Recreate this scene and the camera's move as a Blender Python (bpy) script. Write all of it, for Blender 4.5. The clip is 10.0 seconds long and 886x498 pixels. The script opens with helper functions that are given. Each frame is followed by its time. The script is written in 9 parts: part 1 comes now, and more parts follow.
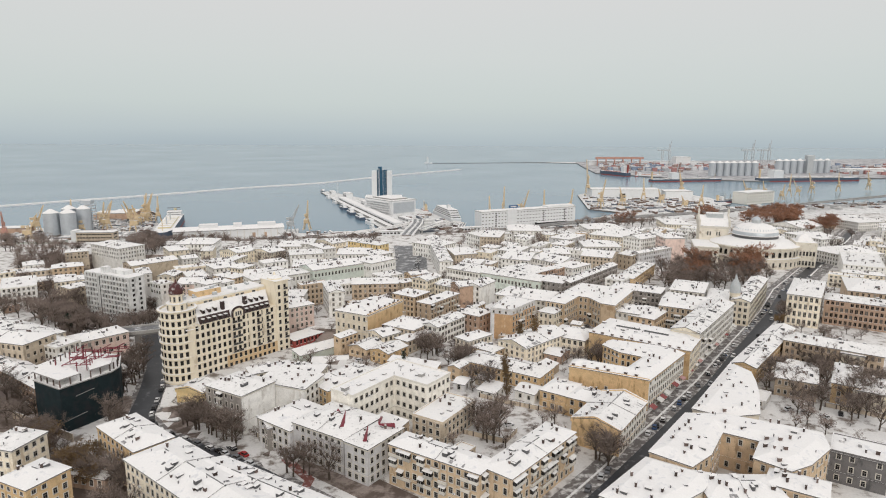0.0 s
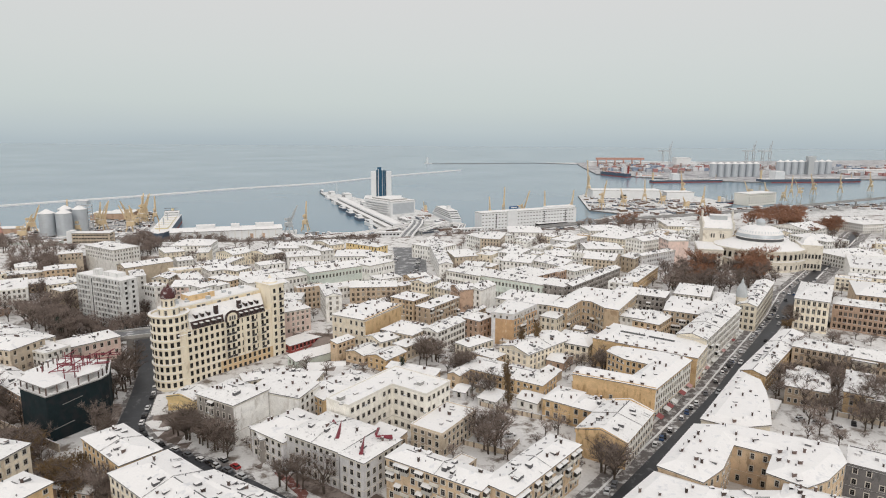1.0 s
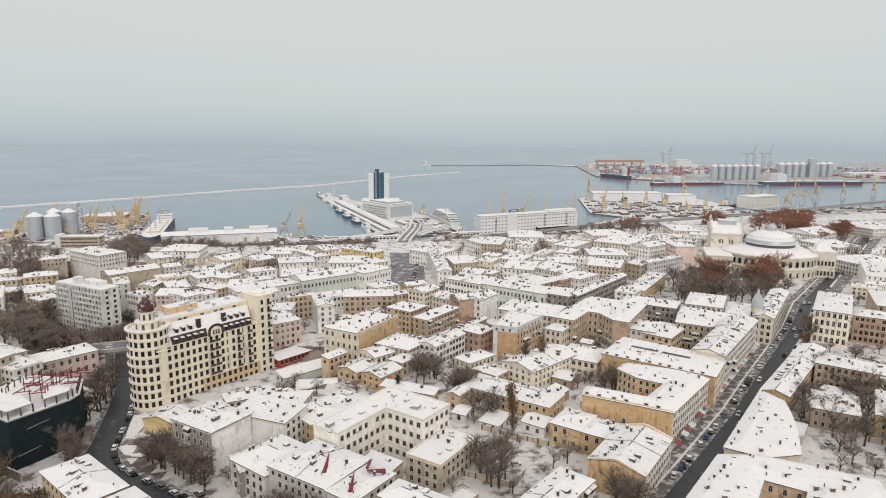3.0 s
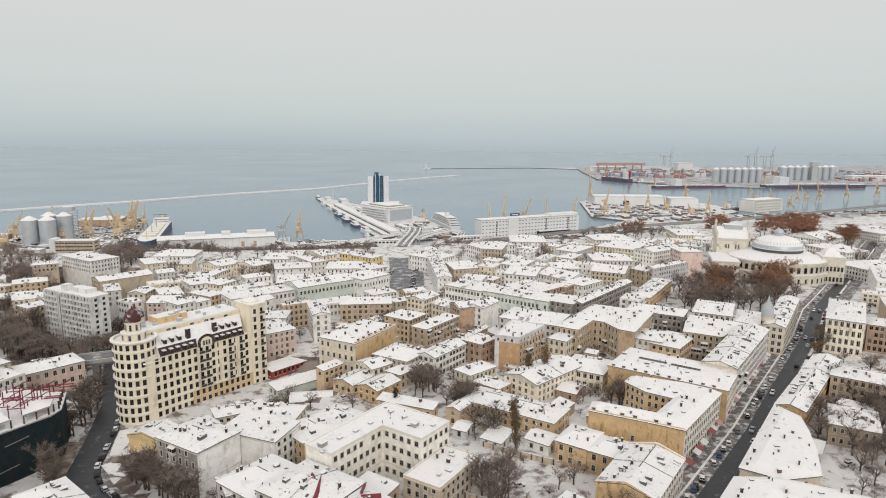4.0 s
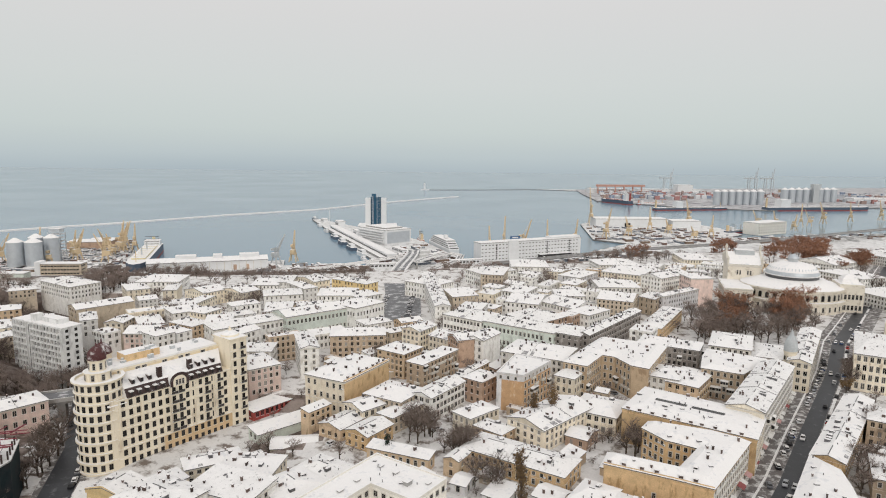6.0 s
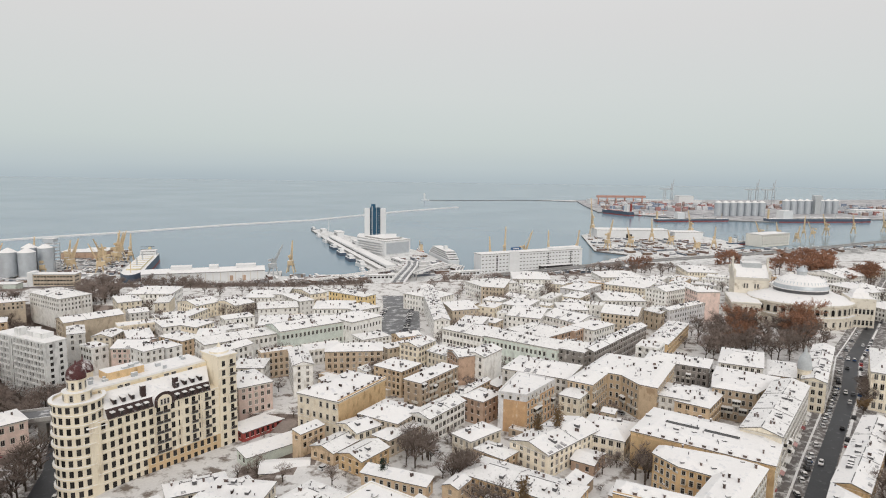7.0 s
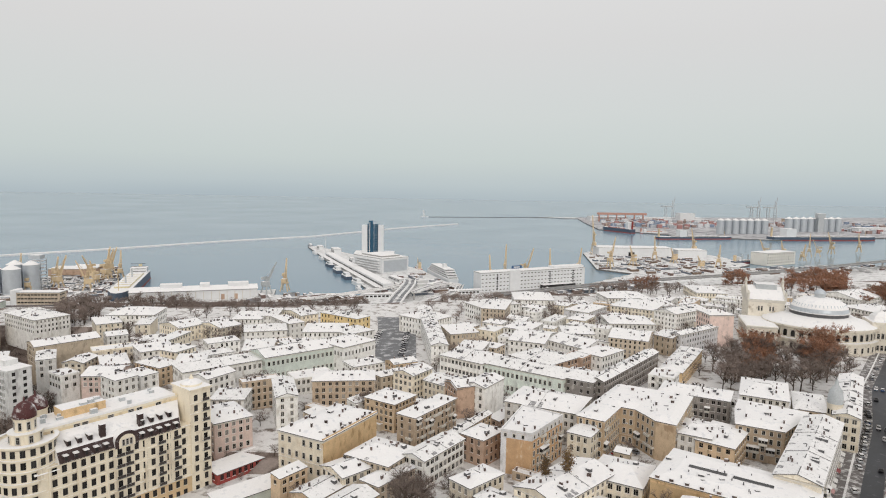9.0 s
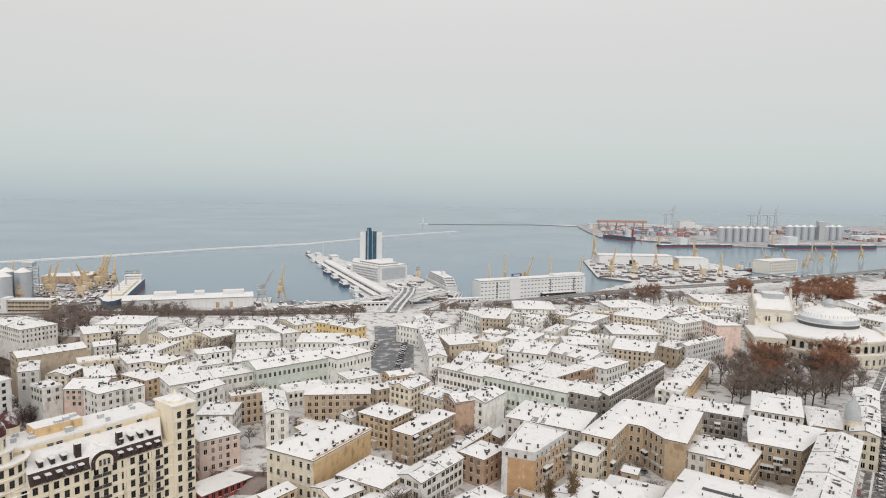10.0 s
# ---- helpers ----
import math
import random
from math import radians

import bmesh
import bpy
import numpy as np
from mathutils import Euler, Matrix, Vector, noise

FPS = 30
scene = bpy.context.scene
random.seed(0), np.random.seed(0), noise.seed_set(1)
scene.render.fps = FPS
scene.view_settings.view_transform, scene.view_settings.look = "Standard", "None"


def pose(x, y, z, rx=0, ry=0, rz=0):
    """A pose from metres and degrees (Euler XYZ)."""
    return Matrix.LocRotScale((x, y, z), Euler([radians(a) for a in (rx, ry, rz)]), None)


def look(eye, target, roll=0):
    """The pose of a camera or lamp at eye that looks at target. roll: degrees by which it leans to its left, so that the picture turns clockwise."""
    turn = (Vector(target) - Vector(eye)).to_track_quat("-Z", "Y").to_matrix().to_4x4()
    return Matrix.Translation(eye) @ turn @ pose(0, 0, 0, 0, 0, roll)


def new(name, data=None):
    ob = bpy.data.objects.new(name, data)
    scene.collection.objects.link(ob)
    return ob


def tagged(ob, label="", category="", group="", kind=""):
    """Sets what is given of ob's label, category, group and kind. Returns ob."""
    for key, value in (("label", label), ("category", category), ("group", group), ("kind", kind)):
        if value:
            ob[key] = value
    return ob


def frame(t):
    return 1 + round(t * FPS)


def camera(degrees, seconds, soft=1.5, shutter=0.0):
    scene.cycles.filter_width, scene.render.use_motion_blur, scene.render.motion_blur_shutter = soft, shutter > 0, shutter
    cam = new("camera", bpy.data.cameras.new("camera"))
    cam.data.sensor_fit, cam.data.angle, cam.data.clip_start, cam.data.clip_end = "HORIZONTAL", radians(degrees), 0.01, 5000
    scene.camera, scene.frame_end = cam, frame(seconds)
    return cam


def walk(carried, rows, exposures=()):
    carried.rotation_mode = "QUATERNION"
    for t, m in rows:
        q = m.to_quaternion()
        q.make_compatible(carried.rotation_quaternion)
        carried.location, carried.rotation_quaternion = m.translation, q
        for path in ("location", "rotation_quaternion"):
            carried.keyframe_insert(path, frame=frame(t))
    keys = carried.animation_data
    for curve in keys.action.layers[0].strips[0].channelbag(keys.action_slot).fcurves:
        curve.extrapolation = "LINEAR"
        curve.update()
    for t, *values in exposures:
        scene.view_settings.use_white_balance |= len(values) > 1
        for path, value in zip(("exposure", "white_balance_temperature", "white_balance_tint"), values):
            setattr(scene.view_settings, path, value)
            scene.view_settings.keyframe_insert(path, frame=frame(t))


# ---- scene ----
cam = camera(69.1, 10.0, soft=1.1)
PATH = [
    (0, (1.268, -0.686, 114.6), (1.241, 1.278, 114.224), 0.3),
    (0.5, (1.325, 3.524, 114.55), (1.297, 5.488, 114.173), 0.3),
    (1, (1.098, 8.031, 114.332), (1.072, 9.996, 113.957), 0.4),
    (1.5, (1.055, 12.644, 114.207), (1.03, 14.609, 113.833), 0.4),
    (2, (0.861, 17.694, 114.033), (0.837, 19.659, 113.662), 0.5),
    (2.5, (0.593, 23.109, 113.904), (0.572, 25.075, 113.534), 0.5),
    (4, (0.76, 40.467, 113.735), (0.738, 42.434, 113.374), 0.5),
    (4.5, (0.641, 46.374, 113.563), (0.619, 48.343, 113.216), 0.6),
    (5, (0.624, 52.7, 113.462), (0.605, 54.672, 113.131), 0.6),
    (5.5, (0.856, 58.872, 113.304), (0.837, 60.847, 112.99), 0.6),
    (7, (1.025, 77.113, 112.394), (1.006, 79.095, 112.129), 0.8),
    (7.5, (1.202, 83.392, 112.242), (1.182, 85.376, 111.99), 0.8),
    (8, (1.266, 89.6, 112.008), (1.248, 91.585, 111.768), 0.9),
    (8.5, (1.482, 95.753, 111.694), (1.463, 97.74, 111.468), 0.9),
    (9, (1.627, 101.907, 111.284), (1.609, 103.896, 111.07), 1.0),
    (9.5, (1.853, 107.991, 110.744), (1.836, 109.981, 110.543), 1.1),
    (10, (1.894, 114.288, 110.31), (1.878, 116.279, 110.119), 1.1),
]
walk(cam, [(t, look(e, g, r)) for t, e, g, r in PATH])

# ---- light ----
scene.view_settings.exposure = 0.0
world = bpy.data.worlds.new("overcast_sky")
scene.world = world
world.use_nodes = True
wn, wl = world.node_tree.nodes, world.node_tree.links
wn.clear()
w_out = wn.new("ShaderNodeOutputWorld")
w_bg = wn.new("ShaderNodeBackground")
w_sky = wn.new("ShaderNodeTexSky")
w_sky.sky_type = "NISHITA"
w_sky.sun_disc = False
w_sky.sun_elevation, w_sky.sun_rotation = radians(26), radians(187)
w_co = wn.new("ShaderNodeTexCoord")
w_sep = wn.new("ShaderNodeSeparateXYZ")
w_noise = wn.new("ShaderNodeTexNoise")
w_noise.inputs["Scale"].default_value = 1.6
w_noise.inputs["Detail"].default_value = 4
w_map = wn.new("ShaderNodeMapping")
w_map.inputs["Scale"].default_value = (1, 1, 4)
w_add = wn.new("ShaderNodeMath")
w_add.operation = "MULTIPLY_ADD"
w_add.inputs[1].default_value = 0.035
w_range = wn.new("ShaderNodeMapRange")
w_range.inputs["From Min"].default_value = -0.10
w_range.inputs["From Max"].default_value = 0.90
w_ramp = wn.new("ShaderNodeValToRGB")
SKY = [  # height of the direction from -0.10 to 0.90, colour of the cloud deck; lowest stops paint haze over the far sea
    (0.000, (0.37, 0.44, 0.49)),
    (0.066, (0.39, 0.46, 0.515)),
    (0.088, (0.43, 0.505, 0.55)),
    (0.112, (0.51, 0.58, 0.605)),
    (0.150, (0.575, 0.635, 0.635)),
    (0.220, (0.645, 0.672, 0.66)),
    (0.320, (0.705, 0.695, 0.682)),
    (0.600, (0.86, 0.84, 0.825)),
    (1.000, (0.97, 0.95, 0.935)),
]
while len(w_ramp.color_ramp.elements) < len(SKY):
    w_ramp.color_ramp.elements.new(0.5)
for el, (p, c) in zip(w_ramp.color_ramp.elements, SKY):
    el.position, el.color = p, (*c, 1)
w_dim = wn.new("ShaderNodeVectorMath")
w_dim.operation = "SCALE"
w_dim.inputs["Scale"].default_value = 0.10
w_mix = wn.new("ShaderNodeMixRGB")
w_mix.inputs["Fac"].default_value = 0.94
wl.new(w_co.outputs["Generated"], w_sep.inputs[0])
wl.new(w_co.outputs["Generated"], w_map.inputs[0])
wl.new(w_map.outputs[0], w_noise.inputs["Vector"])
wl.new(w_noise.outputs["Fac"], w_add.inputs[0])
wl.new(w_sep.outputs["Z"], w_add.inputs[2])
wl.new(w_add.outputs[0], w_range.inputs["Value"])
wl.new(w_range.outputs[0], w_ramp.inputs["Fac"])
wl.new(w_sky.outputs[0], w_dim.inputs[0])
wl.new(w_dim.outputs[0], w_mix.inputs[1])
wl.new(w_ramp.outputs[0], w_mix.inputs[2])
wl.new(w_mix.outputs[0], w_bg.inputs["Color"])
w_bg.inputs["Strength"].default_value = 1.0
wl.new(w_bg.outputs[0], w_out.inputs["Surface"])

sun_data = bpy.data.lights.new("sun", "SUN")
sun_data.energy, sun_data.angle, sun_data.color = 0.95, radians(25), (1.0, 0.94, 0.86)
sun = new("sun", sun_data)
sun.matrix_world = look((60, -400, 245), (0, 100, 0))

# ---- materials ----
def mat(name, color, rough=0.8, vary=0.15, size=3.0, grain=0.4, bump=0.2, metal=0.0, stain=None, stain_amount=0.0, stain_size=6.0, per_object=0.0, streak=1.0):
    """A surface with coarse and fine variation, optional stains of a second colour and a slight relief; sizes in metres."""
    m = bpy.data.materials.new(name)
    m.use_nodes = True
    n, l = m.node_tree.nodes, m.node_tree.links
    b = n["Principled BSDF"]
    b.inputs["Roughness"].default_value = rough
    b.inputs["Metallic"].default_value = metal
    b.inputs["Specular IOR Level"].default_value = 0.25
    g = n.new("ShaderNodeNewGeometry")
    coarse = n.new("ShaderNodeTexNoise")
    coarse.inputs["Scale"].default_value = 1 / size
    coarse.inputs["Detail"].default_value = 3
    fine = n.new("ShaderNodeTexNoise")
    fine.inputs["Scale"].default_value = 1 / grain
    fine.inputs["Detail"].default_value = 2
    l.new(g.outputs["Position"], coarse.inputs["Vector"])
    l.new(g.outputs["Position"], fine.inputs["Vector"])
    both = n.new("ShaderNodeMath")
    both.operation = "MULTIPLY_ADD"
    both.inputs[1].default_value = 0.5
    l.new(fine.outputs["Fac"], both.inputs[0])
    half = n.new("ShaderNodeMath")
    half.operation = "MULTIPLY"
    half.inputs[1].default_value = 0.5
    l.new(coarse.outputs["Fac"], half.inputs[0])
    l.new(half.outputs[0], both.inputs[2])
    ramp = n.new("ShaderNodeMapRange")
    ramp.inputs["From Min"].default_value, ramp.inputs["From Max"].default_value = 0.3, 0.7
    ramp.inputs["To Min"].default_value, ramp.inputs["To Max"].default_value = 1 - vary, 1 + vary
    l.new(both.outputs[0], ramp.inputs["Value"])
    tint = n.new("ShaderNodeVectorMath")
    tint.operation = "SCALE"
    tint.inputs[0].default_value = color
    l.new(ramp.outputs[0], tint.inputs["Scale"])
    last = tint.outputs[0]
    if per_object:
        info = n.new("ShaderNodeObjectInfo")
        span = n.new("ShaderNodeMapRange")
        span.inputs["To Min"].default_value, span.inputs["To Max"].default_value = 1 - per_object, 1 + per_object
        l.new(info.outputs["Random"], span.inputs["Value"])
        again = n.new("ShaderNodeVectorMath")
        again.operation = "SCALE"
        l.new(last, again.inputs[0])
        l.new(span.outputs[0], again.inputs["Scale"])
        last = again.outputs[0]
    if stain:
        spots = n.new("ShaderNodeTexNoise")
        spots.inputs["Scale"].default_value = 1 / stain_size
        spots.inputs["Detail"].default_value = 5
        spots.inputs["Roughness"].default_value = 0.65
        if streak != 1.0:
            run = n.new("ShaderNodeVectorMath")
            run.operation = "MULTIPLY"
            run.inputs[1].default_value = (1, 1, streak)
            l.new(g.outputs["Position"], run.inputs[0])
            l.new(run.outputs[0], spots.inputs["Vector"])
        else:
            l.new(g.outputs["Position"], spots.inputs["Vector"])
        edge = n.new("ShaderNodeMapRange")
        edge.inputs["From Min"].default_value = 0.62 - 0.3 * stain_amount
        edge.inputs["From Max"].default_value = 0.74 - 0.3 * stain_amount
        l.new(spots.outputs["Fac"], edge.inputs["Value"])
        mix = n.new("ShaderNodeMixRGB")
        mix.inputs[2].default_value = (*stain, 1)
        l.new(edge.outputs[0], mix.inputs[0])
        l.new(last, mix.inputs[1])
        last = mix.outputs[0]
    l.new(last, b.inputs["Base Color"])
    if bump:
        bp = n.new("ShaderNodeBump")
        bp.inputs["Strength"].default_value = bump
        bp.inputs["Distance"].default_value = grain * 0.3
        l.new(both.outputs[0], bp.inputs["Height"])
        l.new(bp.outputs[0], b.inputs["Normal"])
    return m


M_SNOW = mat("roof_snow", (0.85, 0.835, 0.828), 0.7, 0.05, 3, 0.5, 0.5, stain=(0.70, 0.70, 0.715), stain_amount=0.22, stain_size=3)
M_SNOW_THIN = mat("thin_roof_snow", (0.82, 0.808, 0.80), 0.7, 0.07, 3, 0.4, 0.5, stain=(0.40, 0.39, 0.39), stain_amount=0.17, stain_size=1.3)
M_GROUND = mat("trodden_snow_ground", (0.72, 0.705, 0.695), 0.9, 0.12, 9, 0.9, 0.5, stain=(0.2, 0.165, 0.14), stain_amount=0.36, stain_size=7)
M_SLOPE = mat("leaf_litter_snow", (0.30, 0.25, 0.225), 0.9, 0.2, 8, 0.8, 0.5, stain=(0.13, 0.10, 0.085), stain_amount=0.6, stain_size=7)
M_ASPHALT = mat("wet_asphalt", (0.045, 0.047, 0.053), 0.45, 0.25, 6, 0.5, 0.1, stain=(0.14, 0.14, 0.15), stain_amount=0.12, stain_size=4)
M_SLUSH = mat("slushy_asphalt", (0.15, 0.152, 0.16), 0.55, 0.2, 8, 0.8, 0.2, stain=(0.55, 0.55, 0.56), stain_amount=0.33, stain_size=7)
M_WALK = mat("trodden_pavement", (0.17, 0.155, 0.15), 0.75, 0.25, 4, 0.5, 0.3, stain=(0.62, 0.61, 0.6), stain_amount=0.42, stain_size=3)
M_QUAY = mat("snowy_concrete_quay", (0.74, 0.735, 0.73), 0.85, 0.12, 15, 1.5, 0.2, stain=(0.42, 0.41, 0.40), stain_amount=0.36, stain_size=9)
# Far quay snow greyed: haze and dense clutter are put into its colour.
M_QUAYFAR = mat("hazed_terminal_snow", (0.50, 0.495, 0.505), 0.85, 0.2, 25, 3, 0.2, stain=(0.25, 0.245, 0.26), stain_amount=0.5, stain_size=30)
M_QUAYWALL = mat("quay_wall_concrete", (0.17, 0.165, 0.16), 0.8, 0.25, 6, 0.7, 0.2)
M_RAIL = mat("rail_ballast", (0.17, 0.145, 0.135), 0.9, 0.25, 6, 0.8, 0.3, stain=(0.5, 0.49, 0.48), stain_amount=0.25, stain_size=7)
M_METAL = mat("dark_roof_metal", (0.12, 0.12, 0.125), 0.55, 0.25, 3, 0.4, 0.1, metal=0.2)
M_RUST = mat("red_roof_metal", (0.2, 0.035, 0.05), 0.5, 0.2, 2, 0.3, 0.1)
M_BRICK = mat("sooty_brick", (0.105, 0.078, 0.07), 0.9, 0.35, 1.5, 0.25, 0.4, per_object=0.6)
M_SHEET = mat("bare_grey_roof_sheet", (0.27, 0.265, 0.27), 0.6, 0.2, 2, 0.3, 0.1, stain=(0.72, 0.71, 0.71), stain_amount=0.4, stain_size=1.2)
M_SIDING = mat("balcony_siding", (0.56, 0.54, 0.5), 0.7, 0.2, 2, 0.3, 0.1, per_object=0.3)
# Pale pane for curtains; in far houses it also stands for haze.
M_CURTAIN_HAZE = mat("curtained_hazed_pane", (0.2, 0.19, 0.18), 0.4, 0.3, 2, 0.3, 0.0, per_object=0.6)
M_FRAME = mat("window_frame_paint", (0.3, 0.285, 0.265), 0.6, 0.1, 2, 0.3, 0.0, per_object=0.35)
M_TRIM = mat("pale_stucco_trim", (0.62, 0.585, 0.52), 0.85, 0.12, 3, 0.4, 0.2)
M_CONC = mat("grey_concrete", (0.34, 0.335, 0.325), 0.85, 0.18, 4, 0.5, 0.2)
WALLS = {}
for nm, col, st in [
    ("tan", (0.59, 0.455, 0.315), (0.36, 0.26, 0.17)), ("ochre", (0.62, 0.445, 0.255), (0.38, 0.255, 0.13)),
    ("cream", (0.80, 0.73, 0.605), (0.58, 0.49, 0.37)), ("white", (0.81, 0.80, 0.775), (0.60, 0.575, 0.535)), ("ivory", (0.83, 0.80, 0.735), (0.70, 0.66, 0.59)),
    ("grey", (0.60, 0.595, 0.605), (0.46, 0.45, 0.445)), ("brown", (0.49, 0.39, 0.29), (0.31, 0.235, 0.17)),
    ("brick", (0.47, 0.335, 0.25), (0.31, 0.215, 0.16)), ("yellow", (0.78, 0.61, 0.33), (0.66, 0.47, 0.22)),
    ("mint", (0.672, 0.732, 0.672), (0.504, 0.54, 0.504)), ("pink", (0.72, 0.564, 0.504), (0.54, 0.42, 0.372)),
    ("slate", (0.31, 0.285, 0.265), (0.5, 0.47, 0.44)), ("amber", (0.52, 0.335, 0.19), (0.66, 0.54, 0.4)),
    ("red", (0.36, 0.08, 0.07), (0.264, 0.06, 0.048)), ("beige", (0.57, 0.485, 0.38), (0.35, 0.29, 0.23)), ("dark", (0.144, 0.138, 0.138), (0.084, 0.084, 0.084)),
]:
    WALLS[nm] = mat(nm + "_plaster", col, 0.88, 0.2, 2.5, 0.3, 0.3, stain=st, stain_amount=0.28, stain_size=2.2, per_object=0.14, streak=0.4)


def glass_mat(name, color, rough):
    m = mat(name, color, rough, 0.3, 5, 1.0, 0.0, per_object=0.6)
    m.node_tree.nodes["Principled BSDF"].inputs["Specular IOR Level"].default_value = 0.3
    return m


M_GLASS = glass_mat("window_glass", (0.026, 0.025, 0.025), 0.2)
M_BLUEGLASS = glass_mat("blue_curtain_glass", (0.03, 0.085, 0.14), 0.12)
# Crane yellow and orange-red have the harbour haze mixed into their base colour.
M_CRANE = mat("hazed_yellow_crane_paint", (0.62, 0.49, 0.32), 0.6, 0.2, 4, 0.5, 0.0)
M_CRANE_GREY = mat("grey_crane_paint", (0.46, 0.485, 0.50), 0.6, 0.2, 4, 0.5, 0.0)
M_CRANE_RED = mat("hazed_orange_red_crane_paint", (0.48, 0.27, 0.22), 0.6, 0.2, 4, 0.5, 0.0)
M_STEEL = mat("galvanised_silo_steel", (0.50, 0.535, 0.57), 0.45, 0.12, 5, 0.6, 0.0, metal=0.35)
M_HULL = mat("blue_hull_paint", (0.085, 0.115, 0.16), 0.5, 0.2, 5, 0.6, 0.0)
M_HULL_RED = mat("red_hull_paint", (0.30, 0.06, 0.05), 0.55, 0.2, 5, 0.6, 0.0)
M_SHIPWHITE = mat("white_ship_paint", (0.72, 0.73, 0.74), 0.5, 0.08, 5, 0.6, 0.0)
M_NET = mat("dark_green_scaffold_net", (0.012, 0.023, 0.027), 0.9, 0.3, 3, 0.4, 0.4, stain=(0.022, 0.026, 0.03), stain_amount=0.4, stain_size=5)
M_BARK = mat("bark", (0.085, 0.068, 0.055), 0.95, 0.3, 1, 0.2, 0.0)
M_TWIG = mat("bare_twigs", (0.25, 0.2, 0.175), 0.95, 0.3, 3, 0.5, 0.0, per_object=0.25)
M_RUSTLEAF = mat("rust_brown_leaves", (0.31, 0.155, 0.095), 0.9, 0.35, 3, 0.6, 0.0, per_object=0.15)
M_OLIVE = mat("olive_brown_leaves", (0.19, 0.125, 0.062), 0.9, 0.3, 3, 0.6, 0.0, per_object=0.2)
M_PINE = mat("dark_pine_needles", (0.022, 0.04, 0.03), 0.9, 0.3, 2, 0.4, 0.0)
M_TYRE = mat("black_rubber", (0.02, 0.02, 0.02), 0.8, 0.2, 1, 0.2, 0.0)

sea_mat = bpy.data.materials.new("winter_sea_water")
sea_mat.use_nodes = True
sn, sl = sea_mat.node_tree.nodes, sea_mat.node_tree.links
sb = sn["Principled BSDF"]
sb.inputs["Base Color"].default_value = (0.17, 0.265, 0.34, 1)
sb.inputs["Roughness"].default_value = 0.28
sb.inputs["IOR"].default_value = 1.33
s_geo = sn.new("ShaderNodeNewGeometry")
s_wave = sn.new("ShaderNodeTexNoise")
s_wave.inputs["Scale"].default_value = 0.35
s_wave.inputs["Detail"].default_value = 5
s_drift = sn.new("ShaderNodeTexNoise")
s_drift.inputs["Scale"].default_value = 0.004
s_drift.inputs["Detail"].default_value = 4
s_rough = sn.new("ShaderNodeMapRange")
s_rough.inputs["To Min"].default_value, s_rough.inputs["To Max"].default_value = 0.13, 0.24
s_bump = sn.new("ShaderNodeBump")
s_bump.inputs["Strength"].default_value = 0.08
s_bump.inputs["Distance"].default_value = 0.4
sl.new(s_geo.outputs["Position"], s_wave.inputs["Vector"])
sl.new(s_geo.outputs["Position"], s_drift.inputs["Vector"])
sl.new(s_drift.outputs["Fac"], s_rough.inputs["Value"])
sl.new(s_rough.outputs[0], sb.inputs["Roughness"])
sl.new(s_wave.outputs["Fac"], s_bump.inputs["Height"])
sl.new(s_bump.outputs[0], sb.inputs["Normal"])

# ---- building blocks ----
def mesh_of(name, verts, faces, mats, idx=None, smooth=False):
    me = bpy.data.meshes.new(name)
    me.from_pydata([tuple(v) for v in verts], [], faces)
    for m in mats:
        me.materials.append(m)
    if idx:
        me.polygons.foreach_set("material_index", idx)
    if smooth:
        me.polygons.foreach_set("use_smooth", [True] * len(faces))
    me.update()
    return me


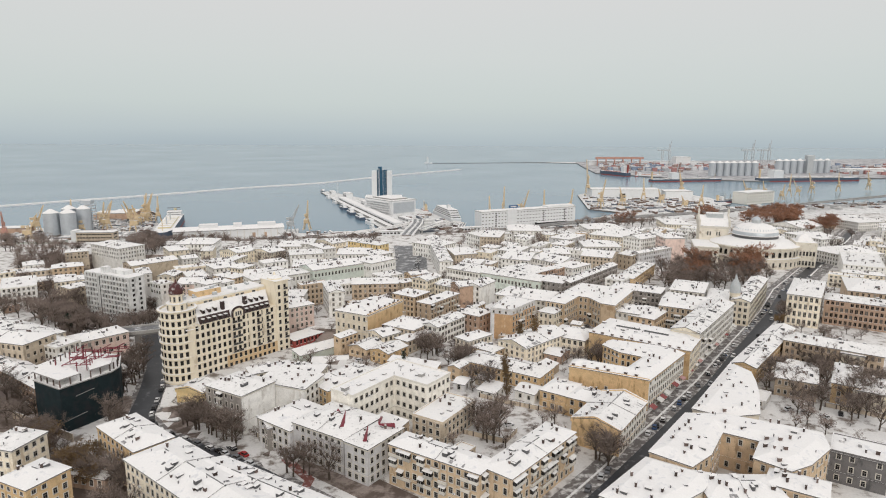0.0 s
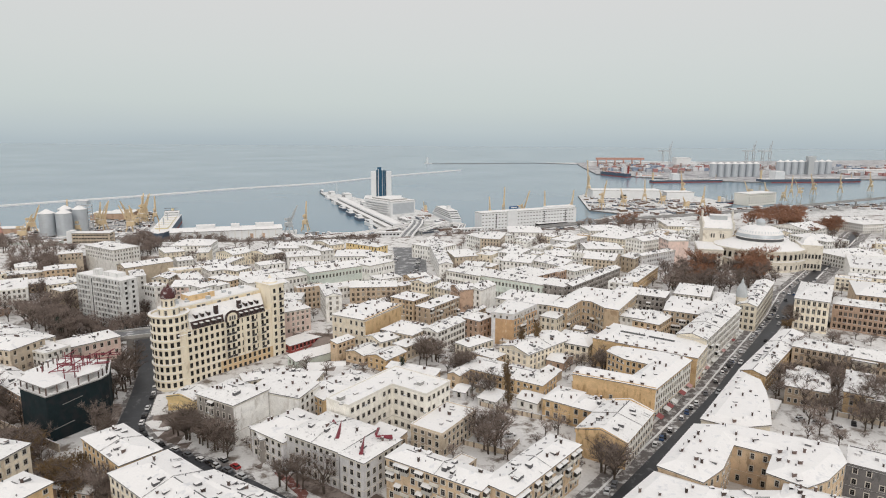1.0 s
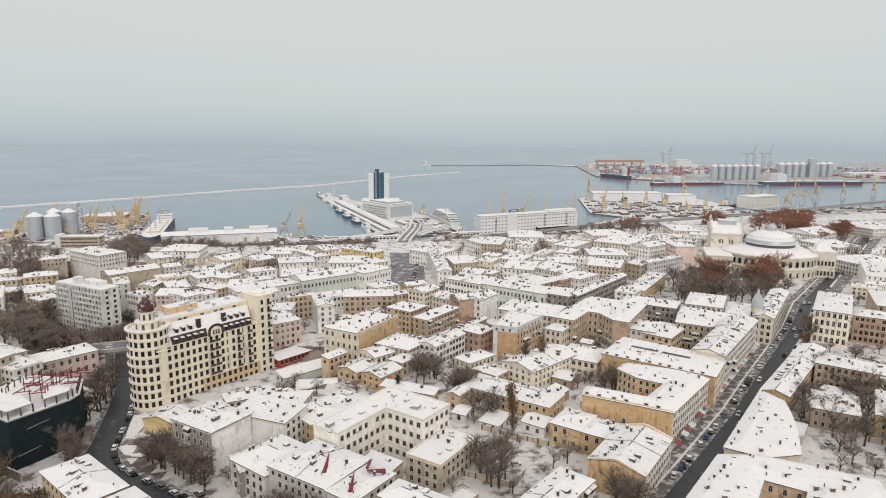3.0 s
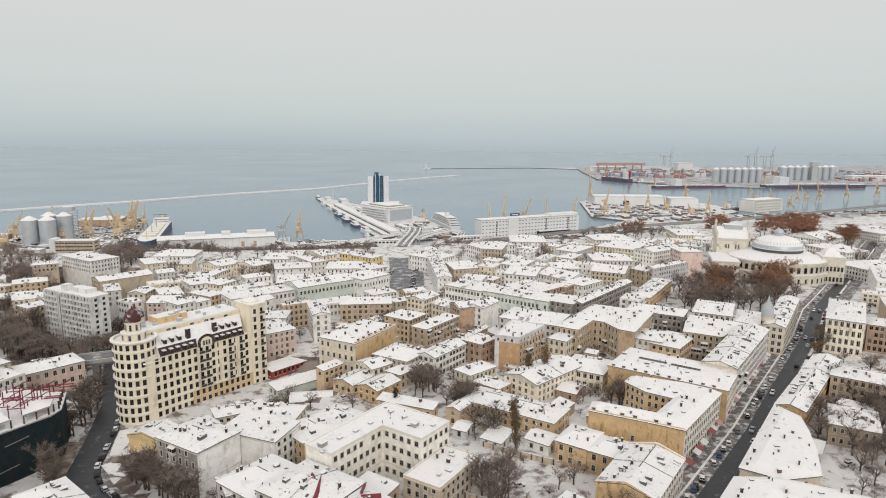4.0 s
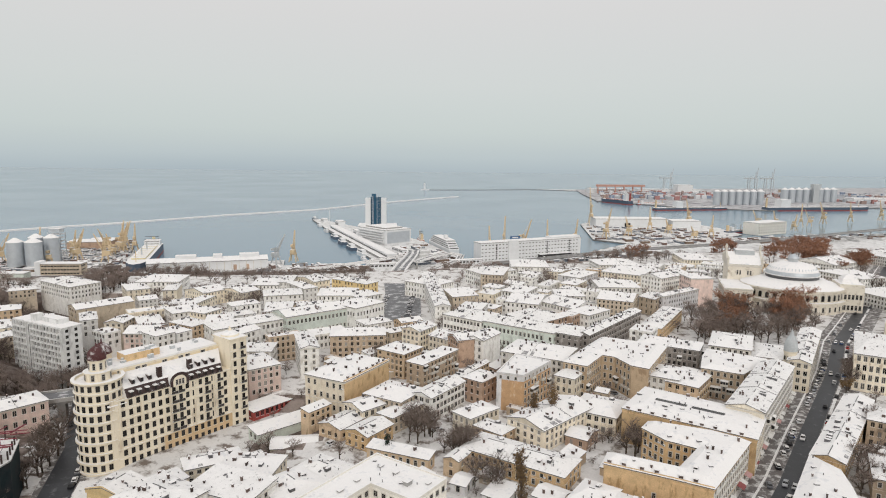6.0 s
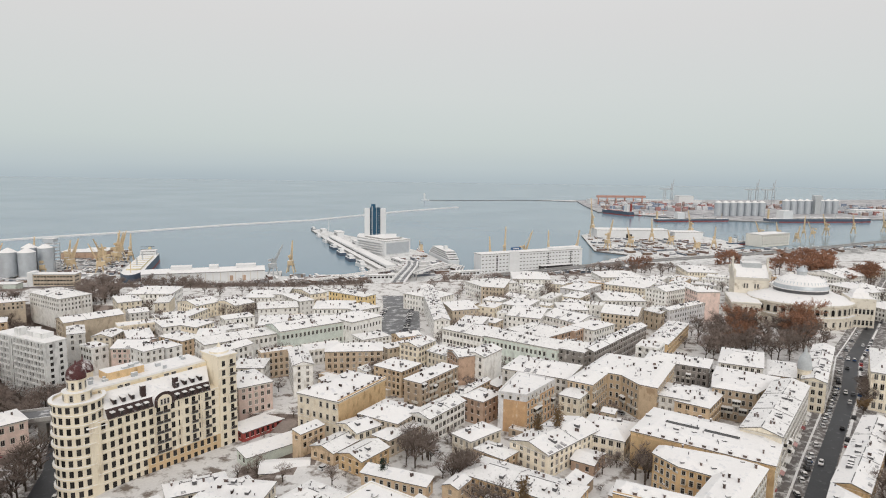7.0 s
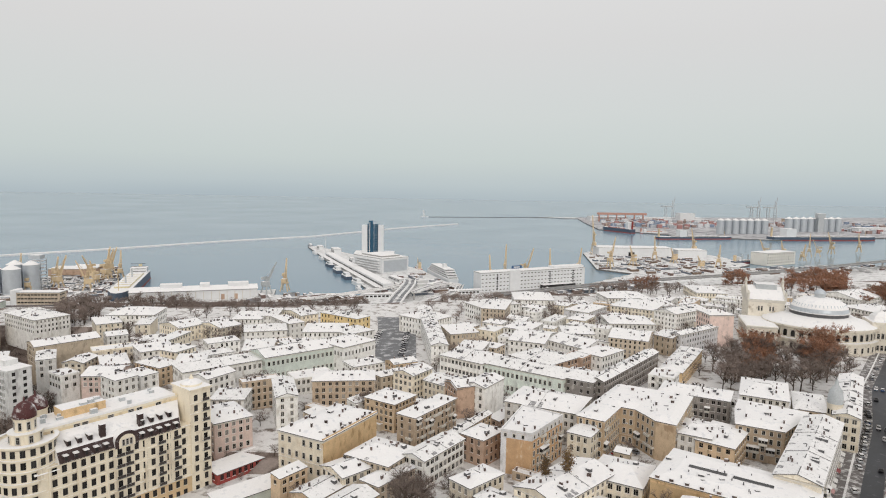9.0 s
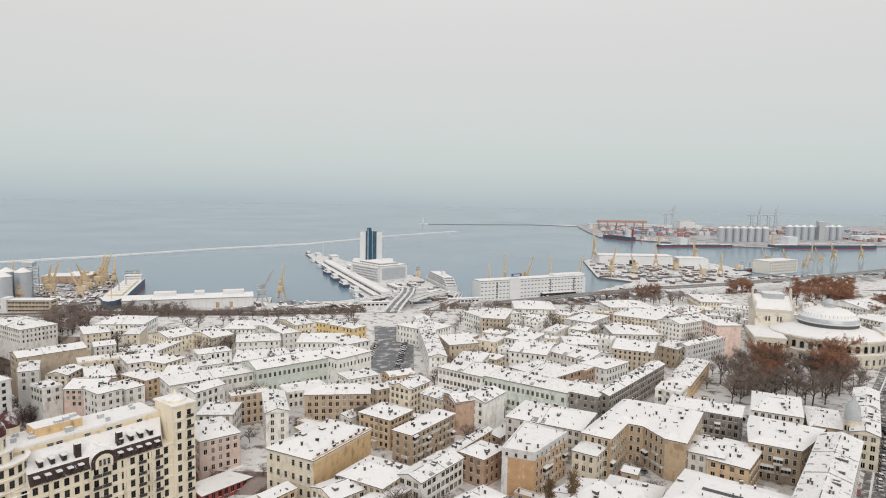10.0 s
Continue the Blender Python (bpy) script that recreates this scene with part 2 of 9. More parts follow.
class Geo:
    """Collects boxes, prisms and bars of one part, with a material slot for each face."""

    def __init__(self):
        self.v, self.f, self.m = [], [], []

    def add(self, verts, faces, slot=0):
        b = len(self.v)
        self.v += [Vector(p) for p in verts]
        self.f += [[b + i for i in f] for f in faces]
        self.m += slot if isinstance(slot, list) else [slot] * len(faces)
        return self

    def box(self, x0, x1, y0, y1, z0, z1, slot=0, top=None):
        vs = [(x0, y0, z0), (x1, y0, z0), (x1, y1, z0), (x0, y1, z0), (x0, y0, z1), (x1, y0, z1), (x1, y1, z1), (x0, y1, z1)]
        fs = [[3, 2, 1, 0], [4, 5, 6, 7], [0, 1, 5, 4], [1, 2, 6, 5], [2, 3, 7, 6], [3, 0, 4, 7]]
        return self.add(vs, fs, [slot, slot if top is None else top] + [slot] * 4)

    def prism(self, pts, z0, z1, slot=0, top=None):
        if sum(a[0] * b[1] - b[0] * a[1] for a, b in zip(pts, pts[1:] + pts[:1])) < 0:
            pts = pts[::-1]
        n = len(pts)
        vs = [(x, y, z0) for x, y in pts] + [(x, y, z1) for x, y in pts]
        fs = [list(range(n))[::-1], list(range(n, 2 * n))] + [[i, (i + 1) % n, n + (i + 1) % n, n + i] for i in range(n)]
        return self.add(vs, fs, [slot, slot if top is None else top] + [slot] * n)

    def lathe(self, profile, n=24, slot=0, cx=0, cy=0, a0=0.0, a1=360.0):
        full = abs(a1 - a0) >= 359.9
        k = n if full else n + 1
        vs, fs, slots = [], [], []
        for r, z in profile:
            for i in range(k):
                a = radians(a0 + (a1 - a0) * i / n)
                vs.append((cx + r * math.cos(a), cy + r * math.sin(a), z))
        for j in range(len(profile) - 1):
            for i in range(n):
                i2 = (i + 1) % k
                fs.append([j * k + i, j * k + i2, (j + 1) * k + i2, (j + 1) * k + i])
                slots.append(slot[j] if isinstance(slot, list) else slot)
        return self.add(vs, fs, slots)

    def bar(self, a, b, w, slot=0, w2=None, sides=4):
        a, b = Vector(a), Vector(b)
        d = (b - a).normalized()
        s = d.cross(Vector((0, 0, 1)) if abs(d.z) < 0.9 else Vector((1, 0, 0))).normalized()
        u = s.cross(d)
        w2 = w if w2 is None else w2
        vs = []
        for p, r in ((a, w / 2), (b, w2 / 2)):
            for i in range(sides):
                t = 2 * math.pi * (i + 0.5) / sides
                vs.append(p + (s * math.cos(t) + u * math.sin(t)) * r * 1.41)
        fs = [[i, (i + 1) % sides, sides + (i + 1) % sides, sides + i] for i in range(sides)]
        fs += [list(range(sides))[::-1], list(range(sides, 2 * sides))]
        return self.add(vs, fs, slot)

    def mesh(self, name, *mats, smooth=False):
        return mesh_of(name, self.v, self.f, mats, self.m, smooth)


def part(name, data, parent, m=None, label="", kind=""):
    ob = new(name, data)
    ob.parent = parent
    if m is not None:
        ob.matrix_basis = m
    return tagged(ob, label, kind=kind)


def thing(name, m, label, category, group=""):
    return tagged_at(new(name), m, label, category, group)


def tagged_at(ob, m, label, category, group=""):
    ob.matrix_basis = m
    return tagged(ob, label, category, group)


def structure(name, data, label):
    return tagged(new(name, data), label, "structure", kind="structure")


SHARED = {}


def window_mesh(w, h):
    """A casement: frame standing 5 cm proud of the wall, dark pane set back in it, a mullion and a sill with a strip of snow. Faces -y."""
    w, h = round(w, 1), round(h, 1)
    key = ("win", w, h)
    if key not in SHARED:
        g, e = Geo(), w / 2 + 0.2
        U = [(-e, 0), (-w / 2, 0), (-w / 2, h), (w / 2, h), (w / 2, 0), (e, 0), (e, h + 0.22), (-e, h + 0.22)]
        g.add([(x, -0.08, z) for x, z in U] + [(x, 0.02, z) for x, z in U], [list(range(8))] + [[i + 8, (i + 1) % 8 + 8, (i + 1) % 8, i] for i in range(8)], 3)
        g.box(-w / 2, w / 2, -0.03, 0.02, 0, h, 0)
        for x0, x1, z0, z1 in ((-w / 2 + 0.08, -0.035, 0.07, h * 0.64), (0.035, w / 2 - 0.08, 0.07, h * 0.64), (-w / 2 + 0.08, w / 2 - 0.08, h * 0.69, h - 0.07)):
            g.add([(x0, -0.034, z0), (x1, -0.034, z0), (x1, -0.034, z1), (x0, -0.034, z1)], [[0, 1, 2, 3]], 1)
        g.box(-e, e, -0.18, 0.02, -0.12, 0, 0, 2)
        SHARED[key] = g.mesh("window", M_FRAME, M_GLASS, M_SNOW, M_TRIM)
    return SHARED[key]


def far_window_mesh(w, h):
    key = ("farwin", round(w, 2), round(h, 2))
    if key not in SHARED:
        g = Geo()
        g.box(-w / 2 - 0.15, w / 2 + 0.15, -0.14, 0.02, -0.16, -0.02, 0, 0)
        g.add([(-w / 2, -0.03, 0), (w / 2, -0.03, 0), (w / 2, -0.03, h), (-w / 2, -0.03, h)], [[0, 1, 2, 3]], 1)
        SHARED[key] = g.mesh("window", M_FRAME, M_GLASS)
    return SHARED[key]


def chimney_mesh(k):
    if ("chim", k) not in SHARED:
        g = Geo()
        w, d, h = ((0.65, 0.5, 1.5), (1.2, 0.5, 1.2), (0.5, 0.5, 1.0))[k]
        g.box(-w / 2, w / 2, -d / 2, d / 2, -1.2, h - 0.25, 0)
        g.box(-w / 2 - 0.08, w / 2 + 0.08, -d / 2 - 0.08, d / 2 + 0.08, h - 0.25, h, 0)
        g.box(-w / 2 - 0.04, w / 2 + 0.04, -d / 2 - 0.04, d / 2 + 0.04, h, h + 0.12, 1)
        SHARED[("chim", k)] = g.mesh("chimney", M_BRICK, M_SNOW)
    return SHARED[("chim", k)]


def hatch_mesh():
    """A small roof dormer: dark louvred face, snow on its lid. Faces -y."""
    if "hatch" not in SHARED:
        g = Geo()
        g.add([(-0.55, -0.6, -0.4), (0.55, -0.6, -0.4), (0.55, -0.6, 0.75), (-0.55, -0.6, 0.75), (-0.55, 1.3, 0.2), (0.55, 1.3, 0.2), (-0.55, 1.3, 0.75), (0.55, 1.3, 0.75)],
              [[0, 1, 2, 3], [1, 5, 7, 2], [4, 0, 3, 6], [5, 4, 6, 7]], [1, 0, 0, 0])
        g.box(-0.7, 0.7, -0.8, 1.4, 0.75, 0.95, 2)
        SHARED["hatch"] = g.mesh("roof_hatch", M_METAL, M_GLASS, M_SNOW)
    return SHARED["hatch"]


def balcony_mesh():
    if "balc" not in SHARED:
        g = Geo()
        g.box(-1.5, 1.5, -1.1, 0, -0.15, 0, 0, 2)
        g.box(-1.5, 1.5, -1.1, -1.04, 0, 0.95, 1)
        g.box(-1.5, -1.44, -1.04, 0, 0, 0.95, 1)
        g.box(1.44, 1.5, -1.04, 0, 0, 0.95, 1)
        g.box(-1.52, 1.52, -1.13, -1.0, 0.95, 1.05, 2)
        SHARED["balc"] = g.mesh("balcony", M_CONC, M_TRIM, M_SNOW)
    return SHARED["balc"]


def loggia_mesh(k):
    """A balcony closed in with panes: slab, siding up to the rail, glazing with posts, a small roof under snow."""
    if ("logg", k) not in SHARED:
        g = Geo()
        w = (1.3, 1.6, 1.05)[k]
        g.box(-w, w, -1.1, 0, -0.15, 0, 0, 2)
        g.box(-w, w, -1.08, 0.0, 0, 1.0, 1)
        g.box(-w + 0.04, w - 0.04, -1.03, 0.0, 1.0, 2.3, 3)
        for x in (-w * 0.34, w * 0.34):
            g.box(x - 0.05, x + 0.05, -1.08, -1.03, 1.0, 2.3, 1)
        g.add([(-w - 0.15, -1.35, 2.3), (w + 0.15, -1.35, 2.3), (w + 0.15, 0, 2.75), (-w - 0.15, 0, 2.75), (-w - 0.15, -1.35, 2.48), (w + 0.15, -1.35, 2.48), (w + 0.15, 0, 2.95), (-w - 0.15, 0, 2.95)],
              [[3, 2, 1, 0], [4, 5, 6, 7], [0, 1, 5, 4], [1, 2, 6, 5], [3, 0, 4, 7]], [1, 2, 2, 2, 2])
        SHARED[("logg", k)] = g.mesh("glazed_balcony", M_CONC, M_SIDING, M_SNOW, M_GLASS)
    return SHARED[("logg", k)]


def cooler_mesh():
    if "cool" not in SHARED:
        g = Geo().box(-0.42, 0.42, -0.42, -0.08, 0, 0.58, 0, 1)
        g.lathe([(0.22, 0), (0.22, 0.02), (0.01, 0.02)], 10, 2)
        n0 = len(g.v) - 30
        for i in range(n0, len(g.v)):
            v = g.v[i]
            g.v[i] = Vector((v.x - 0.1, -0.42 - v.z, 0.29 + v.y))
        g.box(-0.35, -0.28, -0.4, 0.0, -0.08, 0, 2).box(0.28, 0.35, -0.4, 0.0, -0.08, 0, 2)
        SHARED["cool"] = g.mesh("air_conditioner", M_SHIPWHITE, M_SNOW, M_METAL)
    return SHARED["cool"]


def roof_detail(g, rl, rw, h, roof, rise, r):
    """Party walls standing through the snow, sheets that have shed their snow along the eaves, and roof lights; added to the roof's mesh."""
    def at(x, y, up):
        return (x, y, roof_height(x, y, rl, rw, h, roof, rise) + 0.28 + up)

    if roof == "flat":
        for _ in range(int(rl * rw / 90) + 1):
            x, y, a, b = r.uniform(-0.4, 0.4) * rl, r.uniform(-0.4, 0.4) * rw, r.uniform(0.4, 1.1), r.uniform(0.4, 0.9)
            g.box(x - a, x + a, y - b, y + b, h, h + r.uniform(0.4, 1.1), 3, 0)
        return
    n = int(rl / r.uniform(16, 30))
    for i in range(n):
        x = -rl / 2 + rl * (i + 1) / (n + 1) + r.uniform(-1.5, 1.5)
        if roof == "hip" and abs(x) > rl / 2 - rw * 0.5:
            continue
        ys = (-rw / 2 - 0.2, 0, rw / 2 + 0.2) if roof != "shed" else (-rw / 2, 0, rw / 2)
        lo, hi = [], []
        for y in ys:
            z = roof_height(x, max(-rw / 2, min(rw / 2, y)), rl, rw, h, roof, rise) + 0.28
            lo.append((y, z - 0.4))
            hi.append((y, z + 0.28))
        ring = lo + hi[::-1]
        g.add([(x - 0.2, y, z) for y, z in ring] + [(x + 0.2, y, z) for y, z in ring],
              [list(range(6))[::-1], list(range(6, 12)), [2, 3, 9, 8], [3, 4, 10, 9], [4, 5, 11, 10], [5, 0, 6, 11]], [3, 3, 3, 0, 0, 3])
    for _ in range(int(rl * rw / 55) + 1):
        x, y = r.uniform(-0.44, 0.44) * rl, r.uniform(-0.42, 0.42) * rw
        z = roof_height(x, y, rl, rw, h, roof, rise)
        w = r.uniform(0.07, 0.15)
        g.box(x - w, x + w, y - w, y + w, z, z + r.uniform(0.6, 1.1), 1)
    if roof in ("gable", "hip"):
        k = 0.0 if roof == "gable" else min(rw / 2 * 0.9, rl * 0.35)
        x = -rl / 2 + k
        while x < rl / 2 - k - 1:
            w = r.uniform(1.0, 5.0)
            if r.random() < 0.5:
                g.box(x, min(x + w, rl / 2 - k), -0.13, 0.13, h + rise + 0.2, h + rise + 0.36, 1)
            x += w
    for sd in (-1, 1):
        if roof == "shed" and sd > 0:
            continue
        x = -rl / 2 + (rw * 0.45 if roof == "hip" else 0.5)
        end = -x
        while x < end - 1.2:
            w = r.uniform(0.6, 3.2)
            if r.random() < 0.32 and x + w < end:
                y0 = sd * rw / 2
                y1 = y0 - sd * r.uniform(0.35, 0.16 * rw)
                q = [at(x, y0, 0.03), at(x + w, y0, 0.03), at(x + w - r.uniform(0, 0.4), y1, 0.03), at(x + r.uniform(0, 0.4), y1, 0.03)]
                g.add(q, [[0, 1, 2, 3][::-sd]], 3)
            x += w + r.uniform(0.5, 3.5)
    for _ in range(int(rl / 9)):  # box dormers: dark louvred face, snow on the lid
        x, sd, d = r.uniform(-0.36, 0.36) * rl, r.choice((-1, -1, 1)), r.uniform(0.18, 0.34)
        if roof == "shed":
            continue
        y0 = sd * d * rw
        z0 = at(x, y0, 0)[2]
        w, hd, back = r.uniform(0.45, 0.8), r.uniform(0.8, 1.3), y0 - sd * 1.9
        c = [(x - w, y0), (x + w, y0), (x + w, back), (x - w, back)][::-sd]
        g.add([(a, b, z0 - 0.4) for a, b in c] + [(a, b, z0 + hd) for a, b in c], [[0, 1, 5, 4], [1, 2, 6, 5], [2, 3, 7, 6], [3, 0, 4, 7], [4, 5, 6, 7]], [1, 1, 1, 1, 0])
        g.add([(x - w * 0.8, y0 + sd * 0.03, z0 + 0.1), (x + w * 0.8, y0 + sd * 0.03, z0 + 0.1), (x + w * 0.8, y0 + sd * 0.03, z0 + hd - 0.15), (x - w * 0.8, y0 + sd * 0.03, z0 + hd - 0.15)], [[0, 1, 2, 3][::-sd]], 1)
    for _ in range(int(rl / 12)):
        x, sd, d = r.uniform(-0.3, 0.3) * rl, r.choice((-1, 1)), r.uniform(0.15, 0.35)
        y0, y1 = sd * d * rw, sd * d * rw - sd * 1.1
        c = [(x - 0.4, y0), (x + 0.4, y0), (x + 0.4, y1), (x - 0.4, y1)]
        g.add([at(*q, -0.05) for q in c] + [at(*q, 0.14) for q in c], [[4, 5, 6, 7][::-sd], [0, 1, 5, 4], [1, 2, 6, 5], [2, 3, 7, 6], [3, 0, 4, 7]], [1, 3, 3, 3, 3])


def roof_geo(L, W, h, roof, rise, over, th=0.28):
    """Roof slab over a rectangle centred on the origin; ridge along x. Slot 0 snow, slot 1 eaves metal, slot 2 gable plaster."""
    g = Geo()
    a, b = L / 2 + over, W / 2 + over
    if roof == "flat":
        g.box(-L / 2 + 0.3, L / 2 - 0.3, -W / 2 + 0.3, W / 2 - 0.3, h - 0.5, h + 0.05, 0)
        for x0, x1, y0, y1 in ((-L / 2 - 0.1, L / 2 + 0.1, -W / 2 - 0.1, -W / 2 + 0.3), (-L / 2 - 0.1, L / 2 + 0.1, W / 2 - 0.3, W / 2 + 0.1),
                               (-L / 2 - 0.1, -L / 2 + 0.3, -W / 2 + 0.3, W / 2 - 0.3), (L / 2 - 0.3, L / 2 + 0.1, -W / 2 + 0.3, W / 2 - 0.3)):
            g.box(x0, x1, y0, y1, h - 0.35, h + 0.4, 2, 0)
        return g
    if roof == "shed":
        vs = [(-a, -b, h), (a, -b, h), (a, b, h + rise), (-a, b, h + rise)]
        tops = [Vector(v) + Vector((0, 0, th)) for v in vs]
        g.add(vs + tops, [[4, 5, 6, 7], [3, 2, 1, 0], [0, 1, 5, 4], [1, 2, 6, 5], [2, 3, 7, 6], [3, 0, 4, 7]], [0, 1, 1, 1, 1, 1])
        g.add([(-L / 2, -W / 2, h), (-L / 2, W / 2, h), (-L / 2, W / 2, h + rise)], [[0, 2, 1]], 2)
        g.add([(L / 2, -W / 2, h), (L / 2, W / 2, h), (L / 2, W / 2, h + rise)], [[0, 1, 2]], 2)
        g.add([(-L / 2, W / 2, h), (L / 2, W / 2, h), (L / 2, W / 2, h + rise), (-L / 2, W / 2, h + rise)], [[3, 2, 1, 0]], 2)
        return g
    k = 0.0 if roof == "gable" else min(b * 0.9, a * 0.7)
    z0 = h - rise * over / (W / 2)
    e = [(-a, -b, z0), (a, -b, z0), (a, b, z0), (-a, b, z0)]
    r = [(-a + k, 0, h + rise), (a - k, 0, h + rise)]
    up = Vector((0, 0, th))
    vs = [Vector(p) for p in e + r] + [Vector(p) + up for p in e + r]
    fs = [[6, 7, 11, 10], [8, 9, 10, 11], [0, 1, 7, 6], [2, 3, 9, 8], [0, 4, 5, 1], [2, 5, 4, 3]]
    sl = [0, 0, 1, 1, 1, 1]
    if k:
        fs += [[7, 8, 11], [9, 6, 10], [1, 2, 8, 7], [3, 0, 6, 9], [1, 5, 2], [3, 4, 0]]
        sl += [0, 0, 1, 1, 1, 1]
    else:
        fs += [[1, 5, 11, 7], [5, 2, 8, 11], [3, 4, 10, 9], [4, 0, 6, 10]]
        sl += [1] * 4
        for s in (-1, 1):
            g.add([(s * L / 2, -W / 2, h - 0.3), (s * L / 2, W / 2, h - 0.3), (s * L / 2, W / 2, h), (s * L / 2, 0, h + rise), (s * L / 2, -W / 2, h)], [[0, 1, 2, 3, 4][::s]], 2)
    g.add(vs, fs, sl)
    return g


def roof_height(x, y, L, W, h, roof, rise):
    if roof == "flat":
        return h
    if roof == "shed":
        return h + rise * (y + W / 2) / W
    z = h + rise * (1 - abs(y) / (W / 2))
    if roof == "hip":
        k = min(W / 2 * 0.9, L * 0.35)
        z = min(z, h + rise * (L / 2 - abs(x)) / k)
    return z


rng = random.Random(7)
kind_r = random.Random(31)
FOOT = []
STOREY = {1: "single-storey", 2: "two-storey", 3: "three-storey", 4: "four-storey", 5: "five-storey", 6: "six-storey", 7: "seven-storey"}
WORD = {"gable": "gabled", "hip": "hipped", "flat": "flat", "shed": "lean-to"}


def house(x, y, L, W, ang, h, roof="gable", col="tan", rise=None, blank="", across=False, chim=4, balc=0, near=False, snow=None, label="", base=0.0, win=(1.15, 1.75), gap=3.0, name="house", over=0.45, st=0, plain=False, face=""):
    """A plastered house on a rectangle: L along its front, W deep, turned by ang; eaves at height h. blank: sides with no windows (f, r, b, l).
    across: the ridge runs from front to back."""
    near = near and y < 300
    root = thing(name, pose(x, y, base, 0, 0, ang), "", "house")
    FOOT.append((x, y, L, W, ang))
    st = st or max(1, round((h - 0.4) / 3.35))
    wall_m = WALLS[col]
    if roof == "gable" and not across and not blank and h > 4.5 and max(L, W) < 3.4 * min(L, W) and kind_r.random() < 0.8:
        roof = "hip"
    if rise is None:
        rise = 0.0 if roof == "flat" else 0.2 * min(L, W) * 0.5 + 0.5
    g = Geo().box(-L / 2, L / 2, -W / 2, W / 2, -13, h - 0.02)
    if plain and h > 5:
        g.box(-L / 2 - 0.2, L / 2 + 0.2, -W / 2 - 0.2, W / 2 + 0.2, h - 0.7, h - 0.35)
    if win == (1.15, 1.75):
        win = (rng.uniform(1.05, 1.45), rng.uniform(1.7, 2.2))
        gap = gap * rng.uniform(0.8, 1.02)
    part("wall", g.mesh("wall", wall_m), root)
    if face:  # street front in a paler stucco than the side walls
        part("facade", Geo().box(-L / 2, L / 2, -W / 2 - 0.015, -W / 2, -1, h - 0.8).mesh("facade", WALLS[face]), root, None, f"{face} stucco street front")
    trim = M_TRIM if col in ("white", "cream", "ivory", "grey", "mint", "pink") else wall_m
    for nm, z0, z1, o in ((("cornice", h - 0.75, h - 0.35, 0.22), ("string_course", h / st + 0.1, h / st + 0.35, 0.1)) if st > 1 and near else (("cornice", h - 0.7, h - 0.35, 0.2),) if h > 5 and not plain else ()):
        part(nm, Geo().box(-L / 2 - o, L / 2 + o, -W / 2 - o, W / 2 + o, z0, z1, 0, 1).mesh(nm, trim, M_SNOW), root)
    rl, rw = (W, L) if across else (L, W)
    turn = pose(0, 0, 0, 0, 0, 90 if across else 0)
    rg = roof_geo(rl, rw, h, roof, rise, 0.0 if roof == "flat" else over)
    if h > 4.5:
        roof_detail(rg, rl, rw, h, roof, rise, rng)
    rf = part("roof", rg.mesh("roof", snow or (M_SNOW if rng.random() < 0.72 else M_SNOW_THIN), M_METAL, wall_m, M_SHEET), root, turn)
    stack = Geo()
    for i in range(int(chim * 1.3 + 1.2) if chim else 0):
        cx = (rng.uniform(-0.42, 0.42)) * rl
        cy = rng.choice((-1, 1)) * rng.uniform(0.08, 0.36) * rw
        k, m1 = rng.choice((0, 0, 1, 2)), pose(cx, cy, roof_height(cx, cy, rl, rw, h, roof, rise) + 0.1, 0, 0, rng.choice((0, 90)))
        if near:
            part("chimney", chimney_mesh(k), rf, m1)
        else:
            w, d, top = ((0.65, 0.5, 1.5), (1.2, 0.5, 1.2), (0.5, 0.5, 1.0))[k]
            stack.add([m1 @ Vector((sx * w / 2, sy * d / 2, z)) for z in (-1, top) for sx, sy in ((-1, -1), (1, -1), (1, 1), (-1, 1))], [[0, 1, 5, 4], [1, 2, 6, 5], [2, 3, 7, 6], [3, 0, 4, 7], [4, 5, 6, 7]], [0, 0, 0, 0, 1])
    if stack.v:
        part("chimney_stack", stack.mesh("chimney_stack", M_BRICK, M_SNOW), rf, None, "row of small dark chimneys capped with snow", "stuff")
    fh = h / st
    far = Geo()
    if roof == "gable" and near:
        for s in (-1, 1):
            if ("r" if s > 0 else "l") in blank and not across or ("f" if s < 0 else "b") in blank and across:
                e, t, lift = rl / 2 * s, 0.35, 0.75
                ring = [(-rw / 2 - 0.3, h - 1.2), (rw / 2 + 0.3, h - 1.2), (rw / 2 + 0.3, h + lift * 0.6), (0.6, h + rise + lift), (-0.6, h + rise + lift), (-rw / 2 - 0.3, h + lift * 0.6)]
                g = Geo().add([(e - t, y, z) for y, z in ring] + [(e + t, y, z) for y, z in ring],
                              [list(range(6))[::-1], list(range(6, 12))] + [[i, (i + 1) % 6, 6 + (i + 1) % 6, 6 + i] for i in range(6)], [0, 0, 0, 0, 1, 1, 1, 0])
                part("firewall", g.mesh("firewall", wall_m, M_SNOW), root, turn)
    if near and roof in ("gable", "hip") and h > 5:
        for i in range(max(1, int(rl / 13))):
            cx, sd = (i + 0.5) / max(1, int(rl / 13)) * rl * 0.7 - rl * 0.35, -1 if i % 3 else 1
            cy = sd * rw * 0.27
            part("roof_hatch", hatch_mesh(), rf, pose(cx, cy, roof_height(cx, cy, rl, rw, h, roof, rise) + 0.15, 0, 0, 0 if sd < 0 else 180))
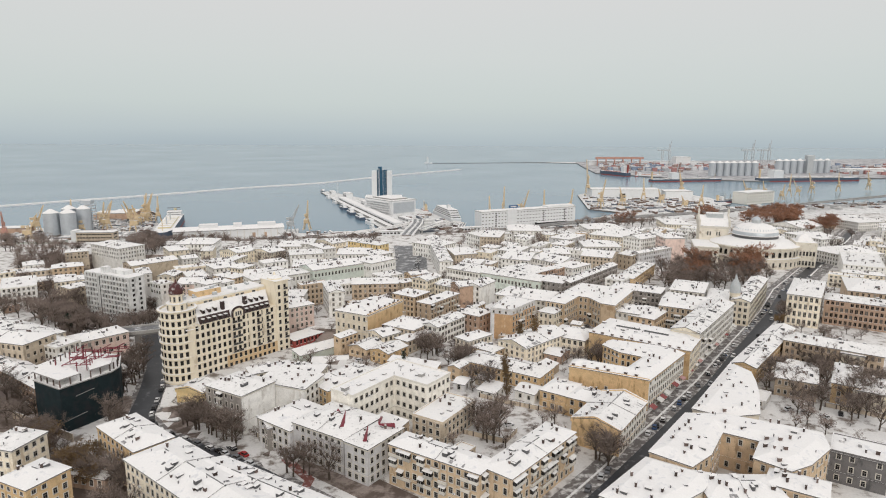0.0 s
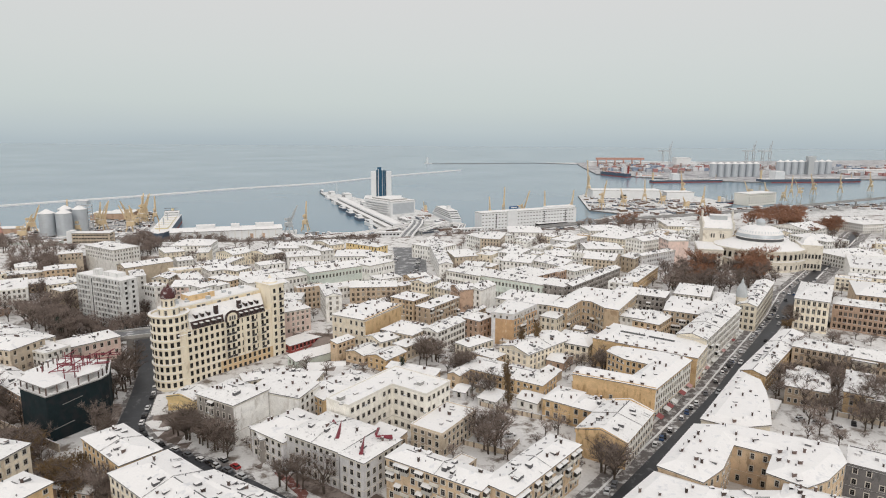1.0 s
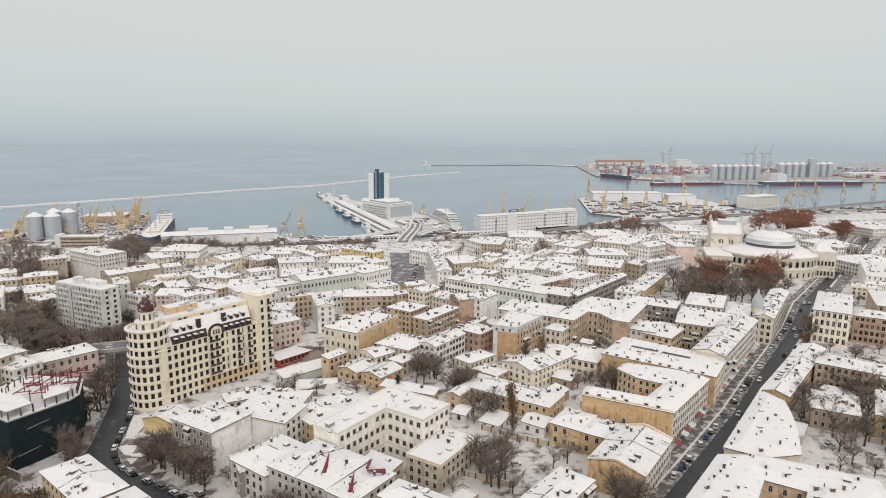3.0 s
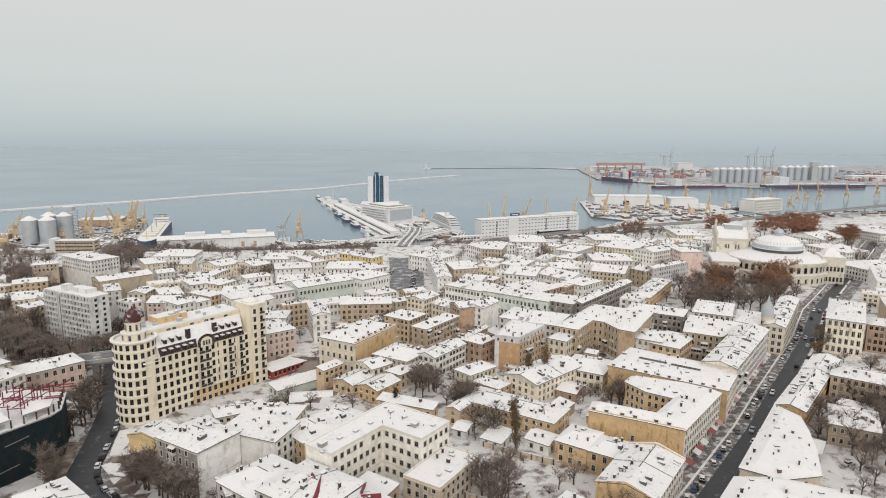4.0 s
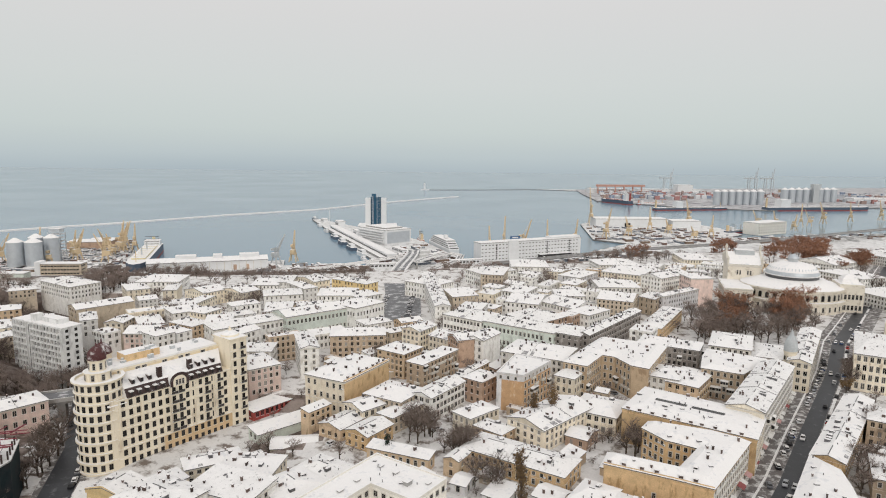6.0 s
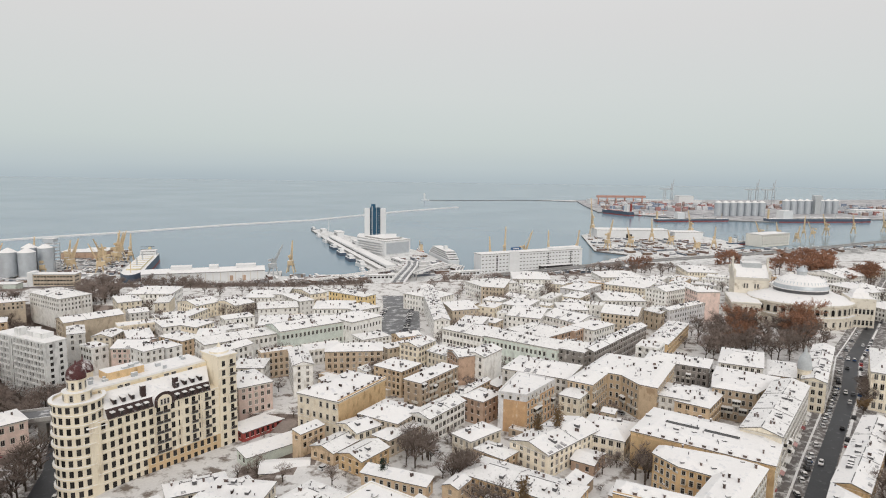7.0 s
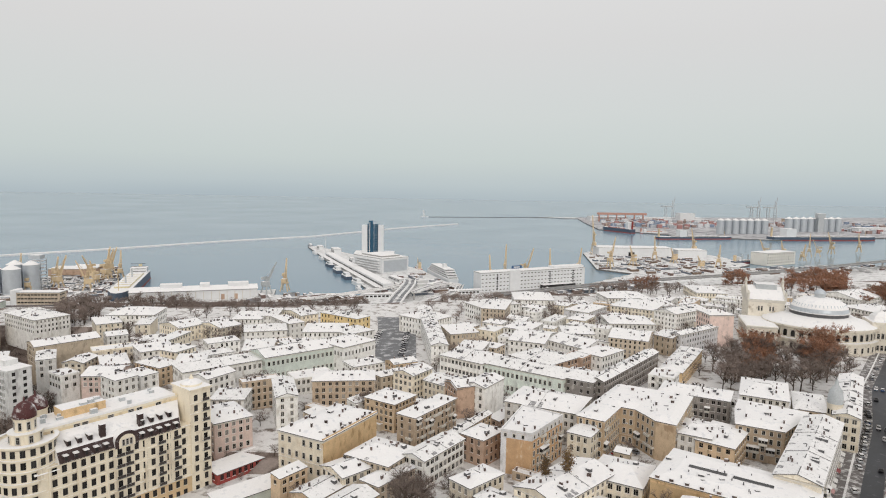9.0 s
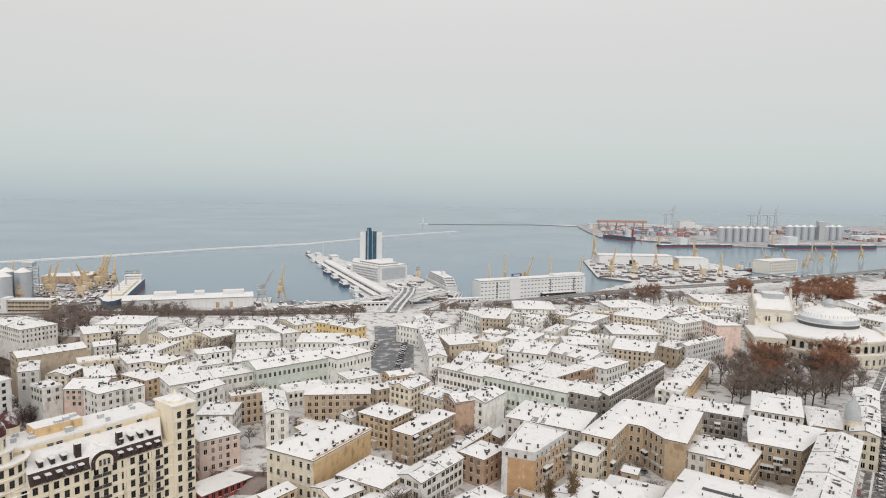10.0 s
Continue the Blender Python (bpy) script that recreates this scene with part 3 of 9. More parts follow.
    for side, length, off, rot in (("f", L, W / 2, 0), ("r", W, L / 2, 90), ("b", L, W / 2, 180), ("l", W, L / 2, -90)):
        nrm = ang + rot - 90
        if side in blank or math.sin(radians(nrm)) > 0.2:
            continue
        n = max(1, int((length - 1.4) / gap))
        step = (length - 1.2) / n
        m0 = pose(0, 0, 0, 0, 0, rot)
        for k in range(st):
            hh = min(win[1], fh * 0.6)
            for i in range(n):
                if rng.random() < 0.04:
                    continue
                wx = -length / 2 + 0.6 + step * (i + 0.5)
                m1 = m0 @ pose(wx, -off, k * fh + fh * 0.3, 0, 0, 0)
                if near:
                    part("window", window_mesh(win[0], hh), root, m1)
                else:
                    # Beyond 470 m haze is built in: narrower windows, more of them pale.
                    w2 = win[0] / 2 * (0.8 if y > 470 else 1)
                    pane = 2 if rng.random() < (0.25 if y < 470 else 0.55) else 0
                    if y < 470:
                        e2 = w2 + 0.2
                        far.add([m1 @ Vector(q) for q in ((-e2, -0.09, 0), (-w2, -0.09, 0), (-w2, -0.09, hh), (w2, -0.09, hh), (w2, -0.09, 0), (e2, -0.09, 0), (e2, -0.09, hh + 0.25), (-e2, -0.09, hh + 0.25))], [[0, 1, 2, 7], [2, 3, 6, 7], [3, 4, 5, 6]], 3)
                        for x0, x1 in ((-w2, -0.05), (0.05, w2)):
                            far.add([m1 @ Vector(q) for q in ((x0, -0.03, 0), (x1, -0.03, 0), (x1, -0.03, hh), (x0, -0.03, hh))], [[0, 1, 2, 3]], pane)
                    else:
                        far.add([m1 @ Vector(q) for q in ((-w2, -0.04, 0), (w2, -0.04, 0), (w2, -0.04, hh), (-w2, -0.04, hh))], [[0, 1, 2, 3]], pane)
                    far.add([m1 @ Vector(q) for q in ((-w2 - 0.2, -0.22, -0.15), (w2 + 0.2, -0.22, -0.15), (w2 + 0.2, 0, -0.1), (-w2 - 0.2, 0, -0.1))], [[0, 1, 2, 3]], 1)
                if balc and k > 0 and side in "fr" and rng.random() < balc:
                    if rng.random() < 0.6:
                        part("glazed_balcony", loggia_mesh(rng.randrange(3)), root, m0 @ pose(wx, -off, k * fh + 0.12, 0, 0, 0))
                    else:
                        part("balcony", balcony_mesh(), root, m0 @ pose(wx, -off, k * fh + 0.12, 0, 0, 0))
                elif near and k > 0 and rng.random() < 0.05:
                    part("air_conditioner", cooler_mesh(), root, m0 @ pose(wx + win[0] / 2 + 0.55, -off, k * fh + fh * 0.3, 0, 0, 0))
    if far.v:
        part("glazing", far.mesh("glazing", M_GLASS, M_SNOW, M_CURTAIN_HAZE, trim), root, None, "rows of small dark windows", "stuff")
    cname = {"tan": "tan", "ochre": "ochre-yellow", "mint": "pale green", "dark": "dark grey", "beige": "beige", "brick": "reddish-brown", "yellow": "bright yellow", "slate": "dark grey-brown", "amber": "stained amber"}.get(col, col)
    root["label"] = label or f"{cname} plastered {STOREY.get(st, 'tall')} house with snow-covered {WORD[roof]} roof"
    return root



def shifted(pts, d):
    """A closed plan line, counter-clockwise, moved outwards by d with mitred corners."""
    out, n = [], len(pts)
    for i in range(n):
        p, a, b = Vector(pts[i]), Vector(pts[i - 1]), Vector(pts[(i + 1) % n])
        e, f = (p - a).normalized(), (b - p).normalized()
        m = Vector((e.y + f.y, -e.x - f.x))
        m = m / max(0.35, m.length_squared / 2)
        out.append(tuple(p + m * d))
    return out


def wing_house(plan, h, roof="hip", col="tan", rise=1.8, inset=3.5, blank=(), gap=2.8, win=(1.1, 1.9), st=0, chim=5, balc=0, faces=None, label="", base=0.0, near=True, lift=0.0):
    """A house with wings on a many-cornered plan (counter-clockwise, in metres of the town). blank: numbers of the sides with no windows, which stand
    up over the roof by lift as party walls; faces: {side: plaster} for fronts of another colour."""
    cx, cy = sum(p[0] for p in plan) / len(plan), sum(p[1] for p in plan) / len(plan)
    pts = [(px - cx, py - cy) for px, py in plan]
    root = thing("house", pose(cx, cy, base), label, "house")
    for i, (px, py) in enumerate(plan):
        qx, qy = plan[(i + 1) % len(plan)]
        FOOT.append(((px + qx) / 2, (py + qy) / 2, math.hypot(qx - px, qy - py), 9, math.degrees(math.atan2(qy - py, qx - px))))
    FOOT.append((cx, cy, 14, 14, 0))
    r, wall_m = random.Random(int(abs(cx * 7 + cy * 13))), WALLS[col]
    trim = M_TRIM if col in ("white", "cream", "ivory", "grey", "mint", "pink") else wall_m
    st = st or max(1, round((h - 0.6) / 3.6))
    part("wall", Geo().prism(pts, -13, h - 0.02).mesh("wall", wall_m), root)
    n = len(pts)
    g = Geo()
    if roof == "flat":
        o, i_ = shifted(pts, 0.12), shifted(pts, -0.35)
        g.add([(*p, h - 0.4) for p in o] + [(*p, h + 0.5) for p in o] + [(*p, h + 0.5) for p in i_] + [(*p, h + 0.05) for p in i_],
              [f for k in range(n) for f in ([k, (k + 1) % n, n + (k + 1) % n, n + k], [n + k, n + (k + 1) % n, 2 * n + (k + 1) % n, 2 * n + k], [2 * n + k, 2 * n + (k + 1) % n, 3 * n + (k + 1) % n, 3 * n + k])] + [list(range(3 * n, 4 * n))],
              [2, 0, 2] * n + [0])
    else:
        part("cornice", Geo().prism(shifted(pts, 0.22), h - 0.75, h - 0.35, 0, 1).mesh("cornice", trim, M_SNOW), root)
        o, i_ = shifted(pts, 0.45), shifted(pts, -inset)
        g.add([(*p, h - 0.05) for p in o] + [(*p, h + 0.22) for p in o] + [(*p, h + 0.22 + rise) for p in i_],
              [f for k in range(n) for f in ([k, (k + 1) % n, n + (k + 1) % n, n + k], [n + k, n + (k + 1) % n, 2 * n + (k + 1) % n, 2 * n + k])] + [list(range(2 * n, 3 * n)), list(range(n))[::-1]],
              [1, 0] * n + [0, 1])
    rf = part("roof", g.mesh("roof", M_SNOW, M_METAL, WALLS["grey"] if col == "amber" else wall_m), root)

    def depth(x, y):
        best, inside = 1e9, False
        for k in range(n):
            (ax, ay), (bx, by) = pts[k], pts[(k + 1) % n]
            f = min(1, max(0, ((x - ax) * (bx - ax) + (y - ay) * (by - ay)) / ((bx - ax) ** 2 + (by - ay) ** 2)))
            best = min(best, math.hypot(x - ax - f * (bx - ax), y - ay - f * (by - ay)))
            if (ay > y) != (by > y) and x < (bx - ax) * (y - ay) / (by - ay) + ax:
                inside = not inside
        return best if inside else -1

    lo_x, hi_x, lo_y, hi_y = min(p[0] for p in pts), max(p[0] for p in pts), min(p[1] for p in pts), max(p[1] for p in pts)
    pipes = Geo()
    for _ in range(int((hi_x - lo_x) * (hi_y - lo_y) / 60)):
        x, y = r.uniform(lo_x, hi_x), r.uniform(lo_y, hi_y)
        d = depth(x, y)
        if d < 0.8:
            continue
        z, w = (h if roof == "flat" else h + 0.1 + rise * min(1, (d + 0.45) / (inset + 0.45))), r.uniform(0.08, 0.17)
        if r.random() < 0.6:
            pipes.box(x - w, x + w, y - w, y + w, z, z + r.uniform(0.6, 1.1), 0)
        else:
            pipes.box(x - w * 5, x + w * 5, y - w * 3, y + w * 3, z, z + 0.3 + w, 0, 1)
    if pipes.v:
        part("vent_pipework", pipes.mesh("vent_pipework", M_METAL, M_SNOW), rf, None, "thin dark vent pipes and hatches", "stuff")
    made = 0
    for _ in range(900):
        if made >= chim:
            break
        x, y = r.uniform(lo_x, hi_x), r.uniform(lo_y, hi_y)
        d = depth(x, y)
        if d < 1.3:
            continue
        z = h if roof == "flat" else h + 0.1 + rise * min(1, (d + 0.45) / (inset + 0.45))
        turn = r.choice((0, 57))
        if roof == "flat" or r.random() < 0.78:
            part("chimney", chimney_mesh(r.choice((0, 0, 1, 2))), rf, pose(x, y, z, 0, 0, turn))
        else:
            part("roof_hatch", hatch_mesh(), rf, pose(x, y, z, 0, 0, 57 - 90 * r.randrange(2)))
        made += 1
    fh = h / st
    for k in range(n):
        (ax, ay), (bx, by) = pts[k], pts[(k + 1) % n]
        length, turn = math.hypot(bx - ax, by - ay), math.degrees(math.atan2(by - ay, bx - ax))
        m0 = pose(ax, ay, 0, 0, 0, turn)
        if k in blank and lift:
            fire = part("firewall", Geo().box(-0.1, length + 0.1, -0.12, 0.35, h - 1.5, h + lift, 0, 1).mesh("firewall", WALLS[faces[k]] if faces and k in faces else wall_m, M_SNOW), root, m0)
            for i in range(int(length / 4.6)):
                part("chimney", chimney_mesh(1), fire, pose(2.4 + 4.6 * i + r.uniform(-0.8, 0.8), 0.3, h + lift - 0.35))
        if math.cos(radians(turn)) < -0.25 or length < 2.5:
            continue
        if faces and k in faces:
            part("facade", Geo().box(0, length, -0.03, 0, -1, h - 0.76).mesh("facade", WALLS[faces[k]]), root, m0, f"{faces[k]} stucco front")
        if k in blank:
            continue
        part("string_course", Geo().box(0, length, -0.14, 0, fh + 0.1, fh + 0.4, 0, 1).mesh("string_course", trim, M_SNOW), root, m0)
        c = max(1, int((length - 1.0) / gap))
        step = (length - 0.8) / c
        for j in range(st):
            for i in range(c):
                if r.random() < 0.05:
                    continue
                wx = 0.4 + step * (i + 0.5)
                part("window", window_mesh(win[0], min(win[1], fh * 0.6)), root, m0 @ pose(wx, -0.03, j * fh + fh * 0.28))
                if balc and j and r.random() < balc:
                    part("glazed_balcony" if r.random() < 0.5 else "balcony", loggia_mesh(r.randrange(3)) if r.random() < 0.5 else balcony_mesh(), root, m0 @ pose(wx, 0, j * fh + 0.12))
                elif j and r.random() < 0.07:
                    part("air_conditioner", cooler_mesh(), root, m0 @ pose(wx + win[0] / 2 + 0.55, 0, j * fh + fh * 0.3))
    root["label"] = label or f"{col} plastered {STOREY.get(st, 'tall')} house with wings under a snow-covered {WORD[roof]} roof"
    return root


# ---- ground, sea, roads, quays ----
EDGE = [(-3000, 520), (-600, 560), (-358, 618), (-271, 630), (-159, 643), (-64, 668), (-24, 680), (22, 701), (115, 728), (253, 800), (420, 850), (700, 900), (3000, 900)]
COAST = [(-3000, 760), (-700, 800), (-380, 850), (-225, 905), (-100, 900), (20, 930), (180, 1010), (300, 1150), (500, 1240), (900, 1330), (1400, 1500), (3000, 1700)]


CUTTING = [(-60, 196, 0), (-80, 211, -0.8), (-104, 228, -2.6), (-127, 250, -5.2), (-141, 282, -7), (-154, 314, -8.6), (-170, 350, -10.5), (-195, 400, -13), (-240, 480, -18), (-300, 560, -24)]


def along(line, x):
    return float(np.interp(x, [p[0] for p in line], [p[1] for p in line]))


AVENUE_BED = [(-64, 194, -0.2), (-84, 208, -1.2), (-106, 224, -4.2), (-119, 236, -7), (-128, 248, -8.4), (-133.5, 262, -8.6), (-139, 282, -7.6), (-150.5, 314, -8.6)]


def ground_z(x, y):
    """The plateau of the town at 0, a bank down to the harbour flat, and the bed of the sea."""
    k = (y - along(EDGE, x)) / 75
    k = min(1, max(0, k))
    z = -35.8 * k * k * (3 - 2 * k)
    if x < -60 and y < 560:  # the avenue runs down through a cutting
        best, zc = 1e9, 0.0
        for (ax, ay, az), (bx, by, bz) in zip(CUTTING, CUTTING[1:]):
            dx, dy = bx - ax, by - ay
            f = min(1, max(0, ((x - ax) * dx + (y - ay) * dy) / (dx * dx + dy * dy)))
            d = math.hypot(x - ax - f * dx, y - ay - f * dy)
            if d < best:
                best, zc = d, az + (bz - az) * f
        f = min(1, max(0, (best - 16) / 34))
        z += zc * (1 - f * f * (3 - 2 * f))
    if -135 < x < -30 and 235 < y < 345:  # sunken yards in front of the tower block
        dx, dy = x + 123, y - 290
        u, v = dx * 0.616 + dy * 0.788, dx * 0.788 - dy * 0.616
        if v > -25:
            f = min(1, max(0, (max(v, -u, u - 62) - 26) / 22))
            z = min(z, -5.5 * (1 - f * f * (3 - 2 * f)))
    d = math.hypot(x + 152, y - 236)  # building pit
    if d < 52:
        f = min(1, max(0, (d - 32) / 20))
        z = min(z, -9.0 * (1 - f * f * (3 - 2 * f)))
    if -165 < x < -60 and 180 < y < 320:  # bed of the avenue
        best, zc = 99.0, 0.0
        for (ax, ay, az), (bx, by, bz) in zip(AVENUE_BED, AVENUE_BED[1:]):
            dx, dy = bx - ax, by - ay
            f = min(1, max(0, ((x - ax) * dx + (y - ay) * dy) / (dx * dx + dy * dy)))
            d = math.hypot(x - ax - f * dx, y - ay - f * dy)
            if d < best:
                best, zc = d, az + (bz - az) * f
        f = min(1, max(0, (best - 10) / 10))
        z = z * f + zc * (1 - f)
    s = (y - along(COAST, x)) / 12
    if s > 0:
        z -= 12 * min(1, s)
    return z


xs = sorted(set([-4500, -3500, -2500, -1800, -1300, -1000] + list(range(-800, -300, 20)) + list(range(-300, -18, 6)) + list(range(-18, 801, 20)) + [1000, 1300, 1800, 2500, 3500, 4500]))
ys = sorted(set([-2500, -1500, -800, -400, -200] + list(range(-100, 200, 40)) + list(range(200, 560, 8)) + list(range(560, 1400, 12)) + list(range(1400, 1800, 40)) + [2200, 3000, 4000, 6000]))
gv = [(x, y, ground_z(x, y)) for y in ys for x in xs]
gf, gm = [], []
for j in range(len(ys) - 1):
    for i in range(len(xs) - 1):
        a = j * len(xs) + i
        gf.append([a, a + 1, a + 1 + len(xs), a + len(xs)])
        dz = max(abs(gv[a][2] - gv[a + len(xs)][2]), abs(gv[a + 1][2] - gv[a + 1 + len(xs)][2]))
        zm = gv[a][2]
        gm.append(1 if dz > 0.6 and zm > -35 else (2 if zm < -30 else 0))
structure("ground", mesh_of("ground", gv, gf, [M_GROUND, M_SLOPE, M_QUAY], gm, True), "snow-covered town ground falling to a harbour flat")
structure("sea", mesh_of("sea", [(-9000, 600, -38), (9000, 600, -38), (9000, 9000, -38), (-9000, 9000, -38)], [[0, 1, 2, 3]], [sea_mat]), "calm grey-blue winter sea reaching the horizon")


def slab(name, pts, z0, z1, side, top, label):
    return structure(name, Geo().prism(pts, z0, z1, 0, 1).mesh(name, side, top), label)


def ribbon(name, line, width, z, m, label, th=0.3):
    """A road or pavement strip along a line of plan points."""
    g, P = Geo(), [Vector((*p, 0)) for p in line]
    vs = []
    for i, p in enumerate(P):
        d = (P[min(i + 1, len(P) - 1)] - P[max(i - 1, 0)]).normalized()
        nrm = Vector((-d.y, d.x, 0))
        for s in (-1, 1):
            q = p + nrm * s * width / 2
            zz = z(p) if callable(z) else z
            vs += [(q.x, q.y, zz), (q.x, q.y, zz - th)]
    fs = []
    for i in range(len(P) - 1):
        a, b = 4 * i, 4 * i + 4
        fs += [[a, a + 2, b + 2, b], [a + 1, a, b, b + 1], [a + 2, a + 3, b + 3, b + 2], [a + 3, a + 1, b + 1, b + 3]]
    g.add(vs, fs)
    return structure(name, g.mesh(name, m), label)


STREET_R = [(-30, 83), (28, 158), (56, 192), (86, 230), (120, 274), (146, 311), (172, 347), (203, 390), (240, 448), (270, 486), (370, 615), (470, 745)]
STREET_L = [(-20, 162), (-45, 180), (-64, 194), (-84, 208), (-106, 224), (-113, 230), (-119, 236), (-124, 242), (-128, 248), (-131.5, 255), (-133.5, 262), (-136, 272), (-139, 282), (-150.5, 314), (-170, 350), (-195, 400)]
ribbon("pavement_street", STREET_R, 25, 0.14, M_WALK, "snowy trodden pavement beside the straight street")
ribbon("road_street", [(x - 0.2, y + 0.15) for x, y in STREET_R], 6.8, 0.20, M_ASPHALT, "wet dark asphalt street cleared of snow")
def beside(line, off):
    """The line of plan points moved to its right by off."""
    out = []
    for i, p in enumerate(line):
        d = (Vector(line[min(i + 1, len(line) - 1)]) - Vector(line[max(i - 1, 0)])).normalized()
        out.append((p[0] + d.y * off, p[1] - d.x * off))
    return out


ribbon("snow_strip", beside(STREET_R, -8.2), 0.8, 0.26, M_SNOW_THIN, "ridge of cleared snow between pavement and street", 0.2)
ribbon("snow_strip", beside(STREET_R, 4.2), 1.2, 0.27, M_SNOW_THIN, "low ridge of cleared snow along the street", 0.2)
ribbon("pavement_avenue", STREET_L, 15.5, lambda p: ground_z(p.x, p.y) + 0.14, M_WALK, "snowy pavement along the curved avenue")
ribbon("road_avenue", STREET_L, 11, lambda p: ground_z(p.x, p.y) + 0.20, M_ASPHALT, "wet dark asphalt avenue curving round the corner tower")
def ground_ribbon(name, line, width, lift, m, label):
    return ribbon(name, line, width, lambda p: ground_z(p.x, p.y) + lift, m, label)


ground_ribbon("earth_yard", [(-178, 222), (-150, 214), (-122, 208), (-104, 204)], 24, 0.12, M_SLOPE, "muddy brown building yard with thin snow")
ground_ribbon("earth_verge", [(-62, 214), (-46, 203), (-28, 190), (-12, 178)], 12, 0.12, M_SLOPE, "brown verge with trampled leaves and snow")
ground_ribbon("snow_strip", [(-130, 284), (-128.5, 278), (-126.5, 271), (-124.5, 265)], 6, 0.32, M_SNOW_THIN, "cleared snow heaped beside the avenue parking bay")
ground_ribbon("snow_strip", [(-124.5, 259), (-120, 254.5), (-115, 251), (-110, 248)], 6, 0.32, M_SNOW_THIN, "snow-covered traffic island at the bend of the avenue")
fine_yard = [(x, along(EDGE, x) + 178) for x in range(-700, -90, 20)]
ground_ribbon("railway_yard", fine_yard, 66, 0.25, M_RAIL, "dark brown railway yard with streaks of snow")
for k_, off_ in enumerate((-26, -17, -8, 1, 10, 19, 27)):
    ground_ribbon("rail_track", [(x, y + off_) for x, y in fine_yard], 1.7, 0.45, M_SNOW_THIN if k_ % 2 else M_METAL, "railway track partly under snow")
slab("road_square", [(-43, 485), (-17, 487), (-22, 575), (-24, 612), (-55, 612), (-50, 572)], -1, 0.18, M_SLUSH, M_SLUSH, "slushy grey square with parked cars")
slab("quay_pier", [(-299, 1466), (-285, 1480), (-45, 1150), (12, 985), (30, 900), (-110, 900), (-108, 955)], -50, -35.6, M_QUAYWALL, M_QUAY, "snow-covered concrete passenger pier")
slab("quay_west", [(-560, 1090), (-515, 1095), (-472, 1016), (-392, 842), (-380, 800), (-700, 780), (-720, 900), (-560, 930)], -50, -35.6, M_QUAYWALL, M_QUAY, "snowy concrete cargo quay")
slab("quay_store", [(-352, 868), (-225, 935), (-215, 890), (-350, 800)], -50, -35.6, M_QUAYWALL, M_QUAY, "snowy quay under the long store")
slab("quay_mid", [(255, 1195), (282, 1440), (300, 1470), (440, 1480), (535, 1480), (560, 1400), (560, 1290), (420, 1150), (330, 1120)], -50, -35.6, M_QUAYWALL, M_QUAY, "snowy cargo mole with cranes and sheds")
slab("quay_far", [(474, 2131), (714, 1900), (893, 1850), (1163, 1980), (1900, 2050), (2300, 3300), (531, 2800), (500, 2500)], -50, -35.4, M_QUAYWALL, M_QUAYFAR, "far snowy container and grain terminal quay")
slab("breakwater_tip", [(344, 2775), (420, 2785), (531, 2800), (560, 2740), (500, 2720), (420, 2760)], -50, -36, M_QUAYWALL, M_QUAY, "snow-covered rubble mole")
ribbon("breakwater", [(-900, 1110), (-773, 1256), (-660, 1373), (-506, 1560), (-342, 1714), (-158, 2030), (29, 2277)], 9, -35.2, M_SNOW, "long snow-covered concrete breakwater", 8)
ribbon("breakwater_outer", [(-115, 2668), (60, 2700), (344, 2778)], 7, -36.6, M_QUAYWALL, "low dark outer breakwater", 6)

# ---- houses ----
grey_school = house(-38.4, 209.6, 23.1, 20.1, -32, 13, "hip", "grey", near=True, chim=2, gap=2.7)
grey_wing = house(-24.1, 198.8, 10.0, 18.3, -34, 13, "hip", "grey", near=True, chim=1, gap=2.7)
house(-1.6, 185.8, 33.6, 9.6, -32, 14, "hip", "tan", near=True, balc=.5, chim=2)
house(26.9, 188.7, 37.9, 11.1, 51, 14, "hip", "tan", near=True, balc=.5, chim=4)
house(-0.9, 228.5, 13.3, 23.6, -32, 9.5, "flat", "beige", near=True, chim=2)
house(27.3, 282.8, 40.1, 15.5, -32, 6.5, "gable", "ochre", near=True, chim=6)
house(47.2, 252.5, 11.7, 15.2, -34, 8, "hip", "ochre", near=True, chim=1)
house(56.7, 245, 12.3, 13.5, -33, 8, "hip", "ochre", near=True, chim=1)
house(61.4, 226.5, 29.4, 18.2, 56, 10, "gable", "ochre", near=True, chim=3, face='white', blank='rl')
house(135.4, 329.0, 68.1, 13.8, 54, 17, "gable", "cream", chim=8, blank='rl', gap=2.6, face='white', balc=.05)
house(9.2, 401.7, 11.2, 14.1, 23, 15, "gable", "brick", chim=2, blank='f')
house(10.8, 363.9, 4.1, 34.1, -33, 9, "gable", "tan", chim=2, across=True)
house(-17.6, 321.9, 8.6, 22.1, -37, 7, "hip", "beige", near=True, chim=2)
house(65.6, 324.8, 18.9, 20.4, -29, 8, "gable", "cream", near=True, chim=3)
house(54.4, 306.5, 8.8, 12, -33, 4, "gable", "brick", near=True, chim=1)
house(61.9, 359.1, 9.5, 27.7, -33, 12, "gable", "cream", chim=3)
house(104.9, 356.9, 12.6, 18.9, -29, 12, "gable", "white", chim=3)
house(113.9, 353.5, 14.5, 25.4, -37, 11, "gable", "tan", chim=4)
house(154.5, 404.0, 20.3, 30.6, -26, 14, "hip", "white", chim=4)
house(169.5, 392.4, 12.9, 27.2, -26, 12, "gable", "brown", chim=1)
house(189.7, 395.2, 71.1, 10, 57, 15, "gable", "cream", chim=6)
house(157.3, 306.2, 76.1, 10.7, -129, 9, "gable", "ochre", chim=3, blank='rl')
house(188.5, 302.3, 41.7, 16.9, -35, 11, "gable", "brown", chim=4)
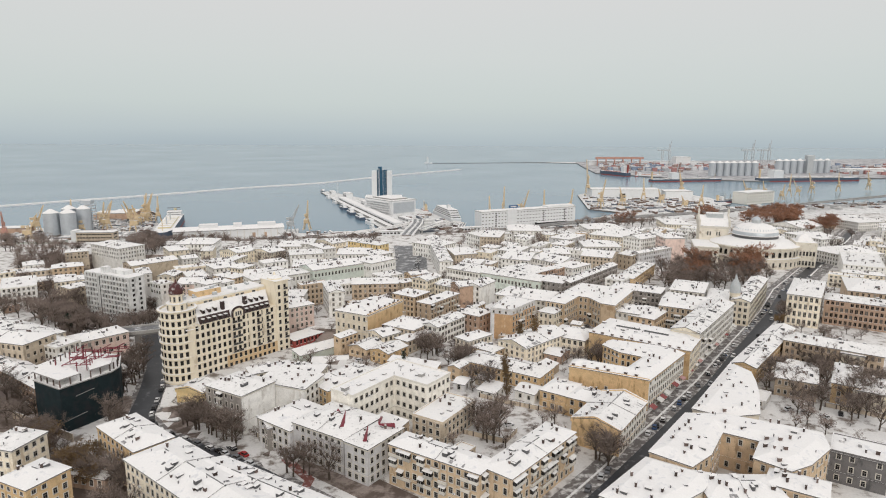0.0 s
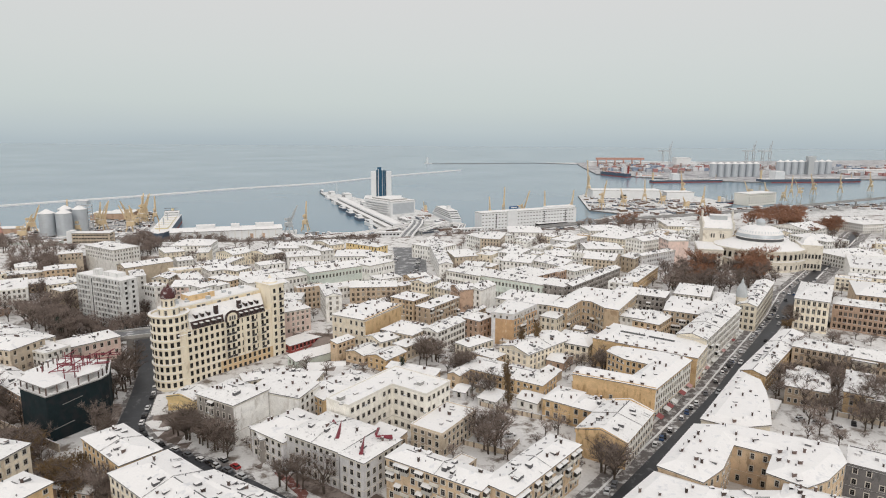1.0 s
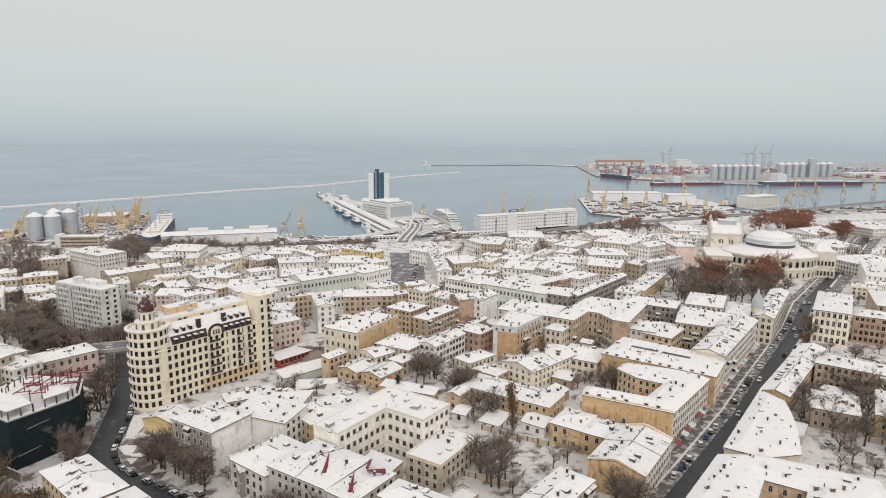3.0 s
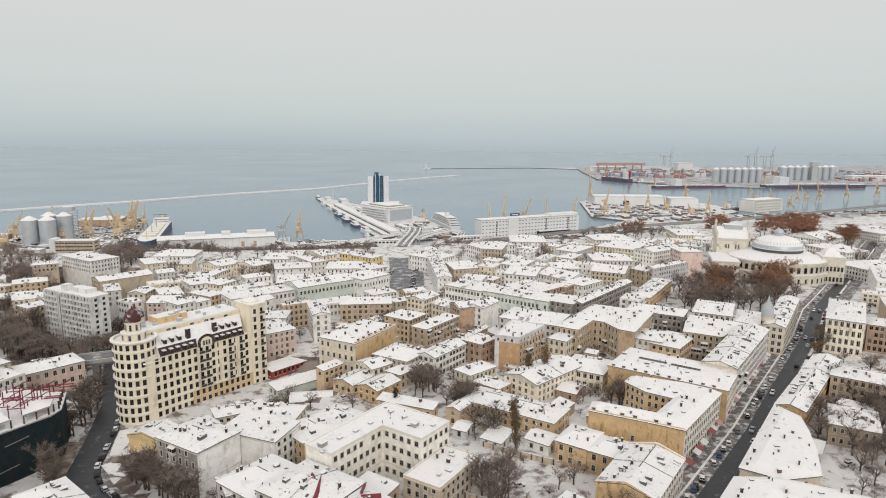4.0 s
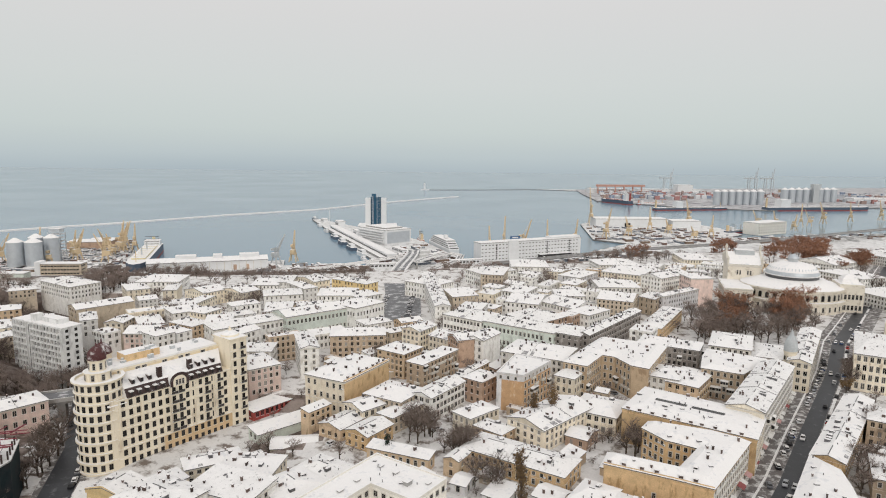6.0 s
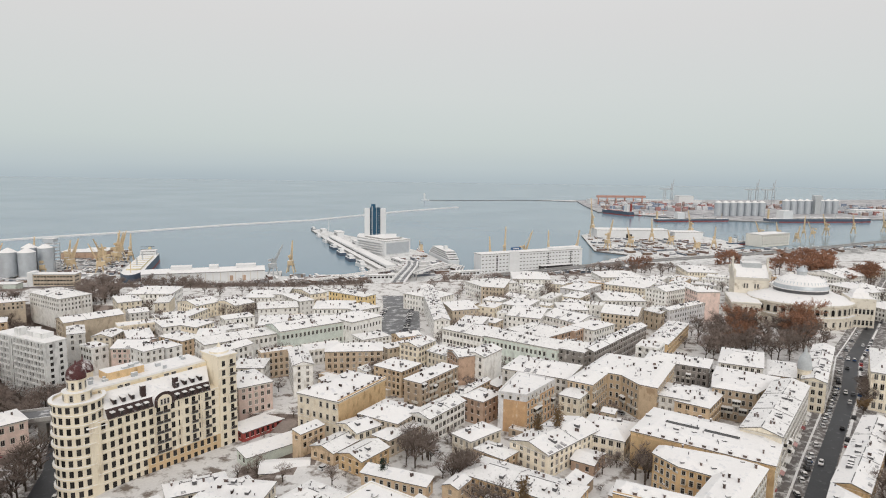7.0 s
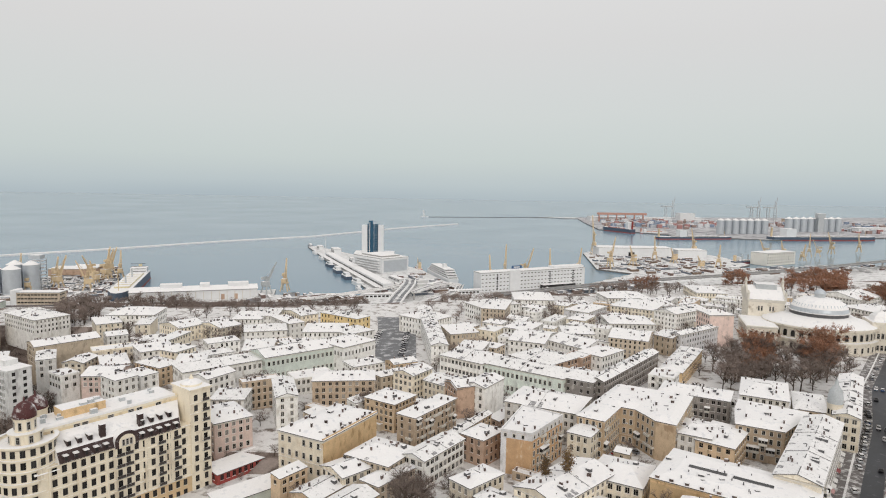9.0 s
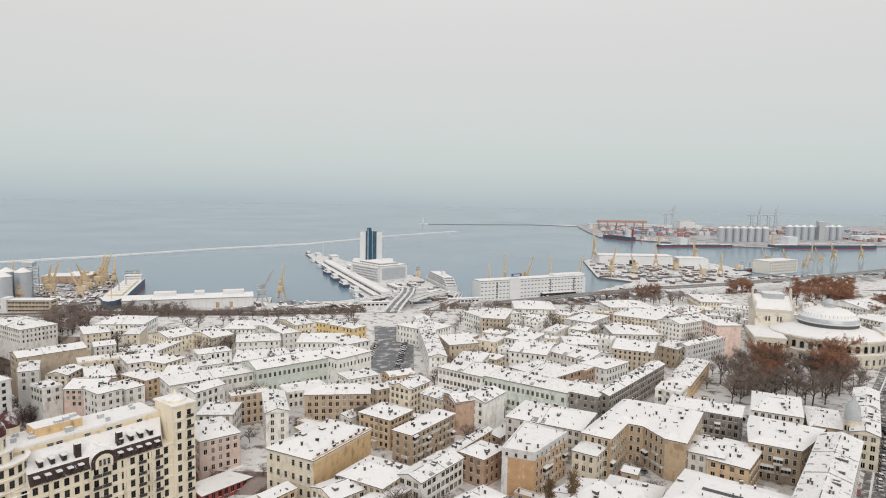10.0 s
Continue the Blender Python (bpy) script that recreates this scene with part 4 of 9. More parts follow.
house(154.5, 270.9, 16.1, 20.7, -29, 8, "gable", "brown", near=True, chim=3)
house(174.1, 266.8, 10.2, 28.4, -33, 9, "gable", "ochre", near=True, chim=2)
house(180.0, 258.0, 14.9, 20.6, -31, 8, "gable", "cream", near=True, chim=2)
house(195.2, 297.3, 9.4, 18.9, -33, 10, "hip", "cream", chim=1)
house(136.5, 197.4, 16, 14, -33, 11, "flat", "dark", near=True, chim=1)
house(86.2, 173.0, 22.4, 12.6, 1, 11, "hip", "tan", near=True, chim=3)
house(-202.1, 280.1, 73.8, 11.7, -35, 13, "gable", "brick", chim=3, base=-9)
house(-214.5, 299.1, 33.7, 18.7, -15, 12, "gable", "beige", chim=3)
house(-174.6, 273.7, 11.4, 18.1, -14, 9, "gable", "cream", chim=1)
house(-198.2, 303.7, 12.7, 24.8, 67, 11, "flat", "white", chim=1, base=-3)
house(-103.9, 196.9, 26.8, 13.0, -39, 14, "hip", "ochre", near=True, chim=2)
house(-114.1, 193.1, 16.6, 15.0, -14, 4, "shed", "brick", near=True, chim=0)
house(-69.5, 167.7, 59.1, 17.7, -38, 14, "gable", "cream", near=True, chim=5)
house(-52.4, 165.1, 45.7, 12.6, 149, 13.5, "gable", "cream", near=True, chim=3)
house(-121.6, 171.8, 13.0, 13.4, -24, 13, "hip", "ochre", near=True, chim=2)
house(-140.5, 191.0, 12.6, 13.2, -14, 14, "hip", "cream", near=True, chim=2)
house(-55.4, 219.7, 17.0, 20.5, -36, 10, "gable", "grey", near=True, chim=2)
house(-65.3, 268.5, 19.4, 15.9, -7, 8, "gable", "cream", near=True, chim=3)
house(-84.4, 462.4, 46.9, 20.6, 39, 14, "gable", "mint", chim=8, gap=2.6, st=2, win=(1.2, 2.3))
house(-58.0, 476.8, 24.9, 22.4, 50, 15, "hip", "white", chim=3, gap=2.6, st=2, win=(1.2, 2.3))
house(-120.7, 437.2, 42.3, 17.7, 39, 12, "gable", "white", chim=4, gap=2.6, st=2, win=(1.2, 2.3))
house(-73.6, 565.2, 36.5, 13.6, -34, 12, "gable", "yellow", chim=3)
house(-109.0, 575.4, 14.3, 27.3, 44, 11, "gable", "cream", chim=3)
house(-79.0, 521.8, 27.7, 25.7, 5, 12, "gable", "white", chim=5)
house(-60.7, 517.3, 20.5, 19.0, 43, 12, "hip", "white", chim=3)
house(-119.8, 522.3, 26.9, 20.3, 17, 11, "hip", "white", chim=6)
house(-110.0, 475.0, 17.1, 26.3, 12, 12, "gable", "white", chim=4)
house(-88.8, 404.3, 17.9, 6.8, 31, 14, "flat", "brown", chim=4)
house(-72.1, 386.1, 9.3, 26.6, 19, 16, "gable", "white", chim=3, across=True)
house(-49.5, 414.8, 30.1, 16.6, 7, 13, "gable", "brown", chim=3)
house(-97.8, 390.0, 15.1, 15.9, 4, 11, "gable", "white", chim=3)
house(-91.0, 361.2, 15.6, 21.3, 39, 13, "hip", "pink", chim=3)
house(-15.7, 426.8, 12.6, 17, -33, 13, "gable", "cream", chim=5, across=True)
house(0.7, 418.0, 14.5, 16.0, -40, 11, "gable", "cream", chim=4)
house(9.7, 402.1, 13.3, 13.2, -65, 14, "gable", "brick", chim=3, across=True)
house(19.9, 404.6, 18.7, 11.7, 57, 15, "gable", "white", chim=3, blank='f')
house(47.7, 382.5, 32.4, 23.9, -27, 14, "gable", "white", chim=9)
house(-9.6, 531.0, 114.7, 10.0, -83, 14, "gable", "white", chim=8)
house(15.8, 453.9, 28.0, 23.0, -36, 14, "gable", "white", chim=6, gap=2.6, st=3)
house(45.7, 433.5, 46.2, 18.8, -34, 14, "gable", "mint", chim=6, gap=2.6, st=2, win=(1.2, 2.3))
house(70.9, 421.1, 18.4, 20.2, -33, 14, "hip", "slate", chim=5)
house(98.5, 441.4, 73.9, 7.9, 52, 14, "gable", "slate", chim=6)
house(56.8, 461.3, 28.6, 26.9, -47, 12, "gable", "brick", chim=5)
house(57.2, 509.1, 22.8, 33.6, -22, 12, "gable", "white", chim=4)
house(83.8, 497.9, 28.1, 26.2, -48, 12, "gable", "white", chim=6)
house(9.8, 520.9, 19.6, 18.0, 22, 12, "shed", "beige", chim=2)
house(16.7, 477.9, 15.4, 24.2, -16, 13, "gable", "white", chim=5)
house(92.9, 476.2, 16.8, 23.8, -46, 12, "gable", "white", chim=4)
house(78.0, 467.1, 11.6, 13.8, -38, 12, "flat", "brick", chim=1, blank='f')
house(122.0, 514.9, 24.2, 30.3, -24, 13, "gable", "beige", chim=4)
house(139.8, 473.1, 12.8, 60.2, -31, 9, "hip", "ochre", chim=3, across=True)
house(172.4, 531.3, 7.8, 55.8, -52, 14, "gable", "grey", chim=4, across=True)
house(151.4, 522.2, 13.0, 23.1, -51, 12, "gable", "beige", chim=2)
house(189.5, 548.4, 17.2, 19.4, 6, 22, "hip", "pink", chim=4, blank='f')
house(132.9, 564.6, 31.9, 29.0, -1, 12, "gable", "white", chim=6)
house(162.3, 636.9, 35.3, 40.8, -32, 10, "gable", "cream", chim=4)
house(255.6, 733.6, 28.1, 47.1, -5, 8, "hip", "cream", chim=2)
house(183.0, 597.2, 39.6, 19.5, 36, 14, "gable", "white", chim=3)
house(40.7, 604.1, 18.1, 39.4, -13, 14, "gable", "beige", chim=2)
house(38.0, 619.0, 23.6, 38.1, -59, 12, "gable", "white", chim=3)
house(76.5, 665.4, 34.4, 37.5, -2, 10, "hip", "white", chim=4)
house(-14.3, 565.2, 24.1, 30.5, 52, 12, "gable", "white", chim=5)
house(113.7, 617.0, 20.8, 36.1, -37, 10, "gable", "grey", chim=2)
house(88.9, 529.1, 20.5, 23.1, -3, 12, "gable", "white", chim=4)
house(54.5, 540.2, 19.0, 26.6, -28, 12, "gable", "white", chim=2)
house(162.0, 685.6, 39.9, 32.7, 6, 9, "gable", "white", chim=3)
house(184.3, 652.7, 18.3, 36.3, 6, 9, "gable", "white", chim=3)
house(-294.7, 555.4, 43.4, 24.0, -32, 10, "hip", "white", chim=2)
house(-230.4, 481.0, 35.2, 16.3, 47, 11, "gable", "beige", chim=3, blank='fr')
house(-236.2, 540.4, 15.6, 26.7, 35, 10, "hip", "cream", chim=3)
house(-224.9, 561.9, 32.7, 28.2, 6, 12, "gable", "white", chim=4)
house(-208.3, 540.8, 9.4, 25.7, 14, 10, "hip", "cream", chim=3)
house(-182.9, 448.0, 13.8, 24.1, 32, 9, "gable", "pink", chim=3)
house(-155.1, 441.3, 20.4, 13.7, -29, 10, "hip", "tan", chim=3)
house(-171.9, 473.6, 19.8, 19.5, 39, 10, "gable", "white", chim=4)
house(-140.6, 451.3, 15.7, 18.6, 15, 10, "gable", "white", chim=4)
house(-201.1, 447.4, 15.0, 11.5, 90, 9, "gable", "cream", chim=2)
house(-175.5, 427.7, 17.7, 19.6, 4, 9, "gable", "pink", chim=3)
house(-180.3, 533.9, 19.8, 23.3, 56, 10, "gable", "cream", chim=5)
house(-154.9, 535.5, 16.2, 24.8, 54, 10, "gable", "cream", chim=4)
house(-142.7, 565.2, 20.8, 29.4, 5, 10, "gable", "white", chim=5)
house(-128.7, 572.5, 10.8, 28.6, 6, 11, "hip", "white", chim=3)
house(-172.7, 497.3, 9.4, 30.2, -10, 10, "gable", "cream", chim=2)
house(-158.0, 471.3, 15.2, 15.2, 66, 10, "gable", "cream", chim=3)
house(-111.9, 549.4, 11.3, 30.1, 39, 11, "gable", "white", chim=4)
house(-278.6, 400.1, 19.3, 31.9, 33, 14, "flat", "white", chim=1)
house(-229.8, 323.6, 57.6, 17.6, -27, 8, "gable", "cream", chim=4)
house(324.4, 500.8, 27.1, 59.5, -28, 13, "flat", "white", chim=3)
house(270.6, 405.0, 28.2, 42.9, -26, 15, "gable", "brown", chim=4)
house(358.8, 632.5, 28.7, 43.9, 21, 10, "gable", "white", chim=3)
house(341.7, 551.5, 41.6, 41.0, 19, 10, "gable", "white", chim=3)
house(378.6, 703.5, 40.6, 39.4, 31, 10, "gable", "white", chim=2)
house(468.0, 753.5, 37.6, 57.6, 16, 10, "gable", "white", chim=3)
house(-80.8, 345.3, 22.0, 8.6, 51, 3.5, "shed", "red", base=-5, chim=0, blank='r')
house(-69.5, 322.8, 25.1, 8.2, 44, 3.5, "shed", "mint", near=True, base=-5, chim=0, blank='fr')
house(-59.2, 304.9, 17.8, 10.8, 10, 4, "gable", "cream", near=True, base=-5, chim=0)
house(-39.9, 264.7, 16, 14.2, -33, 9, "gable", "white", near=True, chim=2)
house(35.4, 259.7, 9.5, 9.5, -36, 4, "gable", "white", near=True, chim=1)
house(18.9, 262.2, 8.5, 9.7, -33, 3, "shed", "white", near=True, chim=0)
house(6.8, 269.0, 5.6, 8.4, -27, 3.5, "gable", "grey", near=True, chim=0)
house(132.6, 257.7, 6.5, 12.2, -36, 3, "flat", "grey", near=True, chim=0)
house(-81.2, 276.4, 19.3, 9.6, 30, 6, "gable", "cream", near=True, chim=2)
house(-90.4, 260.2, 10.9, 9.1, 47, 7, "hip", "cream", near=True, chim=2)
house(-68.0, 278.3, 10.2, 8.8, 40, 5, "gable", "beige", near=True, chim=1)
house(-69.9, 432.2, 21.4, 13.3, 31, 8.4, "flat", "white", chim=2, over=0.3, plain=True)
house(257.2, 638.1, 21.4, 9.5, -32, 6.1, "hip", "white", chim=2, over=0.3, plain=True)
house(214.7, 663.7, 25.5, 12.9, 57, 9.1, "flat", "tan", chim=3, over=0.3, plain=True)
house(4.6, 207.2, 10.7, 6.3, 54, 3.2, "flat", "beige", chim=0, over=0.2, plain=True)
house(227.5, 641.9, 20.3, 9.7, -29, 9.1, "hip", "white", chim=4, over=0.3, plain=True)
house(-122.5, 396.1, 8.4, 5.7, -30, 2.8, "flat", "white", chim=0, over=0.2, plain=True)
house(227.7, 690.5, 25.7, 14.3, -31, 6.1, "hip", "white", chim=3, over=0.3, plain=True)
house(82.9, 581.9, 27.3, 10.5, 58, 8.4, "flat", "white", chim=2, over=0.3, plain=True)
house(412.2, 722.8, 27.7, 9.2, 58, 9.1, "flat", "white", chim=4, over=0.3, plain=True)
house(70.1, 605.8, 13.2, 11.0, 60, 9.1, "flat", "white", chim=4, over=0.3, plain=True)
house(-261.4, 430.2, 22.3, 13.9, 36, 9.1, "hip", "cream", chim=2, over=0.3, plain=True)
house(35.9, 556.3, 14.5, 12.9, -26, 10.6, "hip", "white", chim=2, over=0.3, plain=True)
house(55.6, 576.5, 16.2, 12.3, -33, 9.1, "gable", "white", chim=4, over=0.3, plain=True)
house(-157.4, 404.4, 13.5, 11.0, -35, 14, "gable", "white", chim=4, over=0.3, plain=True)
house(453.5, 663.9, 16.3, 10.7, 59, 10.6, "gable", "white", chim=2, over=0.3, plain=True)
house(-285.8, 465.1, 20.3, 14.8, 33, 10.6, "gable", "tan", chim=2, over=0.3, plain=True)
house(491.4, 694.2, 16.0, 9.5, 57, 6.1, "hip", "white", chim=2, over=0.3, plain=True)
house(380.8, 544.7, 15.4, 12.7, 59, 6.1, "hip", "white", chim=3, over=0.3, plain=True)
house(279.1, 656.4, 14.1, 10.1, -32, 8.4, "gable", "tan", chim=4, over=0.3, plain=True)
house(118.1, 335.7, 7.7, 4.3, 53, 4, "flat", "white", chim=0, over=0.2, plain=True)
house(432.6, 599.8, 17.0, 11.2, 57, 10.6, "hip", "beige", chim=4, over=0.3, plain=True)
house(516.9, 749.6, 20.8, 12.3, -28, 9.1, "flat", "white", chim=3, over=0.3, plain=True)
house(309.3, 427.8, 26.0, 12.6, 55, 11, "flat", "tan", chim=3, over=0.3, plain=True)
house(301.3, 705.8, 21.5, 10.0, -33, 6.1, "flat", "cream", chim=2, over=0.3, plain=True)
house(446.9, 641.9, 24.9, 9.2, 59, 10.6, "gable", "tan", chim=4, over=0.3, plain=True)
house(41.8, 521.4, 12.4, 9.1, 64, 9.1, "flat", "white", chim=2, over=0.3, plain=True)
house(374.3, 570.8, 19.8, 11.6, 62, 9.1, "flat", "white", chim=4, over=0.3, plain=True)
house(246.0, 666.6, 19.0, 10.2, -31, 9.1, "flat", "white", chim=4, over=0.3, plain=True)
house(-320.6, 478.7, 14.8, 13.7, 126, 9.1, "gable", "white", chim=2, over=0.3, plain=True)
house(-197.0, 477.1, 25.6, 11.5, 35, 8.4, "flat", "cream", chim=4, over=0.3, plain=True)
house(289.6, 599.6, 15.7, 14.9, 61, 6.1, "gable", "white", chim=4, over=0.3, plain=True)
house(309.7, 593.6, 22.0, 12.2, -29, 8.4, "gable", "white", chim=2, over=0.3, plain=True)
house(353.0, 733.0, 29.9, 10.2, 58, 6.1, "gable", "white", chim=3, over=0.3, plain=True)
house(216.8, 624.4, 22.0, 10.4, -28, 6.1, "flat", "white", chim=2, over=0.3, plain=True)
house(334.0, 472.4, 12.2, 9.8, 58, 10.6, "hip", "cream", chim=3, over=0.3, plain=True)
house(-140.8, 498.2, 19.6, 12.7, 35, 8.4, "hip", "white", chim=2, over=0.3, plain=True)
house(324.1, 633.9, 24.8, 13.1, 64, 9.1, "hip", "cream", chim=3, over=0.3, plain=True)
house(-190.5, 240.0, 8.8, 5.3, -35, 4, "shed", "beige", chim=1, over=0.2, plain=True)
house(288.0, 437.5, 23.7, 14.2, -29, 6.1, "gable", "cream", chim=3, over=0.3, plain=True)
house(-212.2, 506.4, 12.3, 13.7, 37, 9.1, "gable", "white", chim=4, over=0.3, plain=True)
house(-283.7, 442.4, 29.3, 14.9, 32, 6.1, "gable", "tan", chim=3, over=0.3, plain=True)
house(290.5, 690.3, 21.2, 14.5, -30, 9.1, "hip", "white", chim=2, over=0.3, plain=True)
house(71.3, 344.9, 6.0, 4.1, -30, 6.5, "shed", "beige", chim=0, over=0.2, plain=True)
house(245.7, 611.3, 27.6, 13.8, 60, 10.6, "gable", "white", chim=2, over=0.3, plain=True)
house(-30.7, 381.6, 11.7, 6.0, -33, 2.8, "flat", "beige", chim=1, over=0.2, plain=True)
house(72.1, 398.9, 12.2, 4.8, 58, 2.8, "gable", "beige", chim=1, over=0.2, plain=True)
house(-13.1, 445.6, 12.3, 9.6, -31, 6.1, "flat", "white", chim=3, over=0.3, plain=True)
house(294.4, 627.5, 14.9, 10.4, -27, 8.4, "gable", "white", chim=3, over=0.3, plain=True)
house(-8.7, 269.0, 13.6, 5.6, 58, 3.2, "shed", "brick", chim=1, over=0.2, plain=True)
house(-316.7, 454.6, 18.1, 10.7, 126, 8.4, "flat", "tan", chim=2, over=0.3, plain=True)
house(12.2, 546.5, 12.5, 12.7, 64, 8.4, "hip", "tan", chim=2, over=0.3, plain=True)
house(-90.0, 488.4, 18.4, 13.8, 36, 10.6, "gable", "white", chim=2, over=0.3, plain=True)
house(312.1, 615.4, 25.5, 13.9, -33, 8.4, "flat", "white", chim=3, over=0.3, plain=True)
house(-198.3, 427.1, 13.0, 9.2, -33, 8, "flat", "white", chim=3, over=0.3, plain=True)
house(-115.9, 417.1, 17.5, 11.5, 59, 12, "gable", "white", chim=3, over=0.3, plain=True)
house(370.8, 518.9, 18.4, 13.3, 58, 9.1, "flat", "white", chim=3, over=0.3, plain=True)
house(336.3, 689.2, 17.8, 14.9, 58, 10.6, "flat", "cream", chim=4, over=0.3, plain=True)
house(-58.4, 394.5, 12.0, 5.1, -32, 4, "flat", "tan", chim=0, over=0.2, plain=True)
house(403.2, 604.9, 24.6, 9.7, 59, 10.6, "flat", "cream", chim=2, over=0.3, plain=True)
house(-221.3, 449.1, 21.1, 9.4, 121, 10.6, "gable", "white", chim=2, over=0.3, plain=True)
house(-328.6, 437.7, 14.7, 14.8, 125, 9.1, "gable", "beige", chim=2, over=0.3, plain=True)
house(316.7, 695.6, 14.3, 9.4, 63, 8.4, "flat", "tan", chim=3, over=0.3, plain=True)
house(-85.9, 547.4, 15.1, 9.2, 32, 6.1, "flat", "tan", chim=4, over=0.3, plain=True)
house(289.7, 462.0, 21.9, 10.6, -33, 9.1, "flat", "cream", chim=3, over=0.3, plain=True)
house(-308.1, 425.8, 14.0, 9.0, 56, 14, "flat", "cream", chim=3, over=0.3, plain=True)
house(479.9, 675.1, 20.6, 9.6, -34, 9.1, "flat", "white", chim=3, over=0.3, plain=True)
house(270.0, 612.4, 15.2, 9.4, -29, 9.1, "gable", "white", chim=3, over=0.3, plain=True)
house(-157.8, 383.2, 7.0, 6.9, 58, 4, "flat", "tan", chim=0, over=0.2, plain=True)
house(307.9, 670.4, 13.1, 13.9, -32, 6.1, "gable", "white", chim=4, over=0.3, plain=True)
house(435.4, 623.2, 13.9, 14.3, -28, 9.1, "gable", "beige", chim=4, over=0.3, plain=True)
house(-279.8, 376.2, 12.4, 5.8, -35, 3.2, "shed", "white", chim=0, over=0.2, plain=True)
house(465.0, 686.4, 12.1, 13.5, -29, 10.6, "hip", "white", chim=3, over=0.3, plain=True)
house(394.0, 579.6, 12.4, 9.6, 64, 9.1, "gable", "cream", chim=2, over=0.3, plain=True)
house(-248.8, 449.8, 18.0, 9.6, 121, 9.1, "gable", "cream", chim=3, over=0.3, plain=True)
house(97.7, 559.1, 17.8, 9.7, -33, 9.1, "gable", "white", chim=3, over=0.3, plain=True)
house(205.1, 644.7, 12.1, 11.0, -32, 9.1, "gable", "cream", chim=2, over=0.3, plain=True)
house(133.1, 593.7, 15.1, 14.1, -33, 9.1, "hip", "white", chim=4, over=0.3, plain=True)
house(27.0, 497.2, 18.1, 12.5, -31, 9.1, "gable", "beige", chim=2, over=0.3, plain=True)
house(413.9, 576.6, 16.0, 10.8, 59, 8.4, "gable", "white", chim=2, over=0.3, plain=True)
house(60.4, 280.0, 8.6, 4.4, -31, 2.8, "shed", "tan", chim=1, over=0.2, plain=True)
house(-135.8, 399.0, 12.7, 6.7, 54, 2.8, "shed", "tan", chim=0, over=0.2, plain=True)
house(169.6, 294.5, 13.9, 7.8, -37, 3.2, "gable", "beige", chim=0, over=0.2, plain=True)
house(478.5, 705.0, 14.2, 14.1, 60, 10.6, "gable", "cream", chim=4, over=0.3, plain=True)
house(-40.5, 397.3, 7.7, 5.8, 53, 6.5, "shed", "white", chim=1, over=0.2, plain=True)
house(-24.0, 456.7, 14.9, 10.7, 32, 9.1, "gable", "tan", chim=2, over=0.3, plain=True)
house(412.4, 625.8, 18.2, 13.3, -31, 6.1, "gable", "tan", chim=3, over=0.3, plain=True)
house(-150.8, 380.6, 12.0, 4.3, 53, 6.5, "shed", "brown", chim=0, over=0.2, plain=True)
house(-9.3, 398.4, 8.1, 5.2, -38, 6.5, "gable", "tan", chim=1, over=0.2, plain=True)
house(-162.5, 390.4, 6.7, 4.2, 60, 3.2, "flat", "brown", chim=1, over=0.2, plain=True)
house(332.1, 660.6, 17.7, 12.3, 63, 9.1, "gable", "white", chim=3, over=0.3, plain=True)
house(-14.6, 258.7, 6.3, 4.5, -36, 2.8, "shed", "beige", chim=1, over=0.2, plain=True)
house(-90.5, 421.6, 13.3, 13.1, -34, 8, "flat", "white", chim=3, over=0.3, plain=True)
house(116.9, 394.6, 7.9, 4.5, -32, 2.8, "shed", "brick", chim=1, over=0.2, plain=True)
house(116.5, 654.7, 19.6, 12.7, 63, 6.1, "gable", "beige", chim=3, over=0.3, plain=True)
house(-130.1, 391.5, 7.8, 4.8, -36, 4, "shed", "tan", chim=1, over=0.2, plain=True)
house(-21.7, 267.4, 11.0, 7.4, -34, 3.2, "shed", "tan", chim=1, over=0.2, plain=True)
house(512.1, 714.8, 23.0, 12.6, 60, 9.1, "gable", "white", chim=4, over=0.3, plain=True)
house(113.8, 426.1, 14.2, 12.4, 59, 14, "flat", "white", chim=4, over=0.3, plain=True)
house(-45.1, 453.2, 18.5, 13.9, 35, 9.1, "gable", "white", chim=3, over=0.3, plain=True)
house(-191.1, 508.3, 19.8, 13.7, 37, 6.1, "hip", "white", chim=3, over=0.3, plain=True)
house(-271.2, 379.9, 7.5, 4.0, 57, 4, "flat", "brick", chim=0, over=0.2, plain=True)
house(-249.5, 417.2, 19.4, 12.5, 59, 8, "gable", "beige", chim=2, over=0.3, plain=True)
house(382.8, 668.6, 17.4, 9.8, 56, 6.1, "gable", "cream", chim=3, over=0.3, plain=True)
house(72.0, 621.5, 18.6, 12.4, -32, 9.1, "gable", "white", chim=4, over=0.3, plain=True)
house(433.6, 749.8, 26.6, 13.7, -31, 6.1, "flat", "tan", chim=3, over=0.3, plain=True)
house(-297.2, 384.8, 10.3, 4.5, -30, 4, "shed", "brown", chim=0, over=0.2, plain=True)
house(-325.2, 543.8, 17.8, 12.1, 33, 6.1, "gable", "beige", chim=2, over=0.3, plain=True)
house(98.1, 635.6, 12.5, 14.0, -27, 9.1, "gable", "cream", chim=2, over=0.3, plain=True)
house(347.3, 674.5, 16.1, 13.2, 64, 9.1, "gable", "cream", chim=2, over=0.3, plain=True)
house(15.6, 562.5, 12.7, 14.3, 57, 6.1, "gable", "beige", chim=2, over=0.3, plain=True)
house(71.3, 563.4, 19.5, 9.0, -29, 6.1, "gable", "cream", chim=2, over=0.3, plain=True)
